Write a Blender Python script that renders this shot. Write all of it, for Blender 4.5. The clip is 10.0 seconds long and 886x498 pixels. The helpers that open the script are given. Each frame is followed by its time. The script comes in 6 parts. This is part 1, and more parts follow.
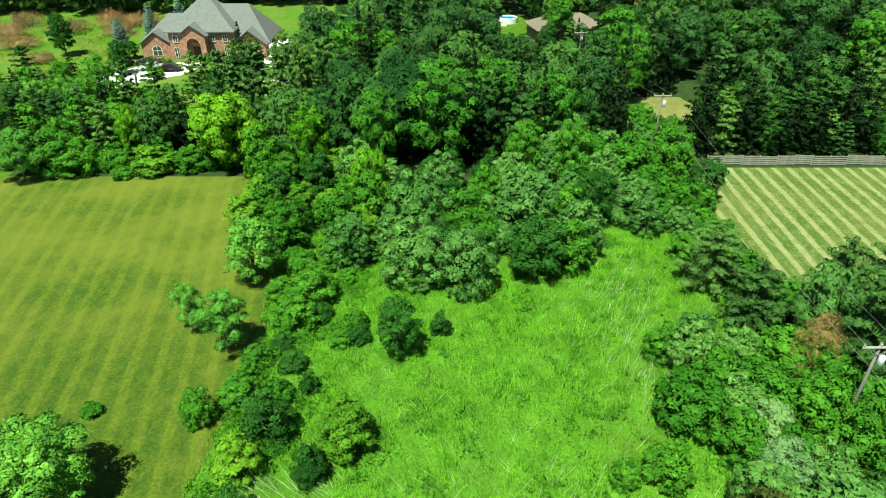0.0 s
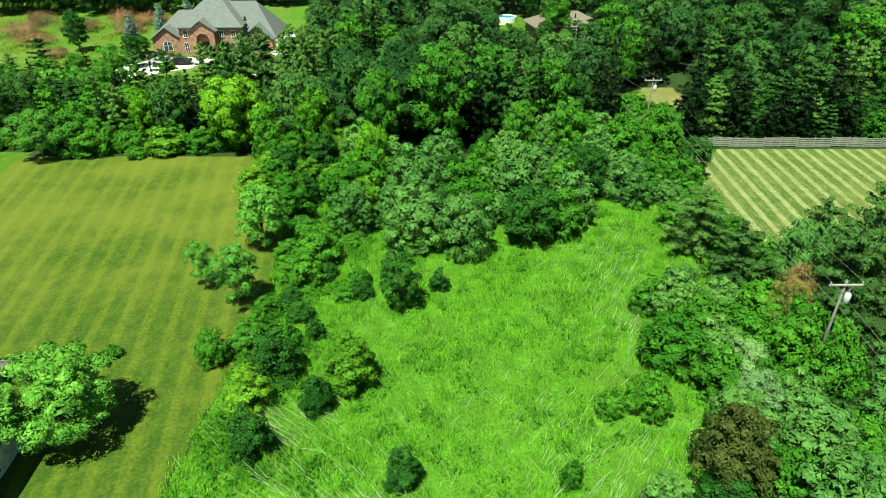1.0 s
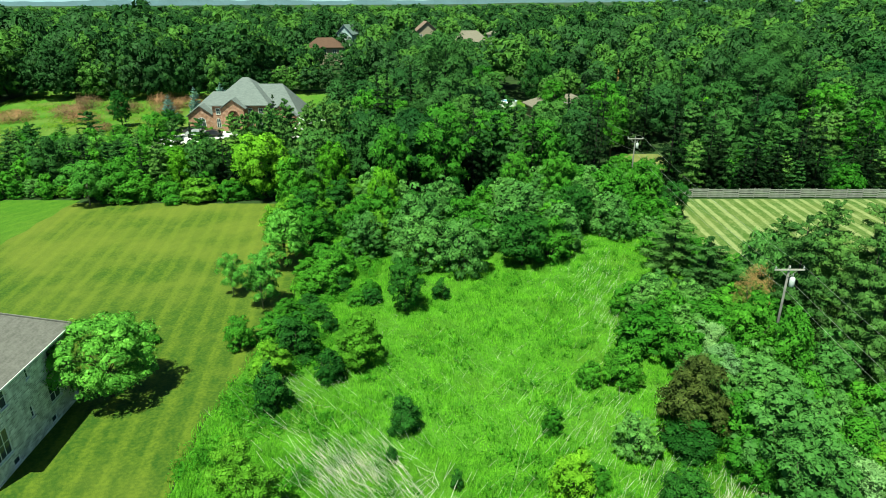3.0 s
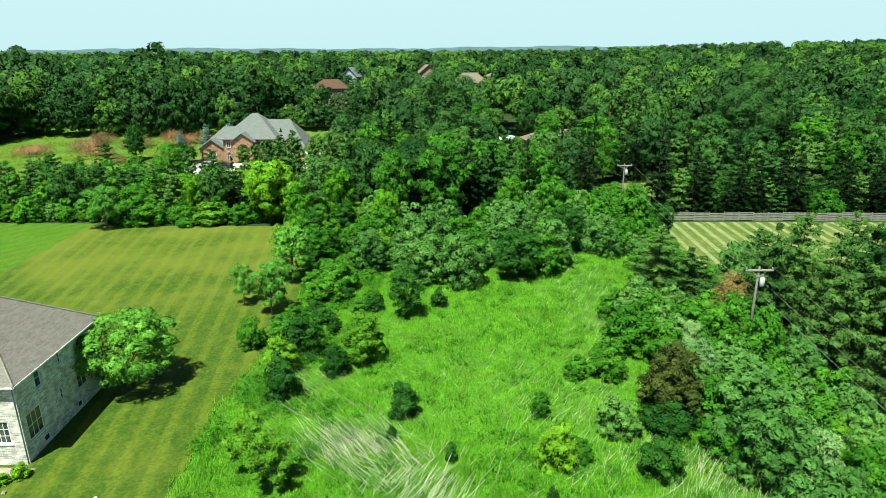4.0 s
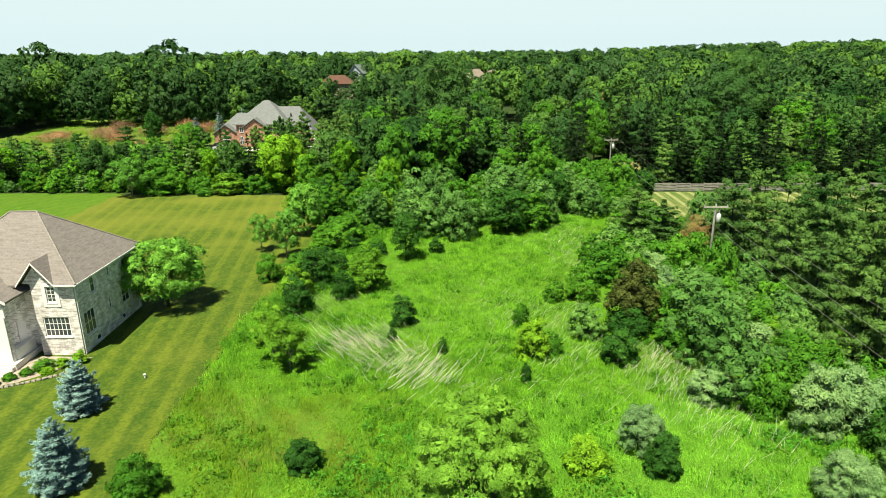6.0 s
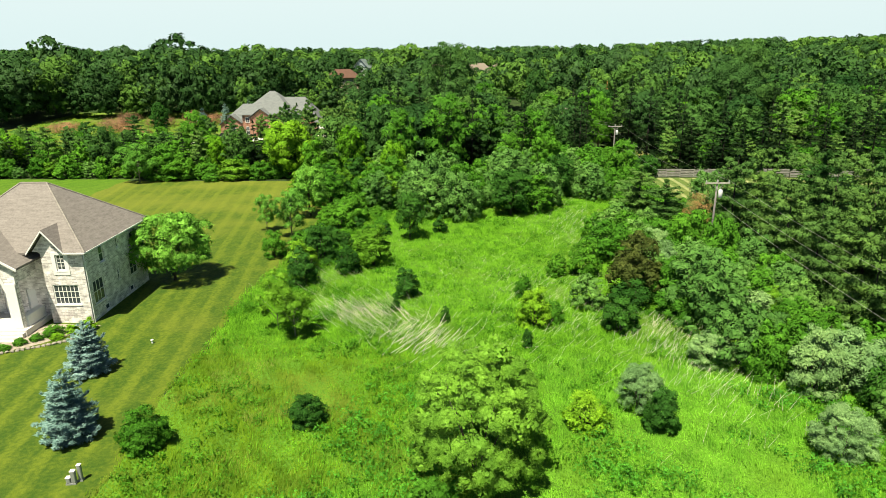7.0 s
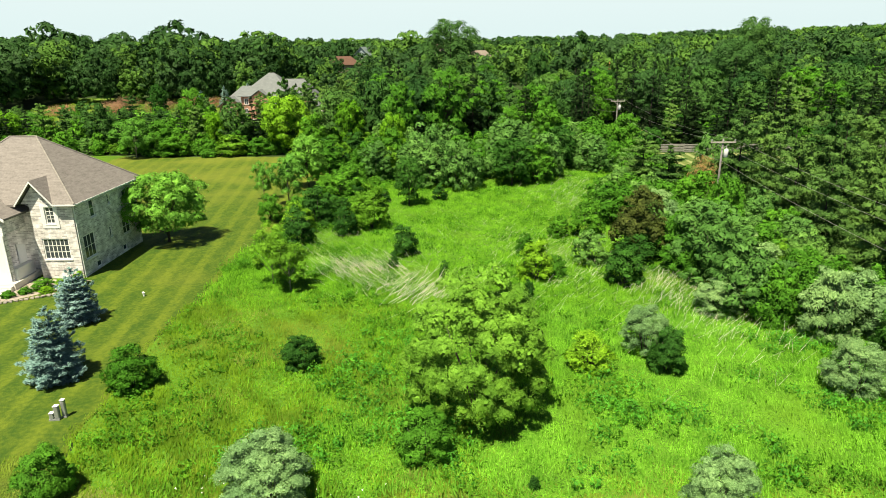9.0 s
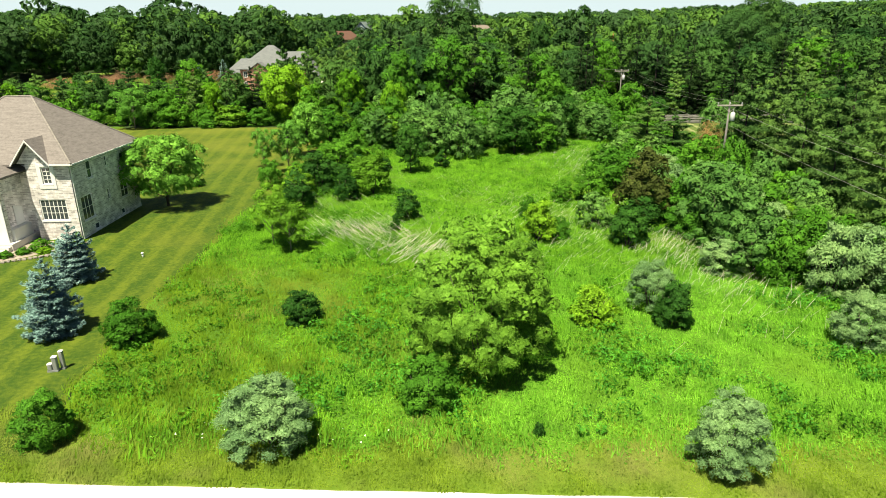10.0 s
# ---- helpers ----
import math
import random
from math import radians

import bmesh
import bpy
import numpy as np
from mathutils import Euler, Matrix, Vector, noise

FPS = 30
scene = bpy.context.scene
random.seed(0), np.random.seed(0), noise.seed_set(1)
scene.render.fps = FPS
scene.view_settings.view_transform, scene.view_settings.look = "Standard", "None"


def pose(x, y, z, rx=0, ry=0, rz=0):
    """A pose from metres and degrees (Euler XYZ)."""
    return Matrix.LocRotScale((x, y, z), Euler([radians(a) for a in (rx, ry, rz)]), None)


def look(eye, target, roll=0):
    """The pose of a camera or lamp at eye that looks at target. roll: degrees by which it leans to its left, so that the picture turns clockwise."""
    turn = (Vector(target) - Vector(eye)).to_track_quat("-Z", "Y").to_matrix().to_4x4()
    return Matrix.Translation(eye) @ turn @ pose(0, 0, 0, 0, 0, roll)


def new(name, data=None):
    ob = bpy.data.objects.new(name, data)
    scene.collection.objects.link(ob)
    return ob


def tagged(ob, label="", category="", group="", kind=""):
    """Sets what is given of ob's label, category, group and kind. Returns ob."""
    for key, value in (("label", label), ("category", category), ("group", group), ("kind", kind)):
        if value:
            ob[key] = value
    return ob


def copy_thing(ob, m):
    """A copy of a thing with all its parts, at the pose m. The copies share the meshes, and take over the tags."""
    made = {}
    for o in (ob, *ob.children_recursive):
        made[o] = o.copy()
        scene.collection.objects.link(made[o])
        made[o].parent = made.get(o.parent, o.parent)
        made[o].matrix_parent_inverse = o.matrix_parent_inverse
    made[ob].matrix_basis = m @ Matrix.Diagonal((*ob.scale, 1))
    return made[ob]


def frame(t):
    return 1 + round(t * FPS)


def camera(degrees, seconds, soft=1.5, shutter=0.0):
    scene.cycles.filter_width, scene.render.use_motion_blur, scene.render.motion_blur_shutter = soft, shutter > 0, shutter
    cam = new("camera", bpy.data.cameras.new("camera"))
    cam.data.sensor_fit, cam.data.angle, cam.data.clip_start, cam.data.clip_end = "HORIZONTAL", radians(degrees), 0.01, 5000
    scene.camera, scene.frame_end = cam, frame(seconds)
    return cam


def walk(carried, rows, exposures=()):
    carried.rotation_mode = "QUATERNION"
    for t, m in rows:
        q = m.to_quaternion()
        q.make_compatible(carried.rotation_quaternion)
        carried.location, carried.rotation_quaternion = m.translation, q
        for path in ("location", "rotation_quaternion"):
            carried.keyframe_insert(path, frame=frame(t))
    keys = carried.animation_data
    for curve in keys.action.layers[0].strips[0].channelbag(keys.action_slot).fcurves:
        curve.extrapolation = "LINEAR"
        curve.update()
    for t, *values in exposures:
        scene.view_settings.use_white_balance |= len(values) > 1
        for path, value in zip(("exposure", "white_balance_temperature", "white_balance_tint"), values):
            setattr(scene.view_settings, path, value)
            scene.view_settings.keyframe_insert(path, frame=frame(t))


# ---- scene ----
cam = camera(70.0, 10.0, soft=0.5)
METRES, EYE, TILT, LEAN, TURN = 42.5, 36.4, -31.7, 0.0, 0.0
ROWS = [
    (0.0, 0.0, 0.0, 0.0, -0.0, -0.0, 0.0),
    (0.5, 0.0053, -0.0402, -0.056, 0.12, 0.03, -0.04),
    (1.0, 0.0088, -0.0812, -0.1136, 0.22, 1.08, -0.06),
    (1.5, 0.0126, -0.1231, -0.171, 0.44, 3.37, -0.15),
    (2.0, 0.0182, -0.163, -0.2249, 0.72, 5.51, -0.26),
    (2.5, 0.0251, -0.2044, -0.2798, 0.94, 7.76, -0.35),
    (3.0, 0.0322, -0.247, -0.3334, 1.1, 10.06, -0.4),
    (4.5, 0.0537, -0.3817, -0.4879, 1.37, 14.64, -0.47),
    (5.0, 0.0626, -0.4237, -0.5391, 1.44, 14.6, -0.48),
    (5.5, 0.0701, -0.4595, -0.5939, 1.52, 14.58, -0.5),
    (7.0, 0.0813, -0.4808, -0.7006, 2.2, 14.52, -0.82),
    (7.5, 0.0832, -0.4673, -0.72, 2.22, 14.48, -0.8),
    (8.0, 0.0855, -0.454, -0.7387, 2.28, 14.43, -0.8),
    (8.5, 0.0869, -0.4407, -0.7574, 2.33, 14.38, -0.79),
    (9.0, 0.0857, -0.4289, -0.7751, 2.37, 14.24, -0.79),
    (9.5, 0.0834, -0.4162, -0.7922, 2.4, 13.48, -0.82),
    (10.0, 0.0823, -0.4057, -0.8083, 2.43, 12.53, -0.83),
]
EXPOSURES = [(0.0, 0.925, 6600, -11), (1.5, 0.915, 6600, -12), (3.2, 0.9, 6250, -18), (4.5, 0.98, 6600, 1), (6.0, 1.01, 7150, 7), (10.0, 1.03, 7350, 9)]
walk(cam, [(t, pose(0, 0, EYE, TILT, LEAN, TURN) @ pose(METRES * x, METRES * y, METRES * z, 90 + pitch, roll, yaw)) for t, x, y, z, yaw, pitch, roll in ROWS], EXPOSURES)

# ---- light ----
SUN_ELEVATION, SUN_FROM = 66.0, (-0.43, -0.90)
world = bpy.data.worlds.new("world")
scene.world = world
world.use_nodes = True
sky = world.node_tree.nodes.new("ShaderNodeTexSky")
sky.sky_type = "NISHITA"
sky.sun_disc = False
sky.sun_elevation = radians(SUN_ELEVATION)
sky.sun_rotation = math.atan2(SUN_FROM[0], SUN_FROM[1])
sky.dust_density = 0.4
sky.air_density = 0.6
background = world.node_tree.nodes["Background"]
background.inputs["Strength"].default_value = 0.05
world.node_tree.links.new(sky.outputs["Color"], background.inputs["Color"])
sun_data = bpy.data.lights.new("sun", "SUN")
sun_data.energy, sun_data.angle, sun_data.color = 5.0, radians(0.5), (1.0, 0.96, 0.82)
sun = new("sun", sun_data)
flat = math.hypot(*SUN_FROM)
sun.matrix_world = look((60 * SUN_FROM[0] / flat, 60 * SUN_FROM[1] / flat, 60 * math.tan(radians(SUN_ELEVATION))), (0, 0, 0))


# ---- materials ----
def node_material(name, roughness=0.8, specular=0.3, metallic=0.0):
    mat = bpy.data.materials.new(name)
    mat.use_nodes = True
    tree = mat.node_tree
    shader = tree.nodes["Principled BSDF"]
    shader.inputs["Roughness"].default_value = roughness
    shader.inputs["Specular IOR Level"].default_value = specular
    shader.inputs["Metallic"].default_value = metallic
    return mat, tree, shader


def ramp(tree, source, stops):
    node = tree.nodes.new("ShaderNodeValToRGB")
    while len(node.color_ramp.elements) < len(stops):
        node.color_ramp.elements.new(0.5)
    for element, (at, colour) in zip(node.color_ramp.elements, stops):
        element.position, element.color = at, (*colour, 1)
    tree.links.new(source, node.inputs["Fac"])
    return node.outputs["Color"]


def place_noise(tree, scale, detail=3.0, space="Object", stretch=None):
    """Noise in metres of the object's or the world's space."""
    if space == "World":
        vector = tree.nodes.new("ShaderNodeNewGeometry").outputs["Position"]
    else:
        vector = tree.nodes.new("ShaderNodeTexCoord").outputs["Object"]
    if stretch:
        scaling = tree.nodes.new("ShaderNodeMapping")
        scaling.inputs["Scale"].default_value = stretch
        tree.links.new(vector, scaling.inputs["Vector"])
        vector = scaling.outputs["Vector"]
    node = tree.nodes.new("ShaderNodeTexNoise")
    node.inputs["Scale"].default_value = scale
    node.inputs["Detail"].default_value = detail
    tree.links.new(vector, node.inputs["Vector"])
    return node.outputs["Fac"]


def blend(tree, factor, first, second, mode="MIX"):
    node = tree.nodes.new("ShaderNodeMix")
    node.data_type, node.blend_type = "RGBA", mode
    for value, socket in ((factor, node.inputs[0]), (first, node.inputs[6]), (second, node.inputs[7])):
        if isinstance(value, (int, float)):
            socket.default_value = value
        elif isinstance(value, tuple):
            socket.default_value = (*value, 1)
        else:
            tree.links.new(value, socket)
    return node.outputs[2]


def bump(tree, shader, height, strength, distance):
    node = tree.nodes.new("ShaderNodeBump")
    node.inputs["Strength"].default_value = strength
    node.inputs["Distance"].default_value = distance
    tree.links.new(height, node.inputs["Height"])
    tree.links.new(node.outputs["Normal"], shader.inputs["Normal"])


def plain_material(name, colour, roughness=0.7, vary=0.18, scale=3.0, specular=0.3, metallic=0.0, relief=0.0):
    mat, tree, shader = node_material(name, roughness, specular, metallic)
    low = tuple(c * (1 - vary) for c in colour)
    high = tuple(min(1, c * (1 + vary)) for c in colour)
    coarse = place_noise(tree, scale)
    fine = place_noise(tree, scale * 9)
    both = blend(tree, 0.4, coarse, fine)
    tree.links.new(ramp(tree, both, ((0.3, low), (0.7, high))), shader.inputs["Base Color"])
    if relief:
        bump(tree, shader, fine, 0.5, relief)
    return mat


def leaf_material(name, dark, mid, light, sheer=0.12, gloss=0.05, patch=0.0, patch_colour=(0.3, 0.25, 0.08), patch_scale=0.12, contrast=0.5, own_cast=1.0):
    """Foliage: each leaf has its own shade, and each plant its own cast."""
    mat, tree, shader = node_material(name, 0.65, gloss)
    own = tree.nodes.new("ShaderNodeNewGeometry").outputs["Random Per Island"]
    colour = ramp(tree, own, ((0.0, tuple(m + contrast * (c * 0.75 - m) for c, m in zip(dark, mid))), (0.5, mid), (1.0, tuple(m + contrast * (c * 1.2 - m) for c, m in zip(light, mid)))))
    plant_own = tree.nodes.new("ShaderNodeObjectInfo").outputs["Random"]
    cast = ramp(tree, plant_own, ((0.0, tuple(1 - own_cast * c for c in (0.30, 0.22, 0.26))), (0.5, (1.0, 1.0, 1.0)), (1.0, tuple(1 + own_cast * c for c in (0.26, 0.18, 0.08)))))
    colour = blend(tree, 1.0, colour, cast, "MULTIPLY")
    # clump-sized noise in the leaf colour stands in for shading between clumps
    clump_shading = ramp(tree, place_noise(tree, 0.7, 2.0), ((0.36, (0.72, 0.77, 0.74)), (0.64, (1.22, 1.18, 1.10))))
    colour = blend(tree, 1.0, colour, clump_shading, "MULTIPLY")
    if patch:
        where = ramp(tree, place_noise(tree, patch_scale, 4.0, "World"), ((0.52, (0, 0, 0)), (0.70, (patch, patch, patch))))
        colour = blend(tree, where, colour, patch_colour)
    tree.links.new(colour, shader.inputs["Base Color"])
    thin = tree.nodes.new("ShaderNodeBsdfTranslucent")
    tree.links.new(colour, thin.inputs["Color"])
    mix = tree.nodes.new("ShaderNodeMixShader")
    mix.inputs["Fac"].default_value = sheer
    tree.links.new(shader.outputs["BSDF"], mix.inputs[1])
    tree.links.new(thin.outputs["BSDF"], mix.inputs[2])
    tree.links.new(mix.outputs["Shader"], tree.nodes["Material Output"].inputs["Surface"])
    return mat


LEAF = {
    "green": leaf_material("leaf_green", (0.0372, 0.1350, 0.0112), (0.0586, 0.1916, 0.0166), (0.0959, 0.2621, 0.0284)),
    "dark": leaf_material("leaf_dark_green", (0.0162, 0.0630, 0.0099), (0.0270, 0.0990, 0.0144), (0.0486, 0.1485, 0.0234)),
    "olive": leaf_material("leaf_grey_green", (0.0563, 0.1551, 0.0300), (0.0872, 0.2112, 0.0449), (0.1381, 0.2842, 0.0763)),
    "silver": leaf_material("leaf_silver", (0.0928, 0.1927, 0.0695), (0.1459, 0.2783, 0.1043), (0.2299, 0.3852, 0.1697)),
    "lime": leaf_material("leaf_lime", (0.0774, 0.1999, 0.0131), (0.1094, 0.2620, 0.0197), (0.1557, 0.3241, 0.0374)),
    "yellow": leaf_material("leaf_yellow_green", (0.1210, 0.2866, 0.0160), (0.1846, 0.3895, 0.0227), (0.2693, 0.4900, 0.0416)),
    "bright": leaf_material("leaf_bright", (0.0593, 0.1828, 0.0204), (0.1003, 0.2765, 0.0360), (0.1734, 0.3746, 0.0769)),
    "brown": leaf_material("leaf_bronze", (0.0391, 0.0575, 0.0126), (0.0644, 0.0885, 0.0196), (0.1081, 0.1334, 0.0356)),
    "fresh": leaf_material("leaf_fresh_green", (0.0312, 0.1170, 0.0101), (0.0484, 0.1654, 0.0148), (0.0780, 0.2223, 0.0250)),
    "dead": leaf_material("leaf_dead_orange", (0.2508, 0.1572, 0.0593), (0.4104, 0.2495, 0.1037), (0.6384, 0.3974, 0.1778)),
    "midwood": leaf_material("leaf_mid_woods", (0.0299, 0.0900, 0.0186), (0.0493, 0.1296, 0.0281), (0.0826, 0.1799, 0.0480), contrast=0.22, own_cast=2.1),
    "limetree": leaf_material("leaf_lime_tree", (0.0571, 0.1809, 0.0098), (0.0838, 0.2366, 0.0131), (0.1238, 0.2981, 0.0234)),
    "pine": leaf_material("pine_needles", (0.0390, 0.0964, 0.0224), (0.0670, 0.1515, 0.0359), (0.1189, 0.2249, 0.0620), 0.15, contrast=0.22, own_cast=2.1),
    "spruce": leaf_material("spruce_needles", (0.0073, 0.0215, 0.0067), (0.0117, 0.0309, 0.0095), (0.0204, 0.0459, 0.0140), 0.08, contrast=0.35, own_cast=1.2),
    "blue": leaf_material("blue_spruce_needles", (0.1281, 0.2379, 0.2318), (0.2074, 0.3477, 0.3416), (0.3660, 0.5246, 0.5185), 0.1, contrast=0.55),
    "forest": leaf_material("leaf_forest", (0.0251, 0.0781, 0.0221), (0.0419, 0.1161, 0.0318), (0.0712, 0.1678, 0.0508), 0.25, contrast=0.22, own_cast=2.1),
    # extra blue in the far woods' leaf colours imitates haze
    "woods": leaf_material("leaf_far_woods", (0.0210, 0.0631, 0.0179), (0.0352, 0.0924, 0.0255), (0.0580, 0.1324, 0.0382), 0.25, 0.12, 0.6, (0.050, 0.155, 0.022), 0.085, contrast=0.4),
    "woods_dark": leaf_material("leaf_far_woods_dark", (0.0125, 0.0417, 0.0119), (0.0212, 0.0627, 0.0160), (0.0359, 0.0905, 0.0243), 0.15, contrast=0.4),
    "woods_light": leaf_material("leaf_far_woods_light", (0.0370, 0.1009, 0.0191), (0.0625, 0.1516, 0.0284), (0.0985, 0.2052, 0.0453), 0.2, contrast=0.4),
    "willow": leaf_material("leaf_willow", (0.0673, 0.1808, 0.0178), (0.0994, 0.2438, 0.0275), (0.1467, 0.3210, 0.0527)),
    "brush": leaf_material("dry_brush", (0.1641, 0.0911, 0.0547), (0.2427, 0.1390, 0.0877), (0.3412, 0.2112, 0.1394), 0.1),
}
DARK_BARK = plain_material("conifer_bark", (0.030, 0.025, 0.020), 0.95, 0.4, 4.0, relief=0.02)
BARK = plain_material("bark", (0.065, 0.054, 0.044), 0.95, 0.4, 4.0, relief=0.02)
GREY_BARK = plain_material("grey_bark", (0.24, 0.22, 0.19), 0.95, 0.35, 4.0, relief=0.02)
POLE_WOOD = plain_material("old_pole_timber", (0.17, 0.165, 0.155), 0.95, 0.3, 3.0, relief=0.01)
MEADOW_LEAF = leaf_material("meadow_blades", (0.0765, 0.2379, 0.0108), (0.1121, 0.3004, 0.0162), (0.1582, 0.3657, 0.0279), 0.4, 0.1, 0.6, (0.14, 0.24, 0.03), 0.10, contrast=0.9)
LUSH_LEAF = leaf_material("lush_blades", (0.0704, 0.2356, 0.0150), (0.1091, 0.3116, 0.0230), (0.1672, 0.3942, 0.0470), 0.4, 0.1, 0.6, (0.17, 0.33, 0.03), 0.14, contrast=0.75)
DRY_LEAF = leaf_material("dry_meadow_blades", (0.1102, 0.2250, 0.0134), (0.1515, 0.2799, 0.0190), (0.2020, 0.3293, 0.0403), 0.5, 0.05, 0.6, (0.25, 0.26, 0.06), 0.13, contrast=0.4)
WEED_LEAF = leaf_material("weed_leaves", (0.0527, 0.1854, 0.0122), (0.0856, 0.2782, 0.0171), (0.1318, 0.3709, 0.0317), 0.3, 0.12)
VERGE_LEAF = leaf_material("verge_blades", (0.100, 0.190, 0.013), (0.135, 0.232, 0.020), (0.185, 0.278, 0.044), 0.45, 0.1, 0.55, (0.30, 0.28, 0.11), 0.22, contrast=0.5)
BROADLEAF = leaf_material("broad_weed_leaves", (0.0425, 0.2025, 0.0195), (0.0680, 0.2970, 0.0299), (0.1190, 0.4050, 0.0520), 0.3, 0.12)
STRAW = leaf_material("dead_stems", (0.36, 0.33, 0.26), (0.50, 0.47, 0.39), (0.64, 0.61, 0.53), 0.05)


def turf_material(name, dark, light, stripe_width, turn, strength, dry=(0.30, 0.27, 0.09), dry_amount=0.5, far_dry=0.0):
    """Mown grass: stripes left by the mower, dry patches and fine grain."""
    mat, tree, shader = node_material(name, 0.85, 0.2)
    position = tree.nodes.new("ShaderNodeNewGeometry").outputs["Position"]
    mapping = tree.nodes.new("ShaderNodeMapping")
    mapping.inputs["Rotation"].default_value = (0, 0, radians(turn))
    tree.links.new(position, mapping.inputs["Vector"])
    wave = tree.nodes.new("ShaderNodeTexWave")
    wave.inputs["Scale"].default_value = 0.31416 / stripe_width
    wave.inputs["Distortion"].default_value = 0.4
    wave.inputs["Detail"].default_value = 2.0
    wave.inputs["Detail Scale"].default_value = 0.6
    tree.links.new(mapping.outputs["Vector"], wave.inputs["Vector"])
    stripes = ramp(tree, wave.outputs["Fac"], ((0.52, (0.5 - strength / 2,) * 3), (0.88, (0.5 + strength / 2,) * 3)))
    streaks = ramp(tree, place_noise(tree, 0.8, 5.0, "World", (1.6, 0.9, 1)), ((0.35, (0, 0, 0)), (0.65, (1, 1, 1))))
    grain = ramp(tree, place_noise(tree, 4.0, 8.0, "World"), ((0.28, (0, 0, 0)), (0.72, (1, 1, 1))))
    grain = blend(tree, 0.35, grain, streaks)
    mixed = blend(tree, 0.5, stripes, grain)
    colour = ramp(tree, mixed, ((0.30, dark), (0.72, light)))
    broad = place_noise(tree, 0.11, 5.0, "World")
    if far_dry:
        parts = tree.nodes.new("ShaderNodeSeparateXYZ")
        tree.links.new(position, parts.inputs["Vector"])
        drier = tree.nodes.new("ShaderNodeMapRange")
        for key, value in (("From Min", 20.0), ("From Max", 62.0), ("To Min", -0.15), ("To Max", far_dry)):
            drier.inputs[key].default_value = value
        tree.links.new(parts.outputs["Y"], drier.inputs["Value"])
        total = tree.nodes.new("ShaderNodeMath")
        tree.links.new(broad, total.inputs[0])
        tree.links.new(drier.outputs["Result"], total.inputs[1])
        broad = total.outputs[0]
    patches = ramp(tree, broad, ((0.42, (0, 0, 0)), (0.68, (dry_amount,) * 3)))
    colour = blend(tree, patches, colour, dry)
    tree.links.new(colour, shader.inputs["Base Color"])
    bump(tree, shader, place_noise(tree, 18.0, 4.0, "World"), 0.6, 0.06)
    return mat


TURF = turf_material("mown_grass", (0.030, 0.072, 0.005), (0.102, 0.143, 0.011), 2.2, -10.0, 0.33, (0.150, 0.172, 0.022), 0.58, 0.10)
TURF_DRY = turf_material("dry_clearing_grass", (0.115, 0.130, 0.030), (0.200, 0.205, 0.070), 3.0, 30.0, 0.1, (0.24, 0.21, 0.09), 0.6)
TURF_FRESH = turf_material("fresh_mown_grass", (0.040, 0.110, 0.005), (0.085, 0.175, 0.010), 2.4, 40.0, 0.2, (0.12, 0.16, 0.02), 0.2)
TURF_STRIPED = turf_material("striped_mown_grass", (0.060, 0.110, 0.016), (0.250, 0.275, 0.115), 2.0, 0.0, 0.62, (0.17, 0.18, 0.05), 0.35)
TURF_ROUGH = turf_material("rough_yard_grass", (0.042, 0.125, 0.007), (0.098, 0.205, 0.016), 7.0, 40.0, 0.0, (0.165, 0.190, 0.045), 0.55)
TURF_VERGE = turf_material("roadside_grass", (0.078, 0.150, 0.010), (0.135, 0.220, 0.020), 3.0, 90.0, 0.1, (0.20, 0.20, 0.05), 0.5)
# ground colour lowered to deepen the shaded gaps between trees
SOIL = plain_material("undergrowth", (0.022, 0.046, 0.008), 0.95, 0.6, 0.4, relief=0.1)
MEADOW_SOIL = plain_material("meadow_ground", (0.078, 0.200, 0.012), 0.95, 0.45, 0.5, relief=0.1)
GRAVEL = plain_material("pale_gravel", (0.62, 0.59, 0.53), 0.95, 0.15, 1.5, relief=0.02)
CONCRETE = plain_material("concrete", (0.60, 0.58, 0.54), 0.9, 0.12, 1.0)
WHITE = plain_material("white_paint", (0.78, 0.78, 0.76), 0.5, 0.05)
WEATHERED = plain_material("weathered_wood", (0.25, 0.245, 0.225), 0.9, 0.35, 1.5)
PALE_METAL = plain_material("pale_enamelled_metal", (0.55, 0.57, 0.58), 0.4, 0.06, 2.0, 0.5)
METAL = plain_material("grey_metal", (0.30, 0.315, 0.32), 0.4, 0.08, 2.0, 0.5, 0.3)
CABLE = plain_material("cable", (0.30, 0.30, 0.28), 0.5, 0.05)
# aerial haze is painted into the hills' blue-grey colour
HAZED_HILLS = plain_material("haze_painted_hills", (0.20, 0.30, 0.36), 1.0, 0.15, 0.01)


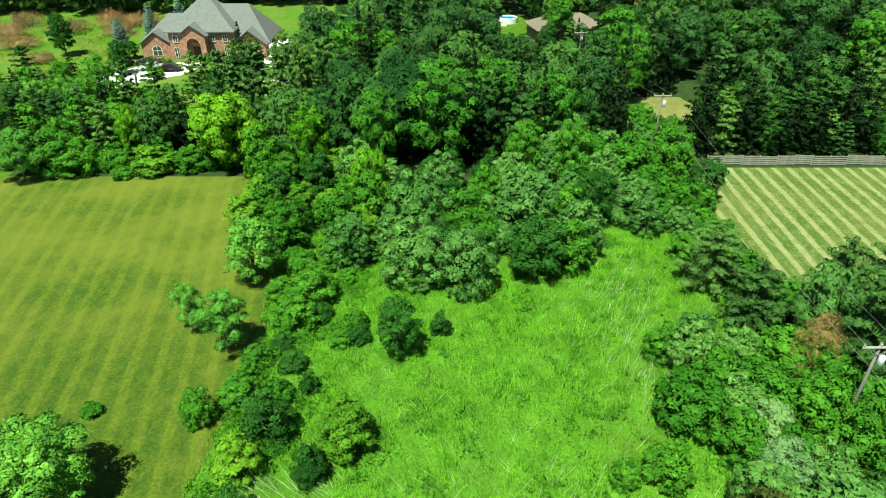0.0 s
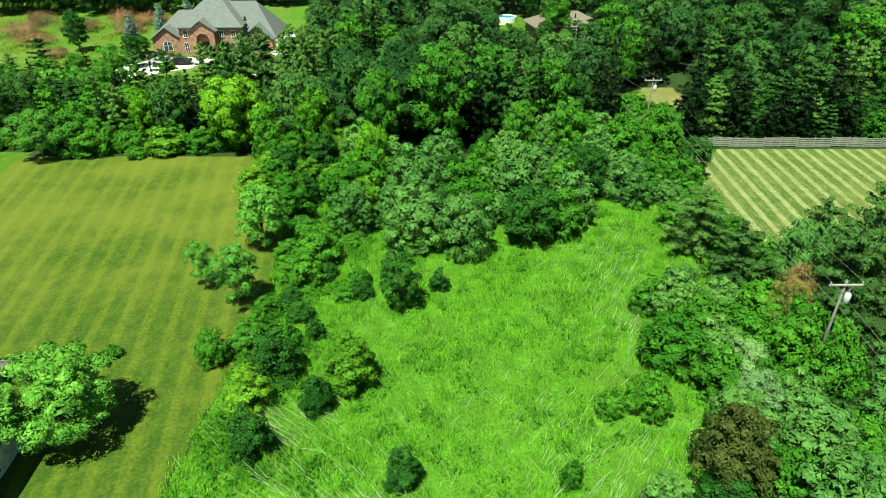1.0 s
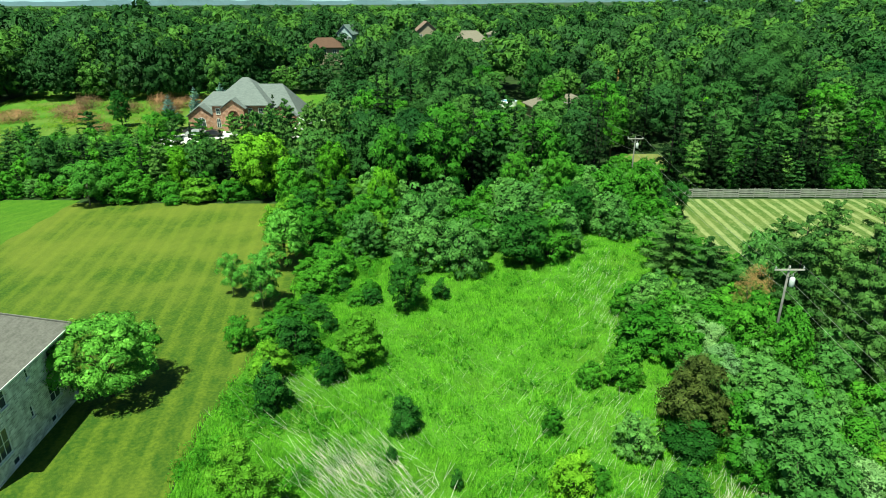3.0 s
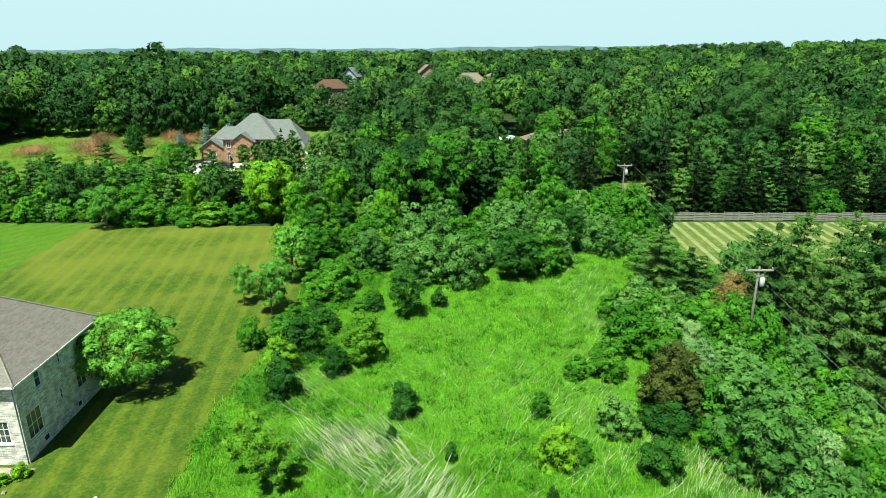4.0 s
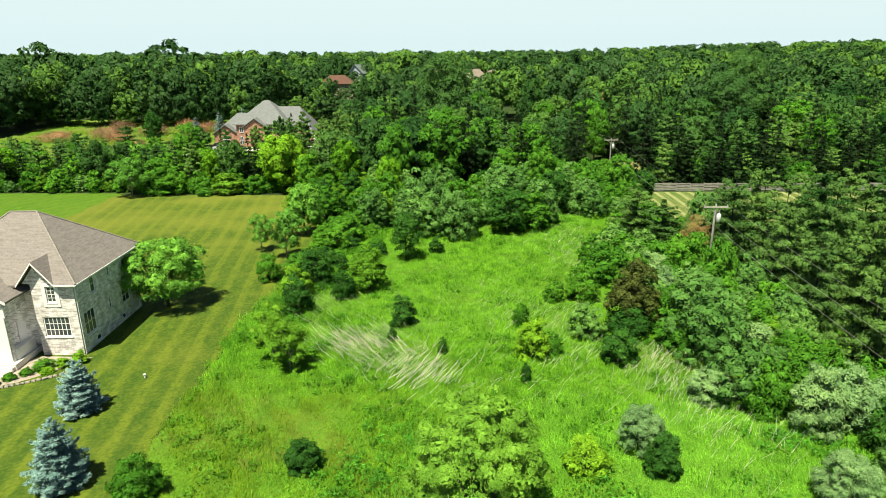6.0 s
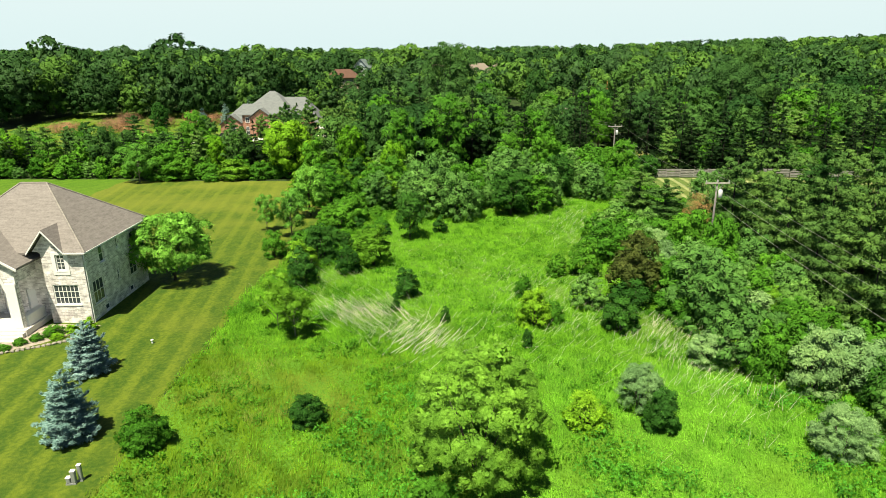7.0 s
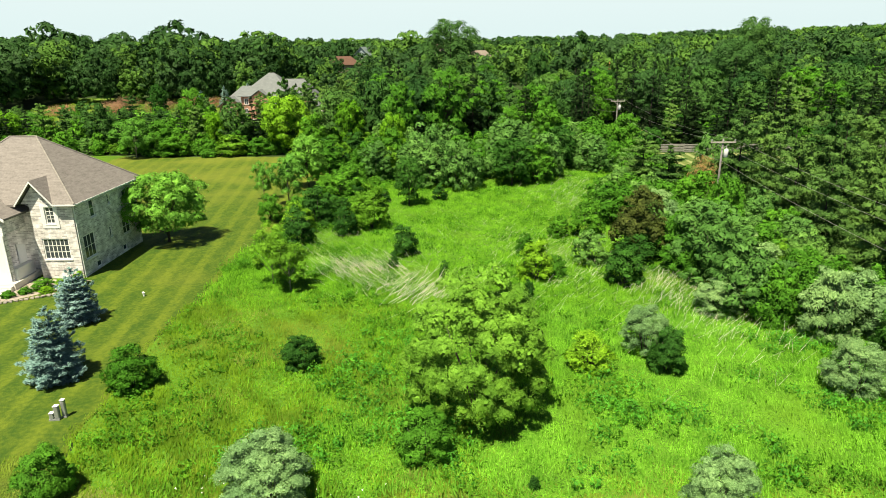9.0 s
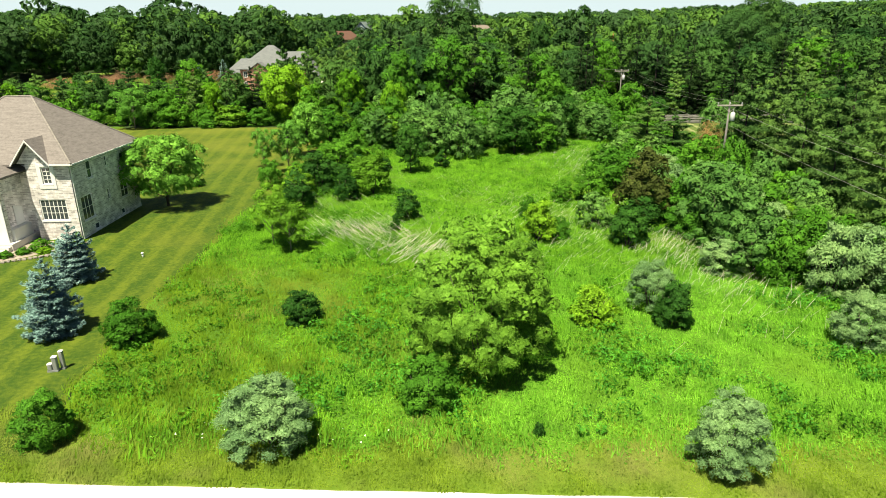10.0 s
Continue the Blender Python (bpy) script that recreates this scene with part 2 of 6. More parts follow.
def brick_material(name, first, second, mortar, width=0.24, height=0.08):
    mat, tree, shader = node_material(name, 0.9, 0.2)
    coords = tree.nodes.new("ShaderNodeTexCoord").outputs["Object"]
    split = tree.nodes.new("ShaderNodeSeparateXYZ")
    tree.links.new(coords, split.inputs["Vector"])
    add = tree.nodes.new("ShaderNodeMath")
    tree.links.new(split.outputs["X"], add.inputs[0])
    tree.links.new(split.outputs["Y"], add.inputs[1])
    join = tree.nodes.new("ShaderNodeCombineXYZ")
    tree.links.new(add.outputs[0], join.inputs["X"])
    tree.links.new(split.outputs["Z"], join.inputs["Y"])
    node = tree.nodes.new("ShaderNodeTexBrick")
    node.inputs["Scale"].default_value = 1.0
    node.inputs["Brick Width"].default_value = width
    node.inputs["Row Height"].default_value = height
    node.inputs["Mortar Size"].default_value = height * 0.12
    for key, value in (("Color1", first), ("Color2", second), ("Mortar", mortar)):
        node.inputs[key].default_value = (*value, 1)
    tree.links.new(join.outputs["Vector"], node.inputs["Vector"])
    blotch = ramp(tree, place_noise(tree, 1.6, 6.0), ((0.3, (0.62, 0.60, 0.58)), (0.7, (1.25, 1.22, 1.2))))
    tree.links.new(blend(tree, 1.0, node.outputs["Color"], blotch, "MULTIPLY"), shader.inputs["Base Color"])
    bump(tree, shader, node.outputs["Fac"], -0.5, 0.02)
    return mat


PALE_BRICK = brick_material("pale_blended_brick", (0.82, 0.81, 0.80), (0.42, 0.41, 0.405), (0.76, 0.755, 0.75), 0.42, 0.14)
RED_BRICK = brick_material("red_brick", (0.42, 0.20, 0.135), (0.33, 0.145, 0.10), (0.42, 0.34, 0.28))


def shingle_material(name, colour):
    mat, tree, shader = node_material(name, 0.9, 0.2)
    rows = place_noise(tree, 1.0, 4.0, stretch=(1.2, 1.2, 9.0))
    fine = place_noise(tree, 6.0, 4.0)
    both = blend(tree, 0.45, rows, fine)
    low, high = tuple(c * 0.72 for c in colour), tuple(c * 1.25 for c in colour)
    tree.links.new(ramp(tree, both, ((0.32, low), (0.68, high))), shader.inputs["Base Color"])
    bump(tree, shader, fine, 0.5, 0.02)
    return mat


BROWN_SHINGLE = shingle_material("brown_grey_shingle", (0.19, 0.174, 0.162))
GREY_SHINGLE = shingle_material("grey_shingle", (0.15, 0.165, 0.165))
RED_SHINGLE = shingle_material("red_brown_shingle", (0.105, 0.058, 0.042))
GLASS, glass_tree, glass_shader = node_material("window_glass", 0.06, 0.8)
# blue-grey base colour stands in for sky mirrored in the panes
glass_shader.inputs["Base Color"].default_value = (0.055, 0.068, 0.078, 1)
CAR_BLACK = plain_material("black_car_paint", (0.02, 0.02, 0.025), 0.15, 0.1, 1.0, 0.6)
CAR_SILVER = plain_material("silver_car_paint", (0.50, 0.51, 0.53), 0.25, 0.05, 1.0, 0.6, 0.4)
RUBBER = plain_material("rubber", (0.02, 0.02, 0.02), 0.9, 0.1)


# ---- builders ----
def smooth(a, b, v):
    s = np.clip((np.asarray(v, float) - a) / (b - a), 0, 1)
    return s * s * (3 - 2 * s)


def ground_height(x, y):
    """Height of the terrain: flat by the road, rising gently to wooded hills."""
    x, y = np.asarray(x, float), np.asarray(y, float)
    z = 0.30 * np.exp(-((x + 34) / 9) ** 2 - ((y - 20) / 11) ** 2)
    z = z + 0.45 * smooth(45, 80, y) + 1.5 * smooth(90, 125, y)
    z = z + 4.5 * smooth(140, 235, y) + 5.5 * smooth(235, 400, y)
    z = z + 5.0 * smooth(40, 260, x) * smooth(150, 400, y)
    return z - 0.0045 * np.clip(y - 470, 0, 1200) * (y > 470)


def height_at(x, y):
    return float(ground_height(x, y))


def mesh_object(name, verts, faces, material, parent=None, label="", smooth_faces=False):
    data = bpy.data.meshes.new(name)
    data.from_pydata([tuple(v) for v in verts], [], [tuple(f) for f in faces])
    data.materials.append(material)
    if smooth_faces:
        data.shade_smooth()
    data.update()
    ob = new(name, data)
    if parent is not None:
        ob.parent = parent
    if label:
        tagged(ob, label)
    return ob


def polygon_soup(name, verts, corners, material, parent=None, label=""):
    """A mesh of separate polygons with the same number of corners each; verts may come with a normal for each polygon."""
    normals = None
    if isinstance(verts, tuple):
        verts, normals = verts
        facing = np.einsum("ij,ij->i", np.cross(verts[:, 1] - verts[:, 0], verts[:, 2] - verts[:, 0]), normals)
        verts = np.where((facing < 0)[:, None, None], verts[:, ::-1], verts)
    verts = np.ascontiguousarray(verts, dtype=np.float32).reshape(-1, 3)
    count = len(verts) // corners
    data = bpy.data.meshes.new(name)
    data.vertices.add(len(verts))
    data.vertices.foreach_set("co", verts.ravel())
    data.loops.add(len(verts))
    data.loops.foreach_set("vertex_index", np.arange(len(verts), dtype=np.int32))
    data.polygons.add(count)
    data.polygons.foreach_set("loop_start", np.arange(0, len(verts), corners, dtype=np.int32))
    data.update(calc_edges=True)
    if normals is not None:
        data.polygons.foreach_set("use_smooth", np.ones(count, dtype=bool))
        data.normals_split_custom_set_from_vertices(np.repeat(normals.astype(np.float32), corners, axis=0))
    data.materials.append(material)
    ob = new(name, data)
    if parent is not None:
        ob.parent = parent
    if label:
        tagged(ob, label)
    return ob


def part(name, bm, material, parent, label=""):
    data = bpy.data.meshes.new(name)
    bm.to_mesh(data)
    bm.free()
    data.materials.append(material)
    ob = new(name, data)
    ob.parent = parent
    if label:
        tagged(ob, label)
    return ob


def thing(name, label, category, group="", at=None, kind=""):
    ob = new(name)
    ob.empty_display_size = 0.3
    if at is not None:
        ob.matrix_basis = at
    return tagged(ob, label, category, group, kind)


def box(bm, x0, x1, y0, y1, z0, z1, bevel=0.0):
    verts = [bm.verts.new(p) for p in ((x0, y0, z0), (x1, y0, z0), (x1, y1, z0), (x0, y1, z0), (x0, y0, z1), (x1, y0, z1), (x1, y1, z1), (x0, y1, z1))]
    faces = [bm.faces.new([verts[i] for i in f]) for f in ((3, 2, 1, 0), (4, 5, 6, 7), (0, 1, 5, 4), (1, 2, 6, 5), (2, 3, 7, 6), (3, 0, 4, 7))]
    if bevel:
        edges = list({e for f in faces for e in f.edges})
        bmesh.ops.bevel(bm, geom=edges, offset=bevel, segments=1, affect="EDGES", profile=0.5)
    return bm


def boxed(*args, **kw):
    return box(bmesh.new(), *args, **kw)


def tube(path, radii, sides=6):
    """Vertices and faces of a tapered tube along a path."""
    path, verts, faces = [Vector(p) for p in path], [], []
    for i, p in enumerate(path):
        way = (path[min(i + 1, len(path) - 1)] - path[max(i - 1, 0)]).normalized()
        side = way.cross(Vector((0.3, 1, 0.1))).normalized()
        other = way.cross(side)
        for k in range(sides):
            a = 2 * math.pi * k / sides
            verts.append(p + radii[i] * (math.cos(a) * side + math.sin(a) * other))
    for i in range(len(path) - 1):
        for k in range(sides):
            j = (k + 1) % sides
            faces.append((i * sides + k, i * sides + j, (i + 1) * sides + j, (i + 1) * sides + k))
    faces.append(tuple(range(sides - 1, -1, -1)))
    faces.append(tuple(range((len(path) - 1) * sides, len(path) * sides)))
    return verts, faces


def join_tubes(tubes):
    verts, faces = [], []
    for v, f in tubes:
        base = len(verts)
        verts += v
        faces += [tuple(base + i for i in q) for q in f]
    return verts, faces


def unit(v):
    return v / np.maximum(np.linalg.norm(v, axis=-1, keepdims=True), 1e-6)


LIGHTWARD = np.array([-0.15, -0.32, 0.93])  # leaves turn towards the sun


def leaf_blades(rng, points, outward, size, aspect, spread=0.4):
    """Pointed leaves at the points, facing roughly outward and up."""
    n = len(points)
    normal = unit(outward * 0.6 + 0.6 * LIGHTWARD + spread * 0.9 * rng.normal(size=(n, 3)))
    along = unit(np.cross(normal, rng.normal(size=(n, 3))))
    along = unit(along + outward * 0.6 * aspect / (aspect + 1))
    across = unit(np.cross(normal, along))
    length = (size * rng.uniform(0.7, 1.35, n))[:, None]
    width = length / aspect
    soft = unit(outward + 0.25 * normal + 0.32 * rng.normal(size=(n, 3)))
    return np.stack([points - along * length / 2 - across * width / 2, points - along * length * 0.4 + across * width / 2, points + along * length / 2], axis=1), soft


def both(*sets):
    return np.concatenate([s[0] for s in sets]), np.concatenate([s[1] for s in sets])


def clump_leaves(rng, clumps, count, size, aspect=1.5, droop=0.0, inner=0.72, calm=False, per=9, close=True, coarse=0.34, corners=3, round_off=0.35, flutter=0.12):
    """Leaves in flat twig sprays on the shells of flattened clumps (x, y, z, radius, half height), with dark gaps between the sprays."""
    clumps = np.array(clumps, float)
    weight = clumps[:, 3] * (clumps[:, 3] + clumps[:, 4])
    weight = weight / weight.sum()
    sprays = max(6, count // per)
    chosen = clumps[rng.choice(len(clumps), sprays, p=weight)]
    way = unit(rng.normal(size=(sprays, 3)))
    way[:, 2] = np.where(way[:, 2] < -0.45, -way[:, 2], way[:, 2])
    reach = np.stack([chosen[:, 3], chosen[:, 3], chosen[:, 4]], axis=1)
    centre = chosen[:, :3] + way * reach * rng.uniform(inner, 1.10, sprays)[:, None]
    axis = centre - np.array([0, 0, 0.45 * float(clumps[:, 2].max())])
    way = unit(way + round_off * unit(axis))
    face = unit(0.75 * way + 0.42 * LIGHTWARD + (0.30 if round_off < 0.7 else 0.14) * rng.normal(size=(sprays, 3)))
    side = unit(np.cross(face, rng.normal(size=(sprays, 3))))
    other = np.cross(face, side)
    spread = np.minimum(size * 1.9, 0.62 * chosen[:, 3])
    way, face, side, other, centre, spread = (np.repeat(v, per, axis=0) for v in (way, face, side, other, centre, spread))
    n = len(centre)
    angle = np.tile(np.arange(per) * 2.4, sprays) + rng.uniform(0, 0.7, n)
    out = np.sqrt((np.tile(np.arange(per), sprays) + 0.6) / per)[:, None]
    offset = np.cos(angle)[:, None] * side + np.sin(angle)[:, None] * other
    points = centre + offset * out * spread[:, None] - face * (0.28 * out ** 2 * spread[:, None]) + rng.normal(size=(n, 3)) * size * 0.12
    points[:, 2] = np.maximum(points[:, 2], 0.04)
    normal = unit(face + 0.38 * offset * out + (0.22 if calm else 0.34) * rng.normal(size=(n, 3)))
    along = unit(offset + 0.5 * rng.normal(size=(n, 3)) - np.array([0, 0, droop + 0.12]))
    across = unit(np.cross(normal, along))
    length = (size * rng.uniform(0.75, 1.35, n))[:, None]
    width = length / aspect
    leaves = np.stack([points - along * length * 0.45 - across * width / 2, points - along * length * 0.35 + across * width / 2, points + along * length * 0.55], axis=1)
    if corners == 4:
        leaves = np.stack([points - along * length * 0.5, points + across * width / 2, points + along * length * 0.5, points - across * width / 2], axis=1)
    soft = unit(0.62 * way + 0.48 * face + 0.15 * normal + flutter * rng.normal(size=(n, 3)))
    if not close:
        return leaves, soft
    # a close inner layer of leaves lies along each clump's shell, so that the crown is dense
    small = float(min(coarse, 1.35 * size / np.median(clumps[:, 3])))
    amount = np.clip(3.4 / small ** 2 * (clumps[:, 3] / np.median(clumps[:, 3])) ** 2, 14, 420).astype(int)
    shell = np.repeat(clumps, amount, axis=0)
    around = unit(rng.normal(size=(len(shell), 3)))
    around[:, 2] = np.where(around[:, 2] < -0.35, -around[:, 2], around[:, 2])
    shell_points = shell[:, :3] + around * np.stack([shell[:, 3], shell[:, 3], shell[:, 4]], axis=1) * rng.uniform(0.62, 0.82, len(shell))[:, None]
    shell_points[:, 2] = np.maximum(shell_points[:, 2], 0.1)
    level = unit(around + 0.2 * rng.normal(size=around.shape))
    one = unit(np.cross(level, rng.normal(size=around.shape)))
    two = np.cross(level, one)
    half = (small * float(np.median(clumps[:, 3])) * rng.uniform(0.7, 1.25, len(shell)))[:, None]
    layer = np.stack([shell_points - 0.6 * half * one - 0.7 * half * two, shell_points - 0.5 * half * one + 0.7 * half * two, shell_points + 1.1 * half * one], axis=1)
    if corners == 4:
        layer = np.stack([shell_points - half * one, shell_points + 0.6 * half * two, shell_points + half * one, shell_points - 0.6 * half * two], axis=1)
    outer = shell_points - np.array([0, 0, 0.45 * float(clumps[:, 2].max())])
    return both((leaves, soft), (layer, unit(around + round_off * unit(outer) + 0.12 * LIGHTWARD + 0.1 * rng.normal(size=around.shape))))


def bough_leaves(rng, h, r, count, size, aspect, levels, arms, bottom, power, rise, broad, sprout):
    """A conifer's foliage: whorls of flat boughs round the stem, each a plume of needle tufts, with open gaps between the tiers."""
    boughs = []
    for i in range(levels):
        f = (i + rng.uniform(-0.25, 0.25)) / (levels - 1)
        f = min(max(f, 0.0), 1.0)
        reach = r * max(0.07, (1 - f) ** power * (0.82 + 0.18 * min(1, f / 0.15)))
        turn = rng.uniform(0, 6.28)
        here = max(3, round(arms * (0.45 + 0.55 * (1 - f))))
        for k in range(here):
            boughs.append((h * (bottom + (0.965 - bottom) * f) + rng.uniform(-0.25, 0.25) * h / levels, turn + 6.283 * k / here + rng.uniform(-0.3, 0.3), reach * rng.uniform(0.66, 1.12), rise + 0.35 * f ** 2))
    boughs = np.array(boughs)
    per = 6
    weight = boughs[:, 2] ** 1.6 + 0.02
    tufts = count // per
    own = boughs[rng.choice(len(boughs), tufts, p=weight / weight.sum())]
    u = rng.uniform(0.08, 1.0, tufts) ** 0.62
    lateral = np.clip(rng.normal(size=tufts), -1.6, 1.6) * broad * own[:, 2] * np.sin(np.pi * np.clip(u * 0.86 + 0.10, 0, 1)) ** 0.8
    ahead = np.stack([np.cos(own[:, 1]), np.sin(own[:, 1]), np.zeros(tufts)], axis=1)
    side = np.stack([-ahead[:, 1], ahead[:, 0], np.zeros(tufts)], axis=1)
    run = (u * own[:, 2])[:, None]
    lift = own[:, 0] + own[:, 2] * (own[:, 3] * u + sprout * u ** 3) - 0.35 * np.abs(lateral) * 0.6
    centre = ahead * run + side * lateral[:, None]
    centre[:, 2] = np.maximum(0.06, lift + rng.normal(size=tufts) * 0.025 * r)
    lead = unit(ahead + side * (1.1 * lateral / np.maximum(0.12, broad * own[:, 2]))[:, None] * 0.5 + np.stack([np.zeros(tufts), np.zeros(tufts), own[:, 3] + 3 * sprout * u ** 2], axis=1))
    bulge = side * (0.5 * lateral / np.maximum(0.05, broad * own[:, 2]))[:, None] + ahead * (1.0 * u - 0.35)[:, None]
    centre, lead, bulge = (np.repeat(v, per, axis=0) for v in (centre, lead, bulge))
    n = len(centre)
    along = unit(lead + 0.62 * rng.normal(size=(n, 3)) * np.array([1, 1, 0.5]) + np.array([0, 0, 0.10]))
    length = (size * rng.uniform(0.75, 1.3, n))[:, None]
    points = centre + rng.normal(size=(n, 3)) * size * 0.3
    normal = unit(np.array([0, 0, 1.0]) + 0.45 * rng.normal(size=(n, 3)))
    across = unit(np.cross(normal, along))
    width = length / aspect
    leaves = np.stack([points - across * width / 2 - along * length * 0.2, points + across * width / 2 - along * length * 0.2, points + along * length * 0.8], axis=1)
    soft = unit(np.array([0, 0, 0.62]) + 0.12 * normal + bulge + 0.07 * rng.normal(size=(n, 3)))
    # close pads of needles along each bough
    pads = 9
    base = np.repeat(boughs, pads, axis=0)
    at = np.tile((np.arange(pads) + 0.6) / pads, len(boughs)) * rng.uniform(0.9, 1.05, len(base))
    head = np.stack([np.cos(base[:, 1]), np.sin(base[:, 1]), np.zeros(len(base))], axis=1)
    beside = np.stack([-head[:, 1], head[:, 0], np.zeros(len(base))], axis=1)
    off = rng.normal(size=len(base)) * 0.7 * broad * base[:, 2] * np.sin(np.pi * np.clip(at * 0.86 + 0.10, 0, 1))
    middle = head * (at * base[:, 2])[:, None] + beside * off[:, None]
    middle[:, 2] = np.maximum(0.05, base[:, 0] + base[:, 2] * (base[:, 3] * at + sprout * at ** 3) - 0.03 * r)
    half = (np.maximum(0.05 * r, broad * base[:, 2] * 0.72 * np.sin(np.pi * np.clip(at * 0.8 + 0.14, 0, 1))))[:, None]
    pad = np.stack([middle - 0.8 * half * head - half * beside, middle - 0.8 * half * head + half * beside, middle + 1.3 * half * head + np.array([0, 0, 1.0]) * half * 0.1], axis=1) + rng.normal(size=(len(base), 3, 3)) * half[:, :, None] * 0.12
    pad_soft = unit(np.array([0, 0, 0.65]) + head * (at - 0.35)[:, None] + beside * (0.5 * off / np.maximum(0.05, broad * base[:, 2]))[:, None])
    return both((leaves, soft), (pad, pad_soft)), boughs


def plume_clumps(rng, h, r, tiers, arms, bottom, power, rise, fat, flat, steps):
    """A conifer of rounded plumes: flattened clumps set along whorls of boughs, with dark gaps between the tiers."""
    out, boughs = [], []
    for i in range(tiers):
        f = min(max((i + rng.uniform(-0.3, 0.3)) / (tiers - 1), 0.0), 1.0)
        reach = r * max(0.08, (1 - f) ** power * (0.8 + 0.2 * min(1, f / 0.15)))
        turn = rng.uniform(0, 6.28)
        here = max(3, round(arms * (0.5 + 0.5 * (1 - f))))
        for k in range(here):
            z = h * (bottom + (0.95 - bottom) * f) + rng.uniform(-0.3, 0.3) * h / tiers
            a, long, up = turn + 6.283 * k / here + rng.uniform(-0.3, 0.3), reach * rng.uniform(0.7, 1.1), rise + 0.4 * f ** 2
            boughs.append((z, a, long, up))
            for step in steps:
                c = (fat * long + 0.05 * r) * (1.0 - 0.25 * step) * rng.uniform(0.8, 1.2)
                run = (long - 0.6 * c) * step
                out.append((run * math.cos(a), run * math.sin(a), max(c * flat, z + up * run + rng.uniform(-0.03, 0.03) * r), c, c * flat))
    out.append((0, 0, h * 0.95, 0.08 * r, h * 0.05))
    return out, boughs


def bough_stems(h, thick, boughs, rng):
    """A straight conifer trunk with thin limbs out into the boughs."""
    tubes = [tube([(0, 0, -0.15), (0, 0, h * 0.5), (0, 0, h * 0.97)], [thick, thick * 0.6, thick * 0.08], 7)]
    for i in rng.choice(len(boughs), min(20, len(boughs)), replace=False):
        z, a, long, up = boughs[i]
        tubes.append(tube([(0, 0, z), (0.8 * long * math.cos(a), 0.8 * long * math.sin(a), z + 0.8 * long * up)], [thick * 0.22, thick * 0.05], 4))
    return join_tubes(tubes)


def dome_clumps(rng, h, r, n, ratio=0.4):
    """A shrub: clumps down to the ground."""
    out = [(0, 0, h * 0.42, r * 0.72, h * 0.40)]
    for i in range(n):
        a = rng.uniform(0, 2 * math.pi)
        e = rng.uniform(0.14 if n > 100 else 0.0, 1.0)
        flat = math.sqrt(max(0, 1 - e * e)) * (0.75 + 0.25 * min(1, e / 0.35))
        c = r * ratio * rng.uniform(0.6, 1.25)
        grow = rng.uniform(0.82, 1.12)
        out.append(((r - c * 0.8) * flat * math.cos(a) * grow, (r - c * 0.8) * flat * math.sin(a) * grow, max(c * 0.5, (h - c * 0.8) * e * grow), c, c * 0.85))
    return out


def crown_clumps(rng, h, r, n, bottom=0.25, ratio=0.36, top=1.0):
    """A tree's crown: clumps over an egg-shaped shell above the trunk."""
    mid, tall = h * (bottom + top) / 2, h * (top - bottom) / 2
    out = [(0, 0, mid, r * 0.62, tall * 0.7)]
    for i in range(n):
        e = -0.85 + 1.85 * (i + 0.5) / n
        a = i * 2.4 + rng.uniform(-0.5, 0.5)
        flat = math.sqrt(max(0, 1 - e * e)) ** 0.8
        c = r * ratio * rng.uniform(0.6, 1.3)
        grow = rng.uniform(0.70, 1.12)
        out.append(((r - c * 0.7) * flat * math.cos(a) * grow, (r - c * 0.7) * flat * math.sin(a) * grow, mid + (tall - c * 0.6) * e, c, c * 0.8))
    return out


def stem_tubes(rng, h, r, clumps, thick, limbs, base_z=0.0, reach=0.75):
    """A tapered trunk that forks into limbs towards the crown."""
    top = h * reach
    tubes = [tube([(0, 0, -0.15), (0.02 * h * rng.uniform(-1, 1), 0.02 * h * rng.uniform(-1, 1), top * 0.5), (0, 0, top)], [thick * 1.15, thick * 0.75, thick * 0.2], 7)]
    for i in rng.choice(len(clumps), min(limbs, len(clumps)), replace=False):
        x, y, z, c, _ = clumps[i]
        start = min(top * 0.85, max(0.12 * h, z * 0.45))
        tubes.append(tube([(0, 0, start), (x * 0.45, y * 0.45, start + (z - start) * 0.6), (x * 0.9, y * 0.9, z)], [thick * 0.42, thick * 0.26, thick * 0.08], 5))
    return join_tubes(tubes)


def many_stems(rng, h, r, n=6):
    tubes = []
    for i in range(n):
        a = 6.283 * i / n + rng.uniform(-0.3, 0.3)
        s = r * rng.uniform(0.35, 0.6)
        tubes.append(tube([(0.1 * math.cos(a), 0.1 * math.sin(a), -0.1), (s * 0.5 * math.cos(a), s * 0.5 * math.sin(a), h * 0.35), (s * math.cos(a), s * math.sin(a), h * 0.72)], [0.05, 0.035, 0.012], 5))
    return join_tubes(tubes)


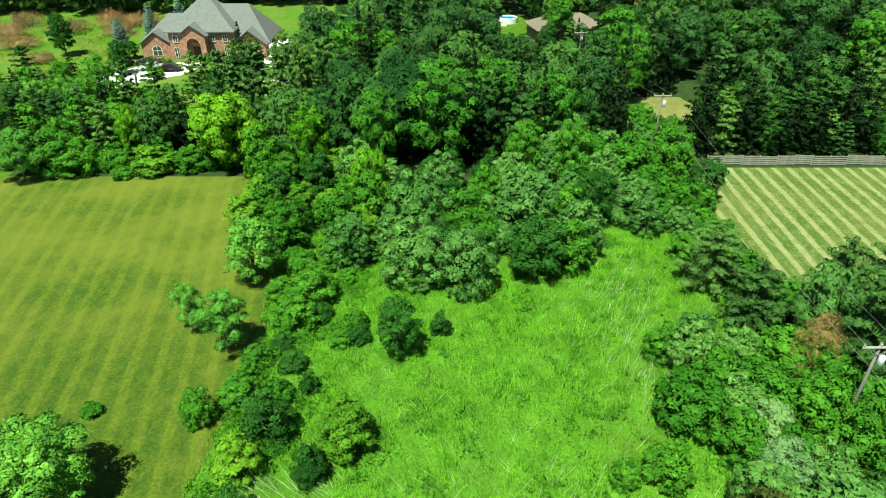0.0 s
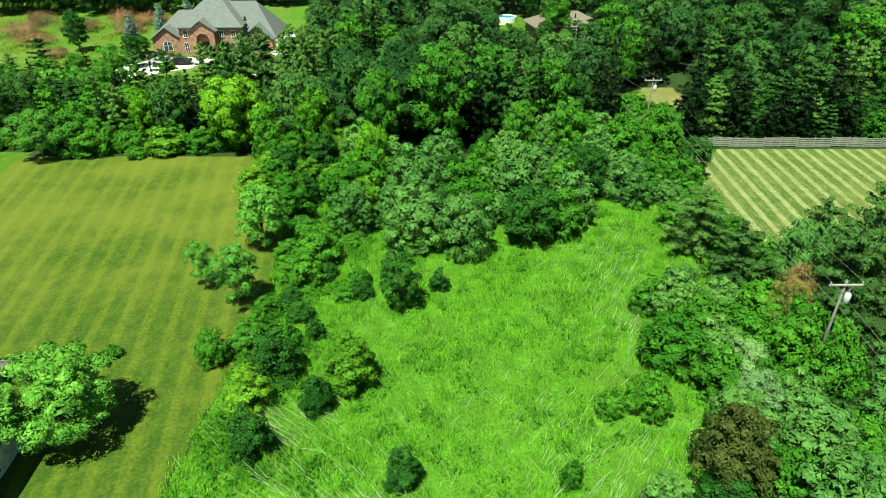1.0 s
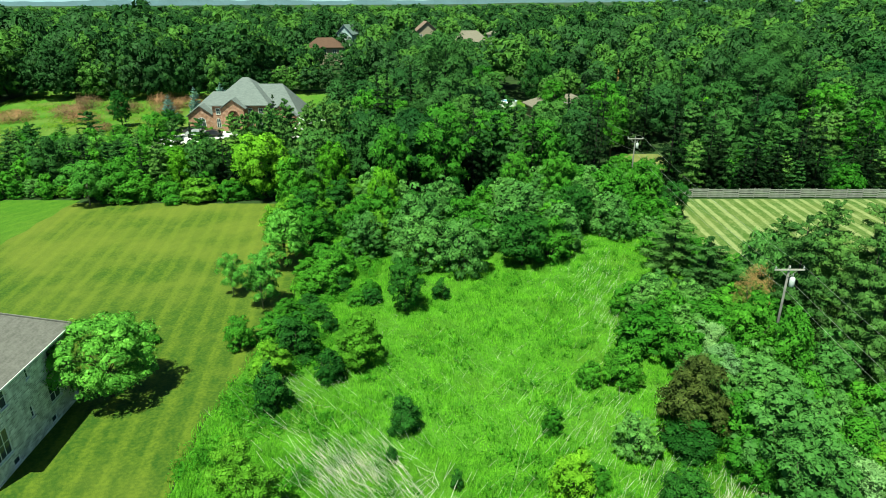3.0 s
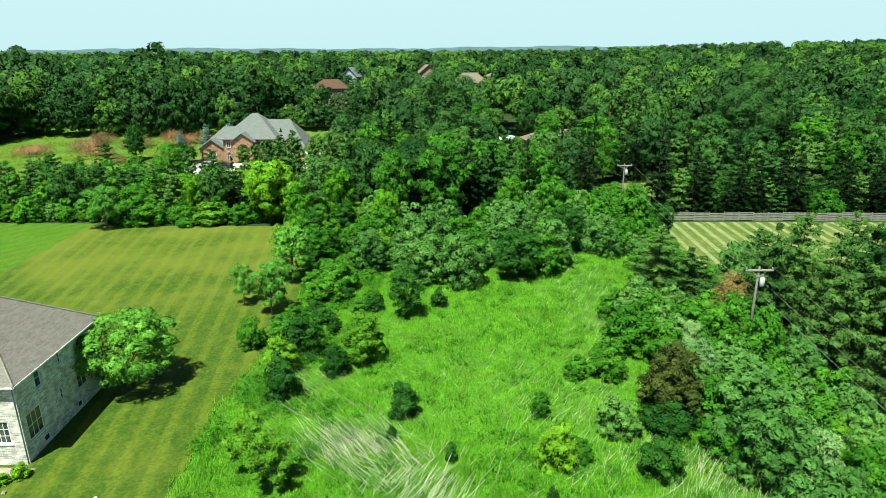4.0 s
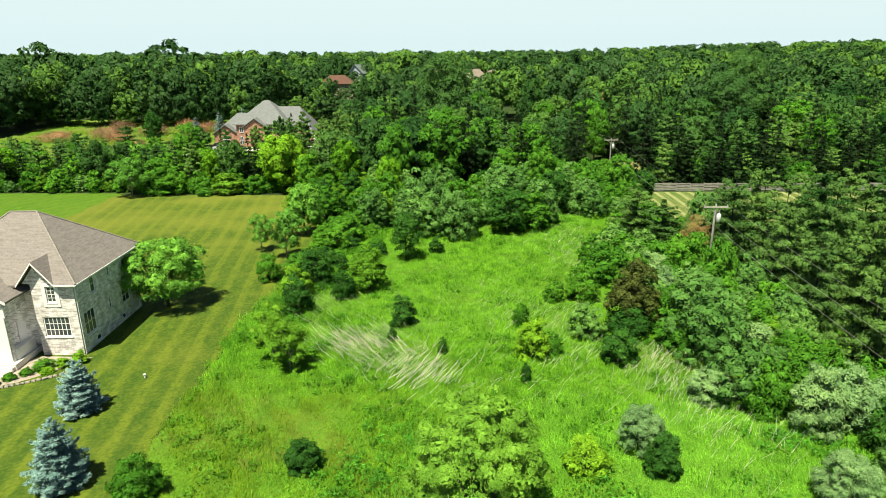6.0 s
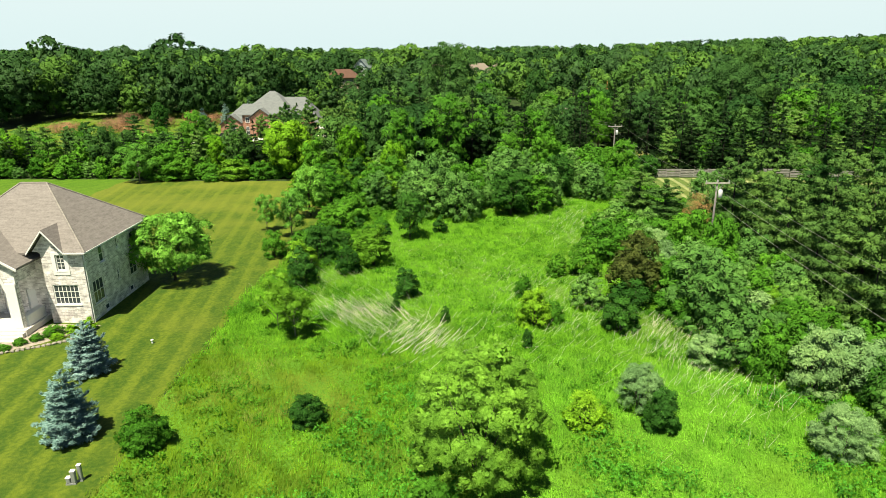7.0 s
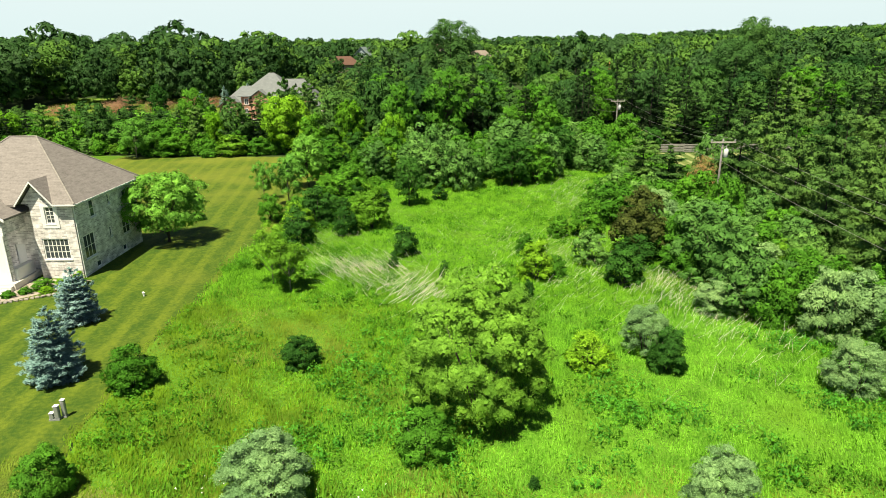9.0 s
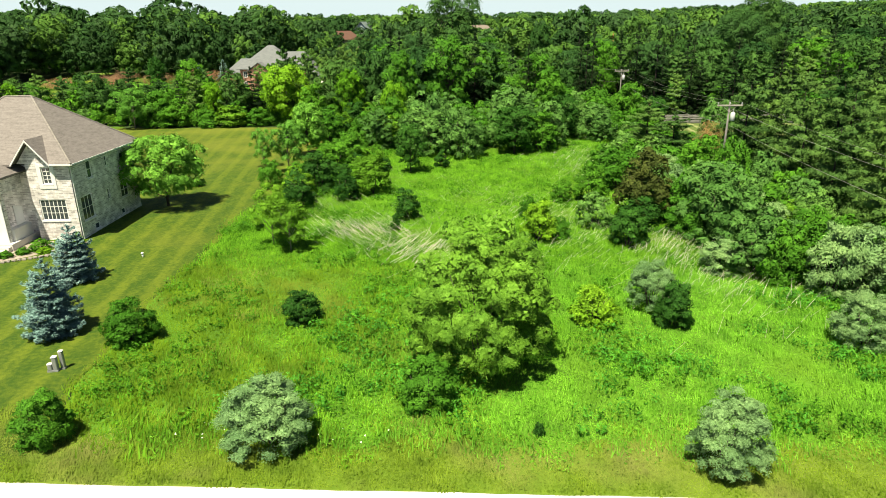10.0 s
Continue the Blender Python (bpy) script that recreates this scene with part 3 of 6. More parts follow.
# kind: form, own height, own radius, leaf, leaf count, leaf size, aspect, name, category, label
KINDS = {
    "green_shrub": ("dome", 4.2, 2.3, "green", 3100, 0.18, 1.6, "shrub", "shrub", "leafy mid-green deciduous shrub growing in tall grass"),
    "wood_shrub": ("dome", 4.2, 2.3, "green", 1900, 0.27, 1.5, "shrub", "shrub", "leafy green shrub in the undergrowth of the woods"),
    "dark_shrub": ("dome", 3.5, 1.6, "dark", 3000, 0.155, 1.7, "shrub", "shrub", "dense dark-green rounded bush standing in the meadow"),
    "lime_shrub": ("dome", 4.6, 2.1, "lime", 3850, 0.19, 1.6, "shrub", "shrub", "light lime-green open shrub at the meadow's edge"),
    "yellow_shrub": ("dome", 3.3, 1.5, "yellow", 2975, 0.16, 1.7, "shrub", "shrub", "yellow-green low shrub in the meadow"),
    "olive_shrub": ("dome", 6.5, 3.2, "olive", 4100, 0.165, 1.9, "shrub", "shrub", "grey-green tall bushy shrub in a dense thicket"),
    "silver_shrub": ("dome", 3.6, 1.8, "silver", 4550, 0.15, 2.2, "shrub", "shrub", "silvery grey-leaved spreading shrub in tall grass"),
    "brown_shrub": ("dome", 6.4, 3.0, "brown", 7000, 0.18, 1.6, "shrub", "shrub", "bronze-brown leaved large shrub at the thicket's edge"),
    "big_shrub": ("dome", 7.0, 3.5, "willow", 60000, 0.085, 1.8, "shrub", "shrub", "large airy yellow-green willow-like bush in the meadow"),
    "near_silver": ("dome", 3.6, 1.8, "silver", 17000, 0.085, 2.4, "shrub", "shrub", "silvery grey-leaved rounded shrub in dry grass by the road"),
    "near_dark": ("dome", 2.8, 1.4, "dark", 9000, 0.095, 1.7, "shrub", "shrub", "dense dark-green rounded bush near the road"),
    "near_green": ("dome", 3.0, 1.7, "green", 9000, 0.1, 1.8, "shrub", "shrub", "leafy mid-green bush at the meadow's edge"),
    "low_shrub": ("dome", 1.6, 1.3, "green", 1225, 0.14, 1.6, "shrub", "shrub", "low spreading green plant on the lawn"),
    "dead_shrub": ("dome", 4.6, 2.2, "dead", 9000, 0.09, 3.0, "shrub", "shrub", "dead tan-brown shrub beneath the power lines"),
    "maple_tree": ("tree_low", 7.2, 3.9, "bright", 17000, 0.125, 1.4, "tree", "tree", "bright green young maple on the lawn beside the house"),
    "bright_tree": ("tree_low", 7.2, 2.6, "bright", 5250, 0.20, 1.4, "tree", "tree", "pale bright-green ornamental tree at the lawn's edge"),
    "sapling": ("sapling", 5.6, 2.0, "bright", 5200, 0.14, 1.5, "tree", "tree", "thin open young tree at the lawn's edge"),
    "lime_sapling": ("sapling", 5.2, 1.7, "lime", 5200, 0.13, 1.9, "tree", "tree", "feathery light-green sapling among the tall grass"),
    "young_tree": ("sapling", 7.9, 3.6, "bright", 6500, 0.17, 1.5, "tree", "tree", "light-green young tree on the lawn by the hedgerow"),
    "dark_tree": ("tree_low", 6.3, 2.4, "dark", 4900, 0.16, 1.6, "tree", "tree", "dark-green dense small tree in the thicket"),
    "lime_tree": ("tree_low", 11.0, 4.2, "limetree", 4800, 0.24, 1.5, "tree", "tree", "light yellow-green broadleaf tree in the hedgerow"),
    "yellow_tree": ("tree_low", 10.5, 4.5, "yellow", 6000, 0.25, 1.4, "tree", "tree", "bright yellow-green rounded tree at the lawn's far edge"),
    "pale_tree": ("tree_low", 6.9, 3.2, "olive", 4550, 0.17, 1.7, "tree", "tree", "pale grey-green small tree beside the striped lawn"),
    "broad_tree": ("tree", 12.5, 4.6, "midwood", 4300, 0.25, 1.3, "tree", "tree", "green broadleaf tree in mixed woodland"),
    "deep_tree": ("tree", 13.0, 4.4, "forest", 4300, 0.25, 1.3, "tree", "tree", "deep-green broadleaf tree in mixed woodland"),
    "fresh_tree": ("tree_low", 11.0, 3.8, "fresh", 5600, 0.22, 1.4, "tree", "tree", "fresh mid-green broadleaf tree at the edge of the woods"),
    "dying_spruce": ("spruce", 12.0, 2.0, "dead", 2400, 0.36, 2.6, "spruce_tree", "tree", "rust-brown dying conifer in the woods"),
    "tall_tree": ("tree", 22.0, 7.2, "forest", 20000, 0.22, 1.3, "tree", "tree", "tall dark-green poplar-like tree above the woods"),
    "pine_tree": ("pine", 10.5, 3.7, "pine", 7800, 0.22, 2.4, "pine_tree", "tree", "dark blue-green white pine with layered boughs"),
    "wood_pine": ("pine", 10.5, 3.4, "pine", 2700, 0.285, 2.2, "pine_tree", "tree", "dark-green pine with layered boughs in the woods"),
    "spruce_tree": ("spruce", 12.0, 2.9, "spruce", 3100, 0.25, 2.6, "spruce_tree", "tree", "dark-green conical spruce in the woods"),
    "blue_spruce": ("spruce_fine", 4.4, 1.85, "blue", 26000, 0.12, 2.4, "blue_spruce", "tree", "blue-grey conical spruce standing on the mown lawn"),
}
VARIANTS = {"green_shrub": 4, "dark_shrub": 3, "olive_shrub": 3, "silver_shrub": 3, "broad_tree": 4, "deep_tree": 4, "pine_tree": 4, "spruce_tree": 3, "big_shrub": 1, "maple_tree": 1, "brown_shrub": 1, "tall_tree": 1, "yellow_tree": 1}
# tiers, boughs a tier, lowest bough, taper, rise of a bough; then a plume's breadth, flatness and places along the bough
# (for the fine spruce: breadth of a bough and the upturn of its tip)
CONIFERS = {
    "pine": (9, 6, 0.06, 0.34, 0.05, 0.235, 0.5, (0.3, 0.66, 1.0)),
    "spruce": (13, 7, 0.04, 0.80, -0.22, 0.19, 0.5, (0.5, 1.0)),
    "spruce_fine": (13, 13, 0.04, 0.54, -0.04, 0.19, 0.10),
}
made_plants, planted = {}, []
plant_rng = np.random.default_rng(11)


NEAR_KINDS = ("big_shrub", "near_silver", "near_dark", "near_green", "maple_tree", "lime_sapling")


def build_plant(kind, variant):
    form, h, r, leaf, count, size, aspect, name, category, label = KINDS[kind]
    rng = np.random.default_rng(sum(map(ord, kind)) * 7 + variant)
    ob = thing(name, label, category)
    corners = 4 if kind in NEAR_KINDS else 3
    bark = BARK
    if form == "dome":
        clumps = dome_clumps(rng, h, r, *((300, 0.125) if leaf == "willow" else (120, 0.19) if count > 12000 else (72, 0.215) if count > 3000 else (36, 0.29)))
        stem = many_stems(rng, h, r)
        quads = clump_leaves(rng, clumps, count, size, aspect, calm=size > 0.22, close=leaf not in ("brush", "dead"), coarse=0.2 if leaf == "silver" else 0.34, corners=corners, round_off=1.3 if leaf == "willow" else 0.6)
    elif form in ("tree", "tree_low"):
        airy = kind == "maple_tree"
        bottom = 0.06 if form == "tree" else 0.05
        bark = DARK_BARK if form == "tree" else BARK
        clumps = crown_clumps(rng, h, r, 70 if airy else 40, bottom + 0.05 * airy, 0.22 if airy else 0.29)
        stem = stem_tubes(rng, h, r, clumps, 0.018 * h, 12)
        quads = clump_leaves(rng, clumps, count, size, aspect, calm=size > 0.24, corners=corners, round_off=1.0 if form == "tree" else 0.6, flutter=0.2 if airy else 0.04)
    elif form == "sapling":
        clumps = crown_clumps(rng, h, r, 20, 0.14, 0.30)
        stem = stem_tubes(rng, h, r, clumps, 0.012 * h, 14)
        quads = clump_leaves(rng, clumps, count, size, aspect, inner=0.5, per=6, corners=corners)
        bark = GREY_BARK
    else:
        if form == "spruce_fine":
            quads, boughs = bough_leaves(rng, h, r, count, size, aspect, *CONIFERS[form])
        else:
            clumps, boughs = plume_clumps(rng, h, r, *CONIFERS[form])
            quads = clump_leaves(rng, clumps, count, size, aspect, -0.25, per=7, coarse=0.34 if kind == "pine_tree" else 0.5, round_off=0.3 if kind == "pine_tree" else 0.6, flutter=0.05)
        stem = bough_stems(h, 0.014 * h, boughs, rng)
        bark = DARK_BARK
    mesh_object("trunk" if form not in ("dome",) else "woody_stem", *stem, bark, ob, smooth_faces=True)
    polygon_soup("crown", quads, corners, LEAF[leaf], ob)
    return ob, h, r


def plant(kind, x, y, h, r, group=""):
    """Sets a plant of that height and radius on the ground."""
    variant = int(plant_rng.integers(VARIANTS.get(kind, 2)))
    turn = plant_rng.uniform(0, 360)
    key = (kind, variant)
    first = key not in made_plants
    if first:
        made_plants[key] = build_plant(kind, variant)
    ob, own_h, own_r = made_plants[key]
    scale = Vector((r / own_r, r / own_r, h / own_h))
    spot = pose(x, y, height_at(x, y), 0, 0, turn)
    if first:
        ob.matrix_basis = spot @ Matrix.Diagonal((*scale, 1))
    else:
        old = ob.scale
        ob = copy_thing(ob, spot @ Matrix.Diagonal((scale.x / old.x, scale.y / old.y, scale.z / old.z, 1)))
    if group:
        tagged(ob, group=group)
    planted.append((x, y, r))
    return ob


# ---- ground ----
xs = np.unique(np.concatenate([np.linspace(-2500, -300, 12), np.linspace(-300, -90, 22), np.linspace(-90, 90, 91), np.linspace(90, 400, 32), np.linspace(400, 2500, 12)]))
ys = np.unique(np.concatenate([np.linspace(-400, -40, 10), np.linspace(-40, 150, 96), np.linspace(150, 240, 46), np.linspace(240, 480, 25), np.linspace(480, 3000, 16)]))
gx, gy = np.meshgrid(xs, ys)
gz = ground_height(gx, gy)
ground_verts = np.stack([gx, gy, gz], axis=-1).reshape(-1, 3)
nx = len(xs)
ground_faces = [(j * nx + i, j * nx + i + 1, (j + 1) * nx + i + 1, (j + 1) * nx + i) for j in range(len(ys) - 1) for i in range(nx - 1)]
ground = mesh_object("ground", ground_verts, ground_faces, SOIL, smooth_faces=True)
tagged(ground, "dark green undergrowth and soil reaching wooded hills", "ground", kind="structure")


def sheet(name, left, right, y0, y1, lift, material, label, category, step=1.5, columns=24, ragged=0.0):
    """A patch of ground between two side lines x(y), laid just above the terrain."""
    rows = max(2, int((y1 - y0) / step))
    verts, faces = [], []
    for j in range(rows + 1):
        y = y0 + (y1 - y0) * j / rows
        a, b = left(y), right(y)
        for i in range(columns + 1):
            x = a + (b - a) * i / columns
            wave = ragged * (math.sin(x * 0.8) + 0.6 * math.sin(x * 2.3 + 1) + 0.4 * math.sin(x * 5.1)) * ((j == 0) - (j == rows))
            verts.append((x, y + wave, height_at(x, y) + lift))
    for j in range(rows):
        for i in range(columns):
            k = j * (columns + 1) + i
            faces.append((k, k + 1, k + columns + 2, k + columns + 1))
    ob = mesh_object(name, verts, faces, material, smooth_faces=True)
    return tagged(ob, label, category, kind="structure")


def line(*points):
    """x as a function of y through points (y, x)."""
    at, value = [p[0] for p in points], [p[1] for p in points]
    return lambda y: float(np.interp(y, at, value)) + 0.18 * math.sin(y * 1.3) + 0.12 * math.sin(y * 3.1)


LAWN_EDGE = line((-14, -14.0), (-6, -15.8), (4.7, -17.0), (11, -16.9), (22, -17.6), (30, -17.0), (40, -15.8), (50, -16.6), (60, -17.5), (66, -18.5), (78, -22.0))
MEADOW_RIGHT = line((-14, 40.0), (30, 36.0), (44, 30.0), (52, 31.5), (62, 30.0), (70, 30.0))
sheet("meadow", LAWN_EDGE, MEADOW_RIGHT, -10.6, 68, 0.03, MEADOW_SOIL, "bright green rough meadow of tall grass and weeds", "meadow", 1.5, 90, 0.45)
sheet("lawn", lambda y: -58.0 + 0.25 * math.sin(y), LAWN_EDGE, -13.0, 76.5, 0.03, TURF, "mown olive-green lawn with faint mower stripes", "lawn")
sheet("neighbour_lawn", lambda y: -130.0, lambda y: -58.0 + 0.25 * math.sin(y), 20, 78, 0.03, TURF_FRESH, "fresh green mown lawn next to the drier one", "lawn")
sheet("striped_lawn", line((52, 34.5), (60, 33.0), (67, 31.8), (74, 33.5), (79, 35.5)), lambda y: 110.0, 52, 79.3, 0.03, TURF_STRIPED, "mown lawn with light and dark stripes before a fence", "lawn")
sheet("verge", lambda y: -90.0, lambda y: 90.0, -13.55, -9.2, 0.022, TURF_VERGE, "short yellowish-green grass verge along the gravel road", "verge", 0.7, 360, 0.02)
sheet("road", lambda y: -150.0, lambda y: 150.0, -21.5, -13.3, 0.012, GRAVEL, "pale sunlit gravel road", "road", 2.0, 120)


# ---- buildings ----
def hip_roof(bm, x0, x1, y0, y1, z0, z1, ridge0, ridge1, along="x", thick=0.18):
    """A hipped roof slab between the eaves' rectangle and a ridge."""
    if along == "x":
        ym = (y0 + y1) / 2
        top = [(ridge0, ym, z1), (ridge1, ym, z1)]
    else:
        xm = (x0 + x1) / 2
        top = [(xm, ridge0, z1), (xm, ridge1, z1)]
    low = [(x0, y0, z0), (x1, y0, z0), (x1, y1, z0), (x0, y1, z0)]
    b = [bm.verts.new((x, y, z - thick)) for x, y, z in low]
    e = [bm.verts.new(p) for p in low]
    t = [bm.verts.new(p) for p in top]
    for i in range(4):
        bm.faces.new((b[i], b[(i + 1) % 4], e[(i + 1) % 4], e[i]))
    bm.faces.new(b[::-1])
    if along == "x":
        bm.faces.new((e[0], e[1], t[1], t[0]))
        bm.faces.new((e[1], e[2], t[1]))
        bm.faces.new((e[2], e[3], t[0], t[1]))
        bm.faces.new((e[3], e[0], t[0]))
    else:
        bm.faces.new((e[0], e[1], t[0]))
        bm.faces.new((e[1], e[2], t[1], t[0]))
        bm.faces.new((e[2], e[3], t[1]))
        bm.faces.new((e[3], e[0], t[0], t[1]))
    return bm


def gable_roof(bm, x0, x1, y0, y1, z0, z1, thick=0.16):
    """A gable roof, ridge along y, with slab thickness."""
    xm = (x0 + x1) / 2
    rows = []
    for y in (y0, y1):
        rows.append([bm.verts.new(p) for p in ((x0, y, z0), (xm, y, z1), (x1, y, z0), (x1, y, z0 - thick), (xm, y, z1 - thick), (x0, y, z0 - thick))])
    for i in range(6):
        j = (i + 1) % 6
        bm.faces.new((rows[0][i], rows[1][i], rows[1][j], rows[0][j]))
    bm.faces.new((rows[0][5], rows[0][4], rows[0][1], rows[0][0]))
    bm.faces.new((rows[0][4], rows[0][3], rows[0][2], rows[0][1]))
    bm.faces.new((rows[1][0], rows[1][1], rows[1][4], rows[1][5]))
    bm.faces.new((rows[1][1], rows[1][2], rows[1][3], rows[1][4]))
    bmesh.ops.recalc_face_normals(bm, faces=bm.faces[:])
    return bm


def wall_with_holes(bm, width, z0, z1, holes, depth=0.3):
    """A wall in the plane y = 0, from x = 0 to width, whose openings (x0, x1, z0, z1) go through it."""
    xs_cut = sorted({0.0, width, *(v for h in holes for v in h[:2])})
    zs_cut = sorted({z0, z1, *(v for h in holes for v in h[2:])})
    solid = {}
    for i in range(len(xs_cut) - 1):
        for k in range(len(zs_cut) - 1):
            cx, cz = (xs_cut[i] + xs_cut[i + 1]) / 2, (zs_cut[k] + zs_cut[k + 1]) / 2
            solid[i, k] = not any(a < cx < b and c < cz < d for a, b, c, d in holes)
    corner = {}

    def v(i, k, back):
        if (i, k, back) not in corner:
            corner[i, k, back] = bm.verts.new((xs_cut[i], depth if back else 0, zs_cut[k]))
        return corner[i, k, back]

    for (i, k), full in solid.items():
        if not full:
            continue
        bm.faces.new((v(i, k, 0), v(i + 1, k, 0), v(i + 1, k + 1, 0), v(i, k + 1, 0)))
        bm.faces.new((v(i, k, 1), v(i, k + 1, 1), v(i + 1, k + 1, 1), v(i + 1, k, 1)))
        for di, dk, a, b in ((-1, 0, (i, k), (i, k + 1)), (1, 0, (i + 1, k + 1), (i + 1, k)), (0, -1, (i + 1, k), (i, k)), (0, 1, (i, k + 1), (i + 1, k + 1))):
            if not solid.get((i + di, k + dk), False):
                bm.faces.new((v(*a, 0), v(*b, 0), v(*b, 1), v(*a, 1)))
    bmesh.ops.recalc_face_normals(bm, faces=bm.faces[:])
    return bm


def window(parent, m, x0, x1, z0, z1, columns, rows, border=0.09, inset=0.1, sill=True):
    """A window in a wall's plane y = 0 (m maps that plane into the thing): border, pane, glazing bars, sill."""
    bm = wall_with_holes(bmesh.new(), x1 - x0, z0, z1, [(border, x1 - x0 - border, z0 + border, z1 - border)], 0.1)
    bm.transform(m @ pose(x0, inset - 0.05, 0))
    ob = part("window", bm, WHITE, parent)
    w, h = (x1 - x0 - 2 * border), (z1 - z0 - 2 * border)

    def sub_part(name, material, *size, label=""):
        piece = boxed(*size)
        piece.transform(m)
        part(name, piece, material, ob, label)

    for i in range(1, columns):
        x = x0 + border + w * i / columns
        sub_part("glazing_bar", WHITE, x - 0.026, x + 0.026, inset - 0.03, inset + 0.03, z0 + border, z1 - border)
    for k in range(1, rows):
        z = z0 + border + h * k / rows
        sub_part("glazing_bar", WHITE, x0 + border, x1 - border, inset - 0.027, inset + 0.027, z - 0.02, z + 0.02)
    if sill:
        sub_part("sill", WHITE, x0 - 0.08, x1 + 0.08, -0.06, inset - 0.052, z0 - 0.09, z0 - 0.002)
    sub_part("pane", GLASS, x0 + border, x1 - border, inset - 0.01, inset + 0.01, z0 + border, z1 - border, label="dark reflecting glass")
    return ob


RIDGE = shingle_material("ridge_shingle", (0.24, 0.222, 0.20))
house = thing("house", "two-storey pale brick house with a brown hipped shingle roof", "house", at=pose(-28.3, 15.25, 0, 0, 0, 2.7))
# local axes: x runs from the front right corner towards the left as minus x, y runs to the back
WALL_TOP, BACK = 6.5, 10.7
FRONT = pose(-3.4, -0.05, 0)
SIDE = pose(0, 0, 0, 0, 0, 90)
side_holes = [(0.77, 2.53, 1.55, 3.6), (2.45, 3.2, 4.75, 6.25), (5.45, 5.85, 5.2, 6.15), (5.0, 5.4, 2.3, 3.3), (7.35, 8.75, 1.85, 3.25), (8.1, 9.5, 4.6, 5.9), (2.2, 2.95, 0.4, 0.98), (6.9, 7.6, 0.4, 0.98)]
bm = wall_with_holes(bmesh.new(), BACK, -0.3, WALL_TOP, side_holes)
bm.transform(SIDE)
part("wall", bm, PALE_BRICK, house, "pale grey and tan blended brick wall")
for hole, cols, rows in zip(side_holes, (3, 1, 1, 1, 2, 2, 1, 1), (2, 2, 2, 2, 2, 2, 1, 1)):
    window(house, SIDE, *hole, cols, rows)
front_holes = [(0.5, 2.65, 1.9, 3.65), (1.16, 1.91, 4.9, 6.3)]
bm = wall_with_holes(bmesh.new(), 3.4, -0.3, WALL_TOP + 0.05, front_holes)
top = [bm.verts.new(p) for p in ((-0.62, 0, WALL_TOP + 0.052), (1.97, 0, WALL_TOP + 0.052), (0.675, 0, 8.25), (-0.62, 0.3, WALL_TOP + 0.052), (1.97, 0.3, WALL_TOP + 0.052), (0.675, 0.3, 8.25))]
for f in ((0, 1, 2), (5, 4, 3), (0, 2, 5, 3), (1, 4, 5, 2)):
    bm.faces.new([top[i] for i in f])
bm.transform(FRONT)
part("bay_wall", bm, PALE_BRICK, house)
window(house, FRONT, *front_holes[0], 6, 3)
window(house, FRONT, *front_holes[1], 2, 4)
bm = wall_with_holes(bmesh.new(), 1.35, 4.55, 6.48, [(0.3, 1.05, 4.9, 6.3)], 0.04)
bm.transform(FRONT @ pose(0.86, -0.042, 0))
part("window_surround", bm, WHITE, house, "white panel round the upper window")
part("bay_side", boxed(-3.4, -3.1, 0.252, 1.0, -0.3, WALL_TOP), PALE_BRICK, house)
bm = bmesh.new()
gable_roof(bm, -4.2, -1.25, -0.5, 4.6, 6.62, 8.5, 0.1)
part("gable_roof", bm, BROWN_SHINGLE, house)
bm = bmesh.new()
for x0, x1 in ((-4.25, -2.725), (-2.725, -1.2)):
    z0, z1 = (6.56, 8.48) if x0 < -3 else (8.48, 6.56)
    vs = [bm.verts.new(p) for p in ((x0, -0.545, z0 - 0.16), (x1, -0.545, z1 - 0.16), (x1, -0.545, z1), (x0, -0.545, z0), (x0, -0.503, z0 - 0.16), (x1, -0.503, z1 - 0.16), (x1, -0.503, z1), (x0, -0.503, z0))]
    for f in ((0, 1, 2, 3), (7, 6, 5, 4), (0, 4, 5, 1), (2, 6, 7, 3), (1, 5, 6, 2), (3, 7, 4, 0)):
        bm.faces.new([vs[i] for i in f])
part("bargeboard", bm, WHITE, house, "white painted bargeboard")
# recessed front wall, back wall, far side
bm = wall_with_holes(bmesh.new(), 9.2, -0.3, WALL_TOP, [(5.0, 5.75, 4.6, 6.0), (4.6, 5.6, 0.75, 2.9), (6.6, 7.4, 0.75, 2.9)])
bm.transform(pose(-12.5, 1.0, 0))
part("wall", bm, PALE_BRICK, house)
part("wall", boxed(-12.2, -0.3, BACK - 0.3, BACK, -0.3, WALL_TOP), PALE_BRICK, house)
part("wall", boxed(-12.5, -12.2, 0.9, BACK, -0.3, WALL_TOP), PALE_BRICK, house)
window(house, pose(-12.5, 1.0, 0), 5.0, 5.75, 4.6, 6.0, 2, 3)
part("front_door", boxed(-7.9, -6.9, 1.1, 1.17, 0.75, 2.9, bevel=0.01), WHITE, house, "white panelled front door")
part("sidelight", boxed(-5.9, -5.1, 1.1, 1.15, 0.75, 2.9), WHITE, house, "white panel beside the front door")
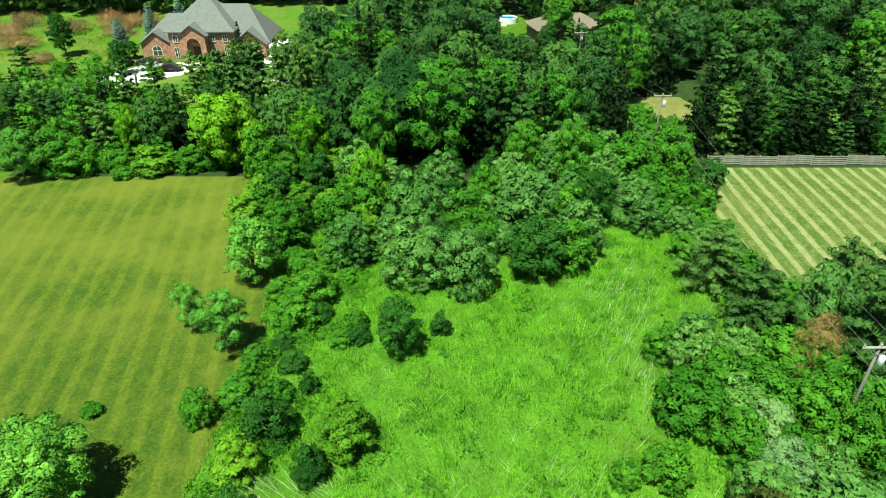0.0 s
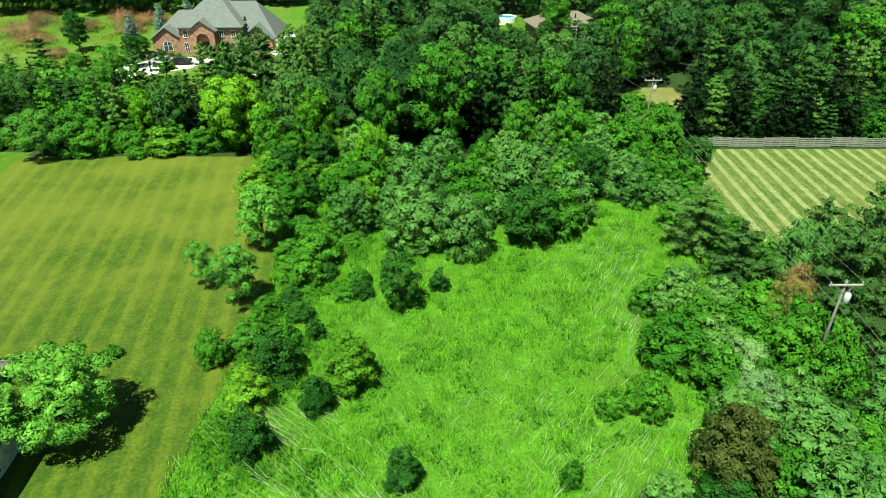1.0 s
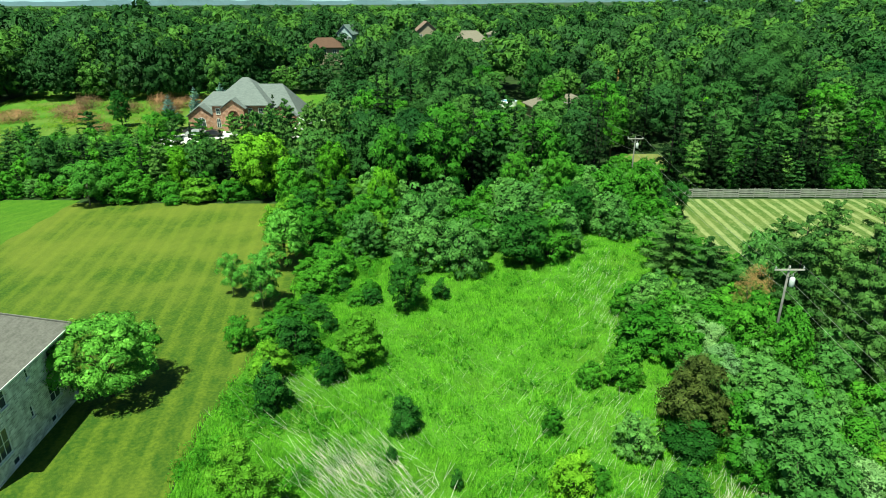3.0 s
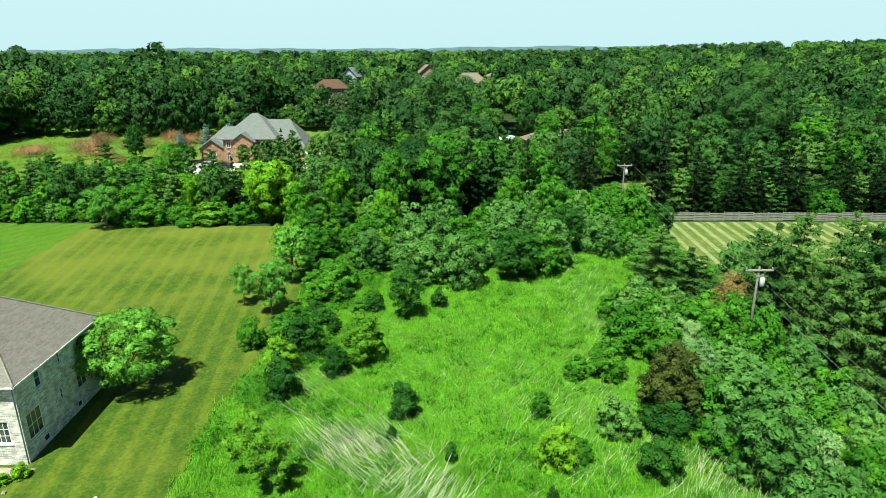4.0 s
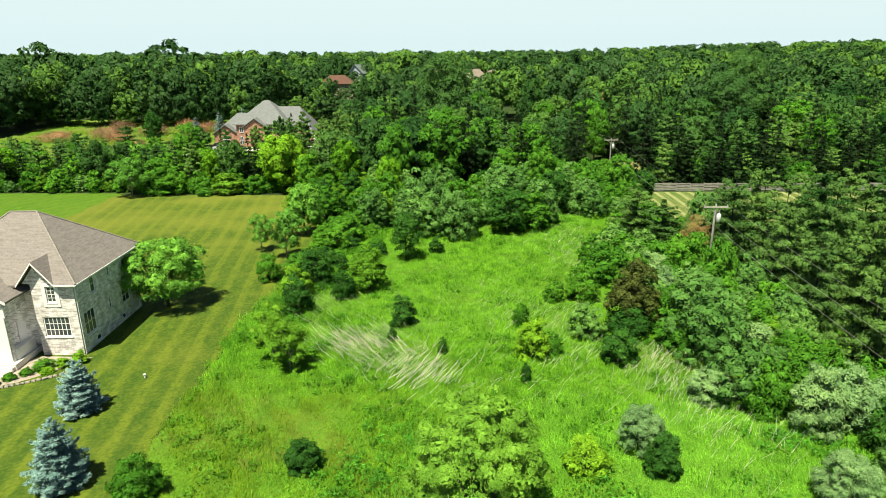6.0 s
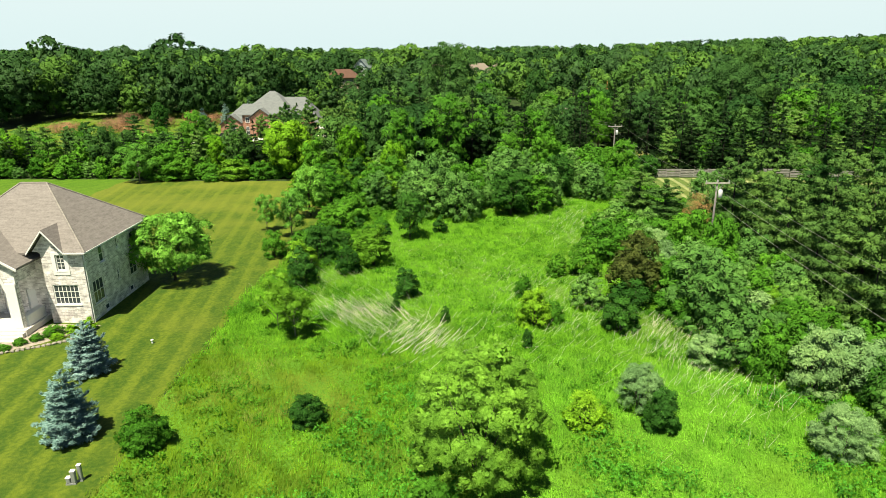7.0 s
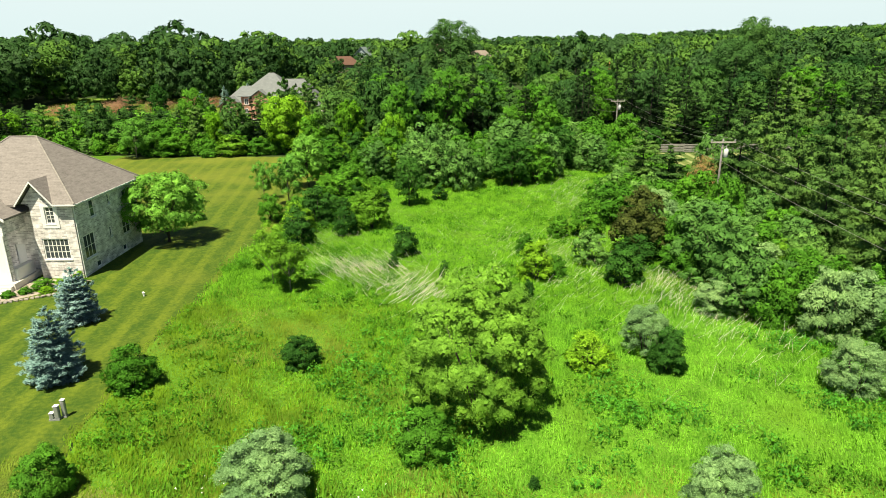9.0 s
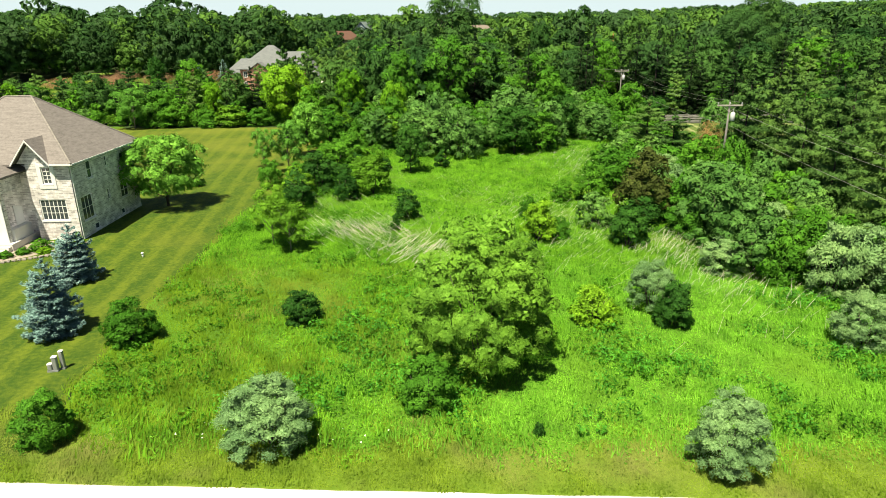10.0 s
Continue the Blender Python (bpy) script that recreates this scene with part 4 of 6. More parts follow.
# the main roof's front slope is notched where the bay's gable breaks through it
bm = bmesh.new()
back = BACK + 0.5
eave = [bm.verts.new(p) for p in ((-13.0, -0.48, 6.6), (-4.1, -0.48, 6.6), (-1.35, -0.48, 6.6), (0.5, -0.48, 6.6), (0.5, back, 6.6), (-13.0, back, 6.6))]
soffit = [bm.verts.new(p) for p in ((-13.0, -0.48, 6.42), (-4.1, -0.48, 6.42), (-1.35, -0.48, 6.42), (0.5, -0.48, 6.42), (0.5, back, 6.42), (-13.0, back, 6.42))]
ridge = [bm.verts.new(p) for p in ((-7.4, 5.36, 11.25), (-5.1, 5.36, 11.25))]
valley = bm.verts.new((-2.725, 1.78, 8.4))
inside = [bm.verts.new(p) for p in ((-4.1, 0.3, 6.42), (-1.35, 0.3, 6.42))]
for f in ((eave[0], eave[1], valley, ridge[1], ridge[0]), (eave[2], eave[3], ridge[1], valley), (eave[3], eave[4], ridge[1]), (eave[4], eave[5], ridge[0], ridge[1]), (eave[5], eave[0], ridge[0]), (soffit[0], soffit[1], eave[1], eave[0]), (soffit[2], soffit[3], eave[3], eave[2]), (soffit[3], soffit[4], eave[4], eave[3]), (soffit[4], soffit[5], eave[5], eave[4]), (soffit[5], soffit[0], eave[0], eave[5]), (soffit[5], inside[0], soffit[1], soffit[0]), (soffit[5], soffit[4], inside[1], inside[0]), (soffit[4], soffit[3], soffit[2], inside[1])):
    bm.faces.new(f)
part("roof", bm, BROWN_SHINGLE, house, "brown-grey asphalt shingle roof")
bm = bmesh.new()
box(bm, 0.5, 0.56, -0.48, BACK + 0.5, 6.46, 6.58)
box(bm, -1.19, 0.5, -0.54, -0.482, 6.46, 6.58)
part("gutter", bm, WHITE, house)
part("downpipe", boxed(0.01, 0.09, 0.05, 0.13, 0.2, 6.42), WHITE, house)
# entrance porch with a wide arch under its own gable
bm = bmesh.new()
arch = [(x, 3.7 + 2.4 * math.sqrt(max(0, 1 - (x / 2.7) ** 2))) for x in np.linspace(-2.7, 2.7, 17)]
outline = [(-3.6, 0.75), (-2.7, 0.75)] + arch + [(2.7, 0.75), (3.6, 0.75), (3.6, 6.0), (0, 8.2), (-3.6, 6.0)]
rings = [[bm.verts.new((x - 8.0, y, z)) for x, z in outline] for y in (-2.2, -1.85)]
for ring in rings:
    bm.faces.new(ring)
for i in range(len(outline)):
    j = (i + 1) % len(outline)
    bm.faces.new((rings[0][i], rings[0][j], rings[1][j], rings[1][i]))
bmesh.ops.recalc_face_normals(bm, faces=bm.faces[:])
bmesh.ops.triangulate(bm, faces=[f for f in bm.faces if len(f.verts) > 4])
part("porch_arch", bm, PALE_BRICK, house)
bm = bmesh.new()
inner = [(x, z) for x, z in [(-2.7, 0.76)] + arch + [(2.7, 0.76)]]
outer = [(-2.95, 0.76)] + [(x * 1.092, 3.7 + (z - 3.7) * 1.1) for x, z in arch] + [(2.95, 0.76)]
for i in range(len(inner) - 1):
    bm.faces.new([bm.verts.new((x - 8.0, -2.235, z)) for x, z in (inner[i], inner[i + 1], outer[i + 1], outer[i])])
part("arch_trim", bm, WHITE, house, "white trim round the porch arch")
part("column", boxed(-5.28, -4.42, -2.3, -2.24, 0.76, 4.6, bevel=0.02), WHITE, house, "white porch column")
part("porch_roof", gable_roof(bmesh.new(), -12.1, -3.9, -2.55, 5.2, 5.95, 8.55), BROWN_SHINGLE, house)
bm = bmesh.new()
for x0, z0, x1, z1 in ((-12.14, 5.9, -8.0, 8.53), (-8.0, 8.53, -3.86, 5.9)):
    vs = [bm.verts.new(p) for p in ((x0, -2.6, z0 - 0.22), (x1, -2.6, z1 - 0.22), (x1, -2.6, z1), (x0, -2.6, z0), (x0, -2.555, z0 - 0.22), (x1, -2.555, z1 - 0.22), (x1, -2.555, z1), (x0, -2.555, z0))]
    for f in ((0, 1, 2, 3), (7, 6, 5, 4), (0, 4, 5, 1), (2, 6, 7, 3), (1, 5, 6, 2), (3, 7, 4, 0)):
        bm.faces.new([vs[i] for i in f])
part("bargeboard", bm, WHITE, house, "white painted bargeboard")
part("porch_floor", boxed(-11.8, -4.0, -2.7, 0.95, -0.2, 0.74), CONCRETE, house)
for i in range(4):
    part("step", boxed(-10.6, -4.1, -2.7 - 0.35 * (i + 1), -2.702 - 0.35 * i, -0.2, 0.58 - 0.16 * i), CONCRETE, house)
part("balustrade", boxed(-4.75, -4.2, -1.84, 0.5, 0.745, 1.7, bevel=0.03), WHITE, house, "white porch parapet")
part("porch_side_wall", boxed(-4.8, -4.4, -1.84, 0.58, 4.6, 5.9), PALE_BRICK, house)
part("walk", boxed(-9.6, -6.2, -9.5, -4.12, -0.15, 0.06), CONCRETE, house, "pale concrete front walk")
for a, b in (((0.5, -0.48, 6.62), (-5.1, 5.36, 11.26)), ((0.5, 11.2, 6.62), (-5.1, 5.36, 11.26)), ((-5.1, 5.36, 11.26), (-7.4, 5.36, 11.26)), ((-7.4, 5.36, 11.26), (-13.0, -0.48, 6.62))):
    mesh_object("ridge_cap", *tube([a, b], [0.075, 0.075], 6), RIDGE, house, "paler shingle ridge cap")
# garage wing on the far side of the porch
part("wing", boxed(-22.0, -12.51, -1.0, 9.0, -0.3, 5.0), PALE_BRICK, house)
part("wing_roof", hip_roof(bmesh.new(), -22.5, -12.0, -1.5, 9.5, 5.1, 8.9, -18.0, -13.2), BROWN_SHINGLE, house)


# ---- single trees and shrubs ----
plant("bright_tree", -18.8, 52.7, 7.2, 2.6)
plant("green_shrub", -17.3, 59.1, 5.4, 3.2)
plant("sapling", -22.6, 44.9, 5.0, 1.5)
plant("sapling", -18.5, 41.8, 6.3, 2.4)
plant("green_shrub", -18.4, 34.1, 3.2, 1.6)
plant("low_shrub", -27.0, 34.8, 1.1, 1.0)
plant("maple_tree", -26.2, 26.1, 7.0, 4.1)
plant("dark_shrub", -12.8, 32.4, 4.3, 2.3)
plant("dark_shrub", -10.7, 37.3, 2.1, 0.9)
plant("lime_shrub", -6.9, 31.4, 4.7, 2.4)
plant("dark_shrub", -9.1, 28.7, 3.1, 1.4)
plant("green_shrub", -16.0, 38.7, 1.7, 1.0)
plant("green_shrub", -13.4, 45.6, 3.1, 2.5)
plant("dark_tree", -3.8, 41.5, 6.0, 1.9)
plant("dark_shrub", -0.2, 44.5, 2.3, 1.1)
plant("lime_shrub", -14.1, 29.1, 3.5, 1.9)
plant("dark_shrub", -12.7, 24.6, 4.1, 1.7)
plant("dark_shrub", -2.4, 22.2, 2.8, 1.4)
plant("dark_shrub", -3.0, 18.9, 1.3, 0.5)
plant("lime_sapling", -12.3, 14.6, 5.2, 1.6)
plant("lime_sapling", -10.5, 13.2, 4.3, 1.7)
plant("dark_shrub", 1.5, 16.3, 1.5, 0.5)
plant("yellow_shrub", 8.9, 15.9, 3.5, 1.7)
plant("green_shrub", 10.6, 16.4, 2.0, 1.0)
plant("green_shrub", 8.5, 22.1, 2.2, 0.9)
plant("dark_shrub", 8.0, 11.6, 1.7, 0.5)
plant("dark_shrub", 15.8, 14.9, 3.1, 1.7)
plant("olive_shrub", 14.1, 20.0, 3.0, 1.9)
plant("brown_shrub", 18.8, 22.4, 6.0, 3.0)
plant("dark_shrub", 17.8, 20.2, 2.7, 2.2)
plant("green_shrub", 12.4, 28.5, 2.2, 1.3)
plant("green_shrub", 15.2, 28.5, 3.8, 1.9)
plant("green_shrub", 18.7, 34.3, 4.2, 3.4)
plant("green_shrub", 18.7, 41.3, 3.6, 2.0)
plant("green_shrub", 24.4, 35.1, 4.4, 3.4)
plant("green_shrub", 28.9, 34.6, 5.4, 2.8)
plant("olive_shrub", 24.4, 24.2, 4.6, 3.4)
plant("green_shrub", 27.6, 23.7, 4.3, 2.3)
plant("olive_shrub", 23.0, 15.2, 6.0, 3.3)
plant("green_shrub", 21.7, 17.7, 3.1, 2.5)
plant("olive_shrub", 26.1, 11.2, 3.5, 2.0)
plant("lime_shrub", 28.6, 17.4, 3.1, 1.7)
plant("silver_shrub", 21.0, 9.3, 2.5, 1.9)
plant("green_shrub", 24.1, 7.7, 4.1, 1.9)
plant("silver_shrub", 26.3, 5.4, 4.7, 2.0)
plant("near_silver", 24.5, -1.5, 3.0, 1.9)
plant("dark_shrub", 29.4, 3.1, 3.7, 1.5)
plant("green_shrub", 28.8, 13.8, 3.5, 1.9)
plant("olive_shrub", 23.5, 18.2, 5.9, 3.7)
plant("green_shrub", 27.8, 18.3, 4.2, 2.9)
plant("big_shrub", 4.0, -3.7, 7.4, 4.0)
plant("near_dark", -6.4, 0.7, 2.0, 1.25)
plant("near_green", -15.3, -1.9, 2.4, 1.6)
plant("yellow_shrub", 10.6, 0.9, 2.4, 1.5)
plant("near_silver", 14.4, 3.2, 3.0, 1.6)
plant("near_dark", 15.1, 0.9, 2.6, 1.3)
plant("near_green", -14.3, -11.0, 2.35, 1.3)
plant("near_silver", -4.9, -10.8, 2.9, 2.1)
plant("near_green", 1.6, -7.8, 2.4, 1.5)
plant("near_silver", 13.4, -11.9, 3.3, 1.6)
plant("near_dark", 6.4, -9.9, 0.6, 0.3)
plant("blue_spruce", -23.7, 6.9, 4.1, 1.8)
plant("blue_spruce", -20.2, -1.1, 4.5, 1.9)
plant("green_shrub", 28.9, 40.7, 3.4, 3.4)
plant("olive_shrub", -10.1, 55.9, 5.8, 3.1)
plant("olive_shrub", -2.8, 53.3, 6.5, 4.0)
plant("olive_shrub", 2.3, 51.4, 6.9, 3.4)
plant("dark_tree", 9.3, 53.5, 6.5, 3.2)
plant("olive_shrub", 14.4, 57.9, 6.6, 3.1)
plant("olive_shrub", 8.5, 60.3, 8.2, 4.8)
plant("olive_shrub", -2.8, 61.5, 7.7, 4.3)
plant("green_shrub", 2.3, 61.5, 5.9, 3.3)
plant("green_shrub", -8.5, 64.1, 6.6, 3.2)
plant("dark_tree", 17.2, 64.1, 6.8, 2.5)
plant("green_shrub", 17.4, 74.5, 7.0, 4.4)
plant("green_shrub", 23.7, 74.5, 6.5, 4.8)
plant("olive_shrub", 21.7, 65.1, 5.2, 3.4)
plant("green_shrub", 24.4, 64.1, 3.4, 2.1)
plant("green_shrub", 28.5, 65.1, 4.7, 2.2)
plant("dark_tree", 31.9, 69.4, 5.8, 2.2)
plant("green_shrub", 29.7, 76.2, 7.2, 3.6)
plant("yellow_tree", -29.0, 79.4, 10.4, 4.6)
plant("green_shrub", -23.8, 77.1, 7.3, 3.1)
plant("lime_shrub", -38.7, 78.5, 3.7, 3.5)
plant("low_shrub", -42.2, 76.4, 1.6, 1.9)
plant("green_shrub", -48.6, 78.3, 4.7, 3.7)
plant("green_shrub", -51.4, 78.0, 6.3, 3.7)
plant("green_shrub", -34.1, 78.7, 3.1, 2.5)
plant("green_shrub", -10.9, 55.7, 3.8, 2.2)
plant("green_shrub", -12.3, 49.7, 3.9, 2.7)
plant("green_shrub", -15.6, 49.7, 2.4, 1.8)
plant("pale_tree", 32.0, 42.6, 8.4, 2.7)
plant("dead_shrub", 29.7, 38.6, 7.0, 2.1)
for spot in ((33.4, 38.4, 11.6), (36.4, 32.8, 11.8), (41.2, 34.8, 11.8), (37.6, 42.0, 11.0), (43.5, 39, 11.4), (49, 40, 11.2), (55, 42, 11.2), (34.6, 28, 10.0), (40, 30.5, 12.0), (46, 32, 12.3), (52, 34, 12.0), (33.6, 20.5, 9.4), (39, 22.5, 11.4)):
    plant("pine_tree", *spot, spot[2] * 0.33, "pines beside the power line")
for spot in ((45, 24.5, 12.0), (51, 26.5, 12.0), (33.8, 12.5, 9.8), (39, 14.5, 11.0), (45, 16.5, 11.4), (34.4, 4.5, 9.8), (40, 6.5, 10.8), (46, 8.5, 11.0), (35.2, -4, 9.8), (41, -2, 10.8), (50.5, 17, 11.4)):
    plant("pine_tree", *spot, spot[2] * 0.33, "pines beside the power line")
for spot in ((40.5, 46.5, 10.6), (46.5, 47.5, 10.6), (52.5, 49.0, 10.8), (58.0, 47.0, 11.0), (61.0, 40.5, 11.0), (35.8, 47.0, 8.8)):
    plant("pine_tree", *spot, spot[2] * 0.35, "pines beside the power line")
plant("pine_tree", 26.5, 52.0, 7.4, 3.8, "pines at the edge of the striped lawn")
plant("pine_tree", 28.2, 46.2, 6.6, 3.6, "pines at the edge of the striped lawn")
for kind, x, y, h, r in (("green_shrub", 31.5, 47.5, 4.0, 2.5), ("green_shrub", 34.4, 45.6, 4.2, 2.4), ("olive_shrub", 38.6, 50.5, 4.8, 2.6), ("green_shrub", 28.8, 29.6, 6.0, 2.6), ("green_shrub", 26.6, 32.0, 5.8, 2.8), ("green_shrub", 31.2, 33.8, 4.6, 2.3), ("olive_shrub", 32.0, 28.6, 5.0, 2.4), ("green_shrub", 30.6, 38.6, 4.4, 2.4), ("green_shrub", 29.5, 52.0, 4.2, 2.3), ("green_shrub", 31.0, 22.0, 4.6, 2.4)):
    plant(kind, x, y, h, r, "shrubs beneath the power line")


# ---- woods ----
fill_rng = np.random.default_rng(5)


def in_clearing(x, y):
    """Open ground inside the woods: the brick house's yard, drives and lawns."""
    if -130 < x < -27 and 100 < y < (166 if x < -62 else 178):
        return True
    if -27 <= x < -18 and 126 < y < 178:
        return True
    if 10.5 < x < 21 and 146 < y < 166 or 12 < x < 19 and 132 < y < 147:
        return True
    if 30 < x < 43 and 84 < y < 107:
        return True
    if abs(x - 29.5) < 4.5 and 34 < y < 100:
        return True
    if x < -24 and y < 79:
        return True
    return x > 31 and y < 82


def fill(x0, x1, y0, y1, spacing, tries, choose, limit):
    """Plants trees at random with room round each, outside the clearings."""
    placed = 0
    for _ in range(tries):
        x, y = fill_rng.uniform(x0, x1), fill_rng.uniform(y0, y1)
        if in_clearing(x, y) or any((x - a) ** 2 + (y - b) ** 2 < (0.55 * (r + spacing * 0.5)) ** 2 * 1.2 for a, b, r in planted):
            continue
        kind, h, r = choose(x, y)
        plant(kind, x, y, h, r)
        placed += 1
        if placed >= limit:
            break


def hedge(x, y):
    pick = fill_rng.uniform()
    top = min(26.5 - 0.213 * y, 8.5)
    tall = max(3.0, top * (fill_rng.uniform(0.7, 1.05) if x > -57 else fill_rng.uniform(0.85, 1.15)))
    if pick < 0.18:
        return "wood_shrub", min(tall, 5.5), min(tall, 5.5) * 0.5
    if pick < 0.26:
        return "dark_shrub", min(tall, 5.0), min(tall, 5.0) * 0.48
    if pick < (0.62 if x > -50 else 0.50):
        return "spruce_tree", tall, tall * 0.26
    if pick < 0.74:
        return "wood_pine", tall, 2.8
    if pick < 0.79:
        return "lime_tree", tall * 0.85, tall * 0.36
    return "broad_tree", tall, tall * 0.36


def wood(x, y):
    pick = fill_rng.uniform()
    grow = fill_rng.uniform(0.8, 1.2)
    if 92 < y < 150 and abs(x - 0.097 * y - 0.3) < 3.5 or 100 < y < 140 and abs(x - 0.178 * (y + 3)) < 6.0:
        grow *= 0.52  # younger growth before the pool and the bungalow
    conifer = 0.62 if x > 40 and y < 98 else 0.46 if x > 8 or x < -15 else 0.3
    if pick < conifer * 0.55:
        return "spruce_tree", 14.0 * grow, 2.9 * grow
    if pick < conifer:
        return "wood_pine", 11.0 * grow, 3.4 * grow
    if pick < conifer + 0.04:
        return "lime_tree", 9.5 * grow, 3.4 * grow
    if pick < conifer + 0.10:
        return "fresh_tree", 10.4 * grow, 3.6 * grow
    if pick < conifer + 0.36:
        return "broad_tree", 11.0 * grow, 3.9 * grow
    return "deep_tree", 11.6 * grow, 3.9 * grow


def low_wood(x, y):
    grow = fill_rng.uniform(0.75, 1.2)
    return (("spruce_tree", 7.5 * grow, 2.4 * grow), ("dark_shrub", 4.6 * grow, 2.5 * grow), ("wood_shrub", 4.4 * grow, 2.6 * grow), ("wood_pine", 7.0 * grow, 2.8 * grow))[int(fill_rng.integers(4))]


def thicket(x, y):
    pick = fill_rng.uniform()
    grow = fill_rng.uniform(0.75, 1.2)
    if pick < 0.5:
        return "olive_shrub", 5.6 * grow, 3.0 * grow
    if pick < 0.85:
        return "green_shrub", 4.8 * grow, 2.7 * grow
    return "dark_shrub", 4.6 * grow, 2.2 * grow


def lawn_corner(x, y):
    pick, grow = fill_rng.uniform(), fill_rng.uniform(0.75, 1.15)
    return ("green_shrub" if pick < 0.45 else "lime_shrub" if pick < 0.7 else "wood_shrub" if pick < 0.9 else "dark_shrub"), 4.0 * grow, 2.2 * grow


def edge_thicket(x, y):
    pick = fill_rng.uniform()
    grow = fill_rng.uniform(0.75, 1.15)
    if pick < 0.32:
        return "silver_shrub", 3.8 * grow, 2.2 * grow
    if pick < 0.76:
        return "olive_shrub", 4.8 * grow, 2.6 * grow
    return "green_shrub", 4.2 * grow, 2.4 * grow


def undergrowth(x, y):
    grow = fill_rng.uniform(0.7, 1.2)
    return ("green_shrub", "low_shrub", "dark_shrub")[int(fill_rng.integers(3))], 2.0 * grow, 1.7 * grow


# trees that stand out above the hedgerow and the woods
for kind, x, y, h, r in (
    ("young_tree", -54.9, 75.5, 6.9, 3.6), ("wood_pine", -73.7, 112.0, 7.4, 3.2), ("spruce_tree", -68.7, 117.0, 5.4, 1.7), ("fresh_tree", -53.0, 96.5, 10.6, 3.3),
    ("spruce_tree", -42.6, 87.1, 10.6, 1.7), ("spruce_tree", -37.0, 85.3, 9.9, 2.5), ("lime_tree", -43.3, 82.4, 7.2, 1.7), ("lime_tree", -17.3, 76.4, 9.8, 2.9),
    ("lime_tree", -8.5, 66.0, 8.8, 2.2), ("fresh_tree", -8.2, 75.0, 12.6, 3.1), ("fresh_tree", -0.5, 80.0, 14.8, 4.8), ("fresh_tree", 16.1, 73.0, 9.2, 2.7),
    ("fresh_tree", 10.2, 74.0, 8.8, 2.6), ("spruce_tree", 13.2, 81.0, 13.6, 2.5), ("spruce_tree", 21.7, 100.0, 12.6, 2.4), ("spruce_tree", 25.6, 89.0, 16.8, 2.7),
    ("spruce_tree", 36.0, 84.7, 15.6, 3.8), ("lime_tree", 58.5, 135.0, 7.6, 2.0), ("tall_tree", 62.5, 117.0, 18.5, 6.4),
    ("fresh_tree", 76.8, 114.0, 12.4, 5.6), ("broad_tree", 57.6, 95.0, 11.4, 3.9), ("wood_pine", 45.2, 88.0, 9.0, 3.6), ("wood_pine", 57.0, 90.0, 9.3, 4.0),
    ("wood_pine", 51.0, 89.0, 8.6, 3.4), ("broad_tree", 50.1, 133.0, 15.0, 3.4), ("dying_spruce", 37.5, 130.0, 13.0, 1.6), ("wood_pine", 10.9, 101.0, 12.6, 2.8),
    ("fresh_tree", 31.2, 105.0, 12.4, 3.0), ("wood_pine", -76.2, 97.0, 8.3, 3.2), ("wood_pine", -80.4, 97.0, 7.5, 2.6), ("spruce_tree", -69.1, 81.0, 4.3, 2.0),
    ("spruce_tree", -63.0, 80.0, 4.0, 1.4), ("wood_pine", -22.5, 100.0, 11.2, 2.8), ("wood_pine", -19.3, 99.3, 12.2, 2.9), ("wood_pine", -15.8, 98.0, 11.6, 2.9),
    ("wood_pine", -29.2, 80.8, 13.4, 2.3), ("wood_pine", -27.0, 86.0, 12.0, 2.5), ("wood_pine", -24.2, 88.0, 11.2, 2.5), ("wood_pine", -20.9, 86.0, 12.2, 2.5), ("wood_pine", -17.0, 89.0, 12.8, 2.6), ("wood_pine", -30.4, 102.0, 12.0, 2.6), ("wood_pine", -36.6, 102.0, 9.8, 2.5), ("wood_pine", -26.4, 101.0, 10.8, 2.6), ("wood_pine", -33.4, 98.5, 9.8, 2.5), ("wood_pine", -21.8, 96.5, 13.4, 2.9), ("tall_tree", -0.8, 108.0, 23.2, 7.2), ("tall_tree", 69.5, 125.0, 23.0, 6.0), ("broad_tree", 22.3, 152.0, 15.5, 3.8), ("broad_tree", 50.0, 158.0, 17.0, 6.5),
):
    plant(kind, x, y, h, r)

fill(-11, 16, 54, 74, 3.0, 500, thicket, 26)
fill(14, 31, 62, 82, 3.4, 400, thicket, 22)
fill(20, 31, 8, 42, 2.6, 400, edge_thicket, 22)
fill(28.5, 36, -9, 8, 3.0, 200, edge_thicket, 9)
fill(-16, -6, 36, 58, 2.0, 200, undergrowth, 14)

for i in range(24):
    x, grow = -84.0 + 2.6 * i + fill_rng.uniform(-0.7, 0.7), fill_rng.uniform(0.75, 1.2)
    kind, h, r = (("wood_shrub", 3.4, 2.1), ("green_shrub", 3.0, 1.9), ("olive_shrub", 2.6, 1.8), ("wood_shrub", 4.2, 2.2), ("lime_shrub", 2.6, 1.7))[i % 5]
    plant(kind, x, 78.6 + fill_rng.uniform(0, 1.8), h * grow, r * grow, "shrubs along the lawn's far edge")
fill(-95, -20, 79, 99, 4.2, 900, hedge, 80)
fill(-23, -8, 60, 76, 3.2, 300, lawn_corner, 14)
fill(-22, 28, 79, 92, 5.0, 500, wood, 34)
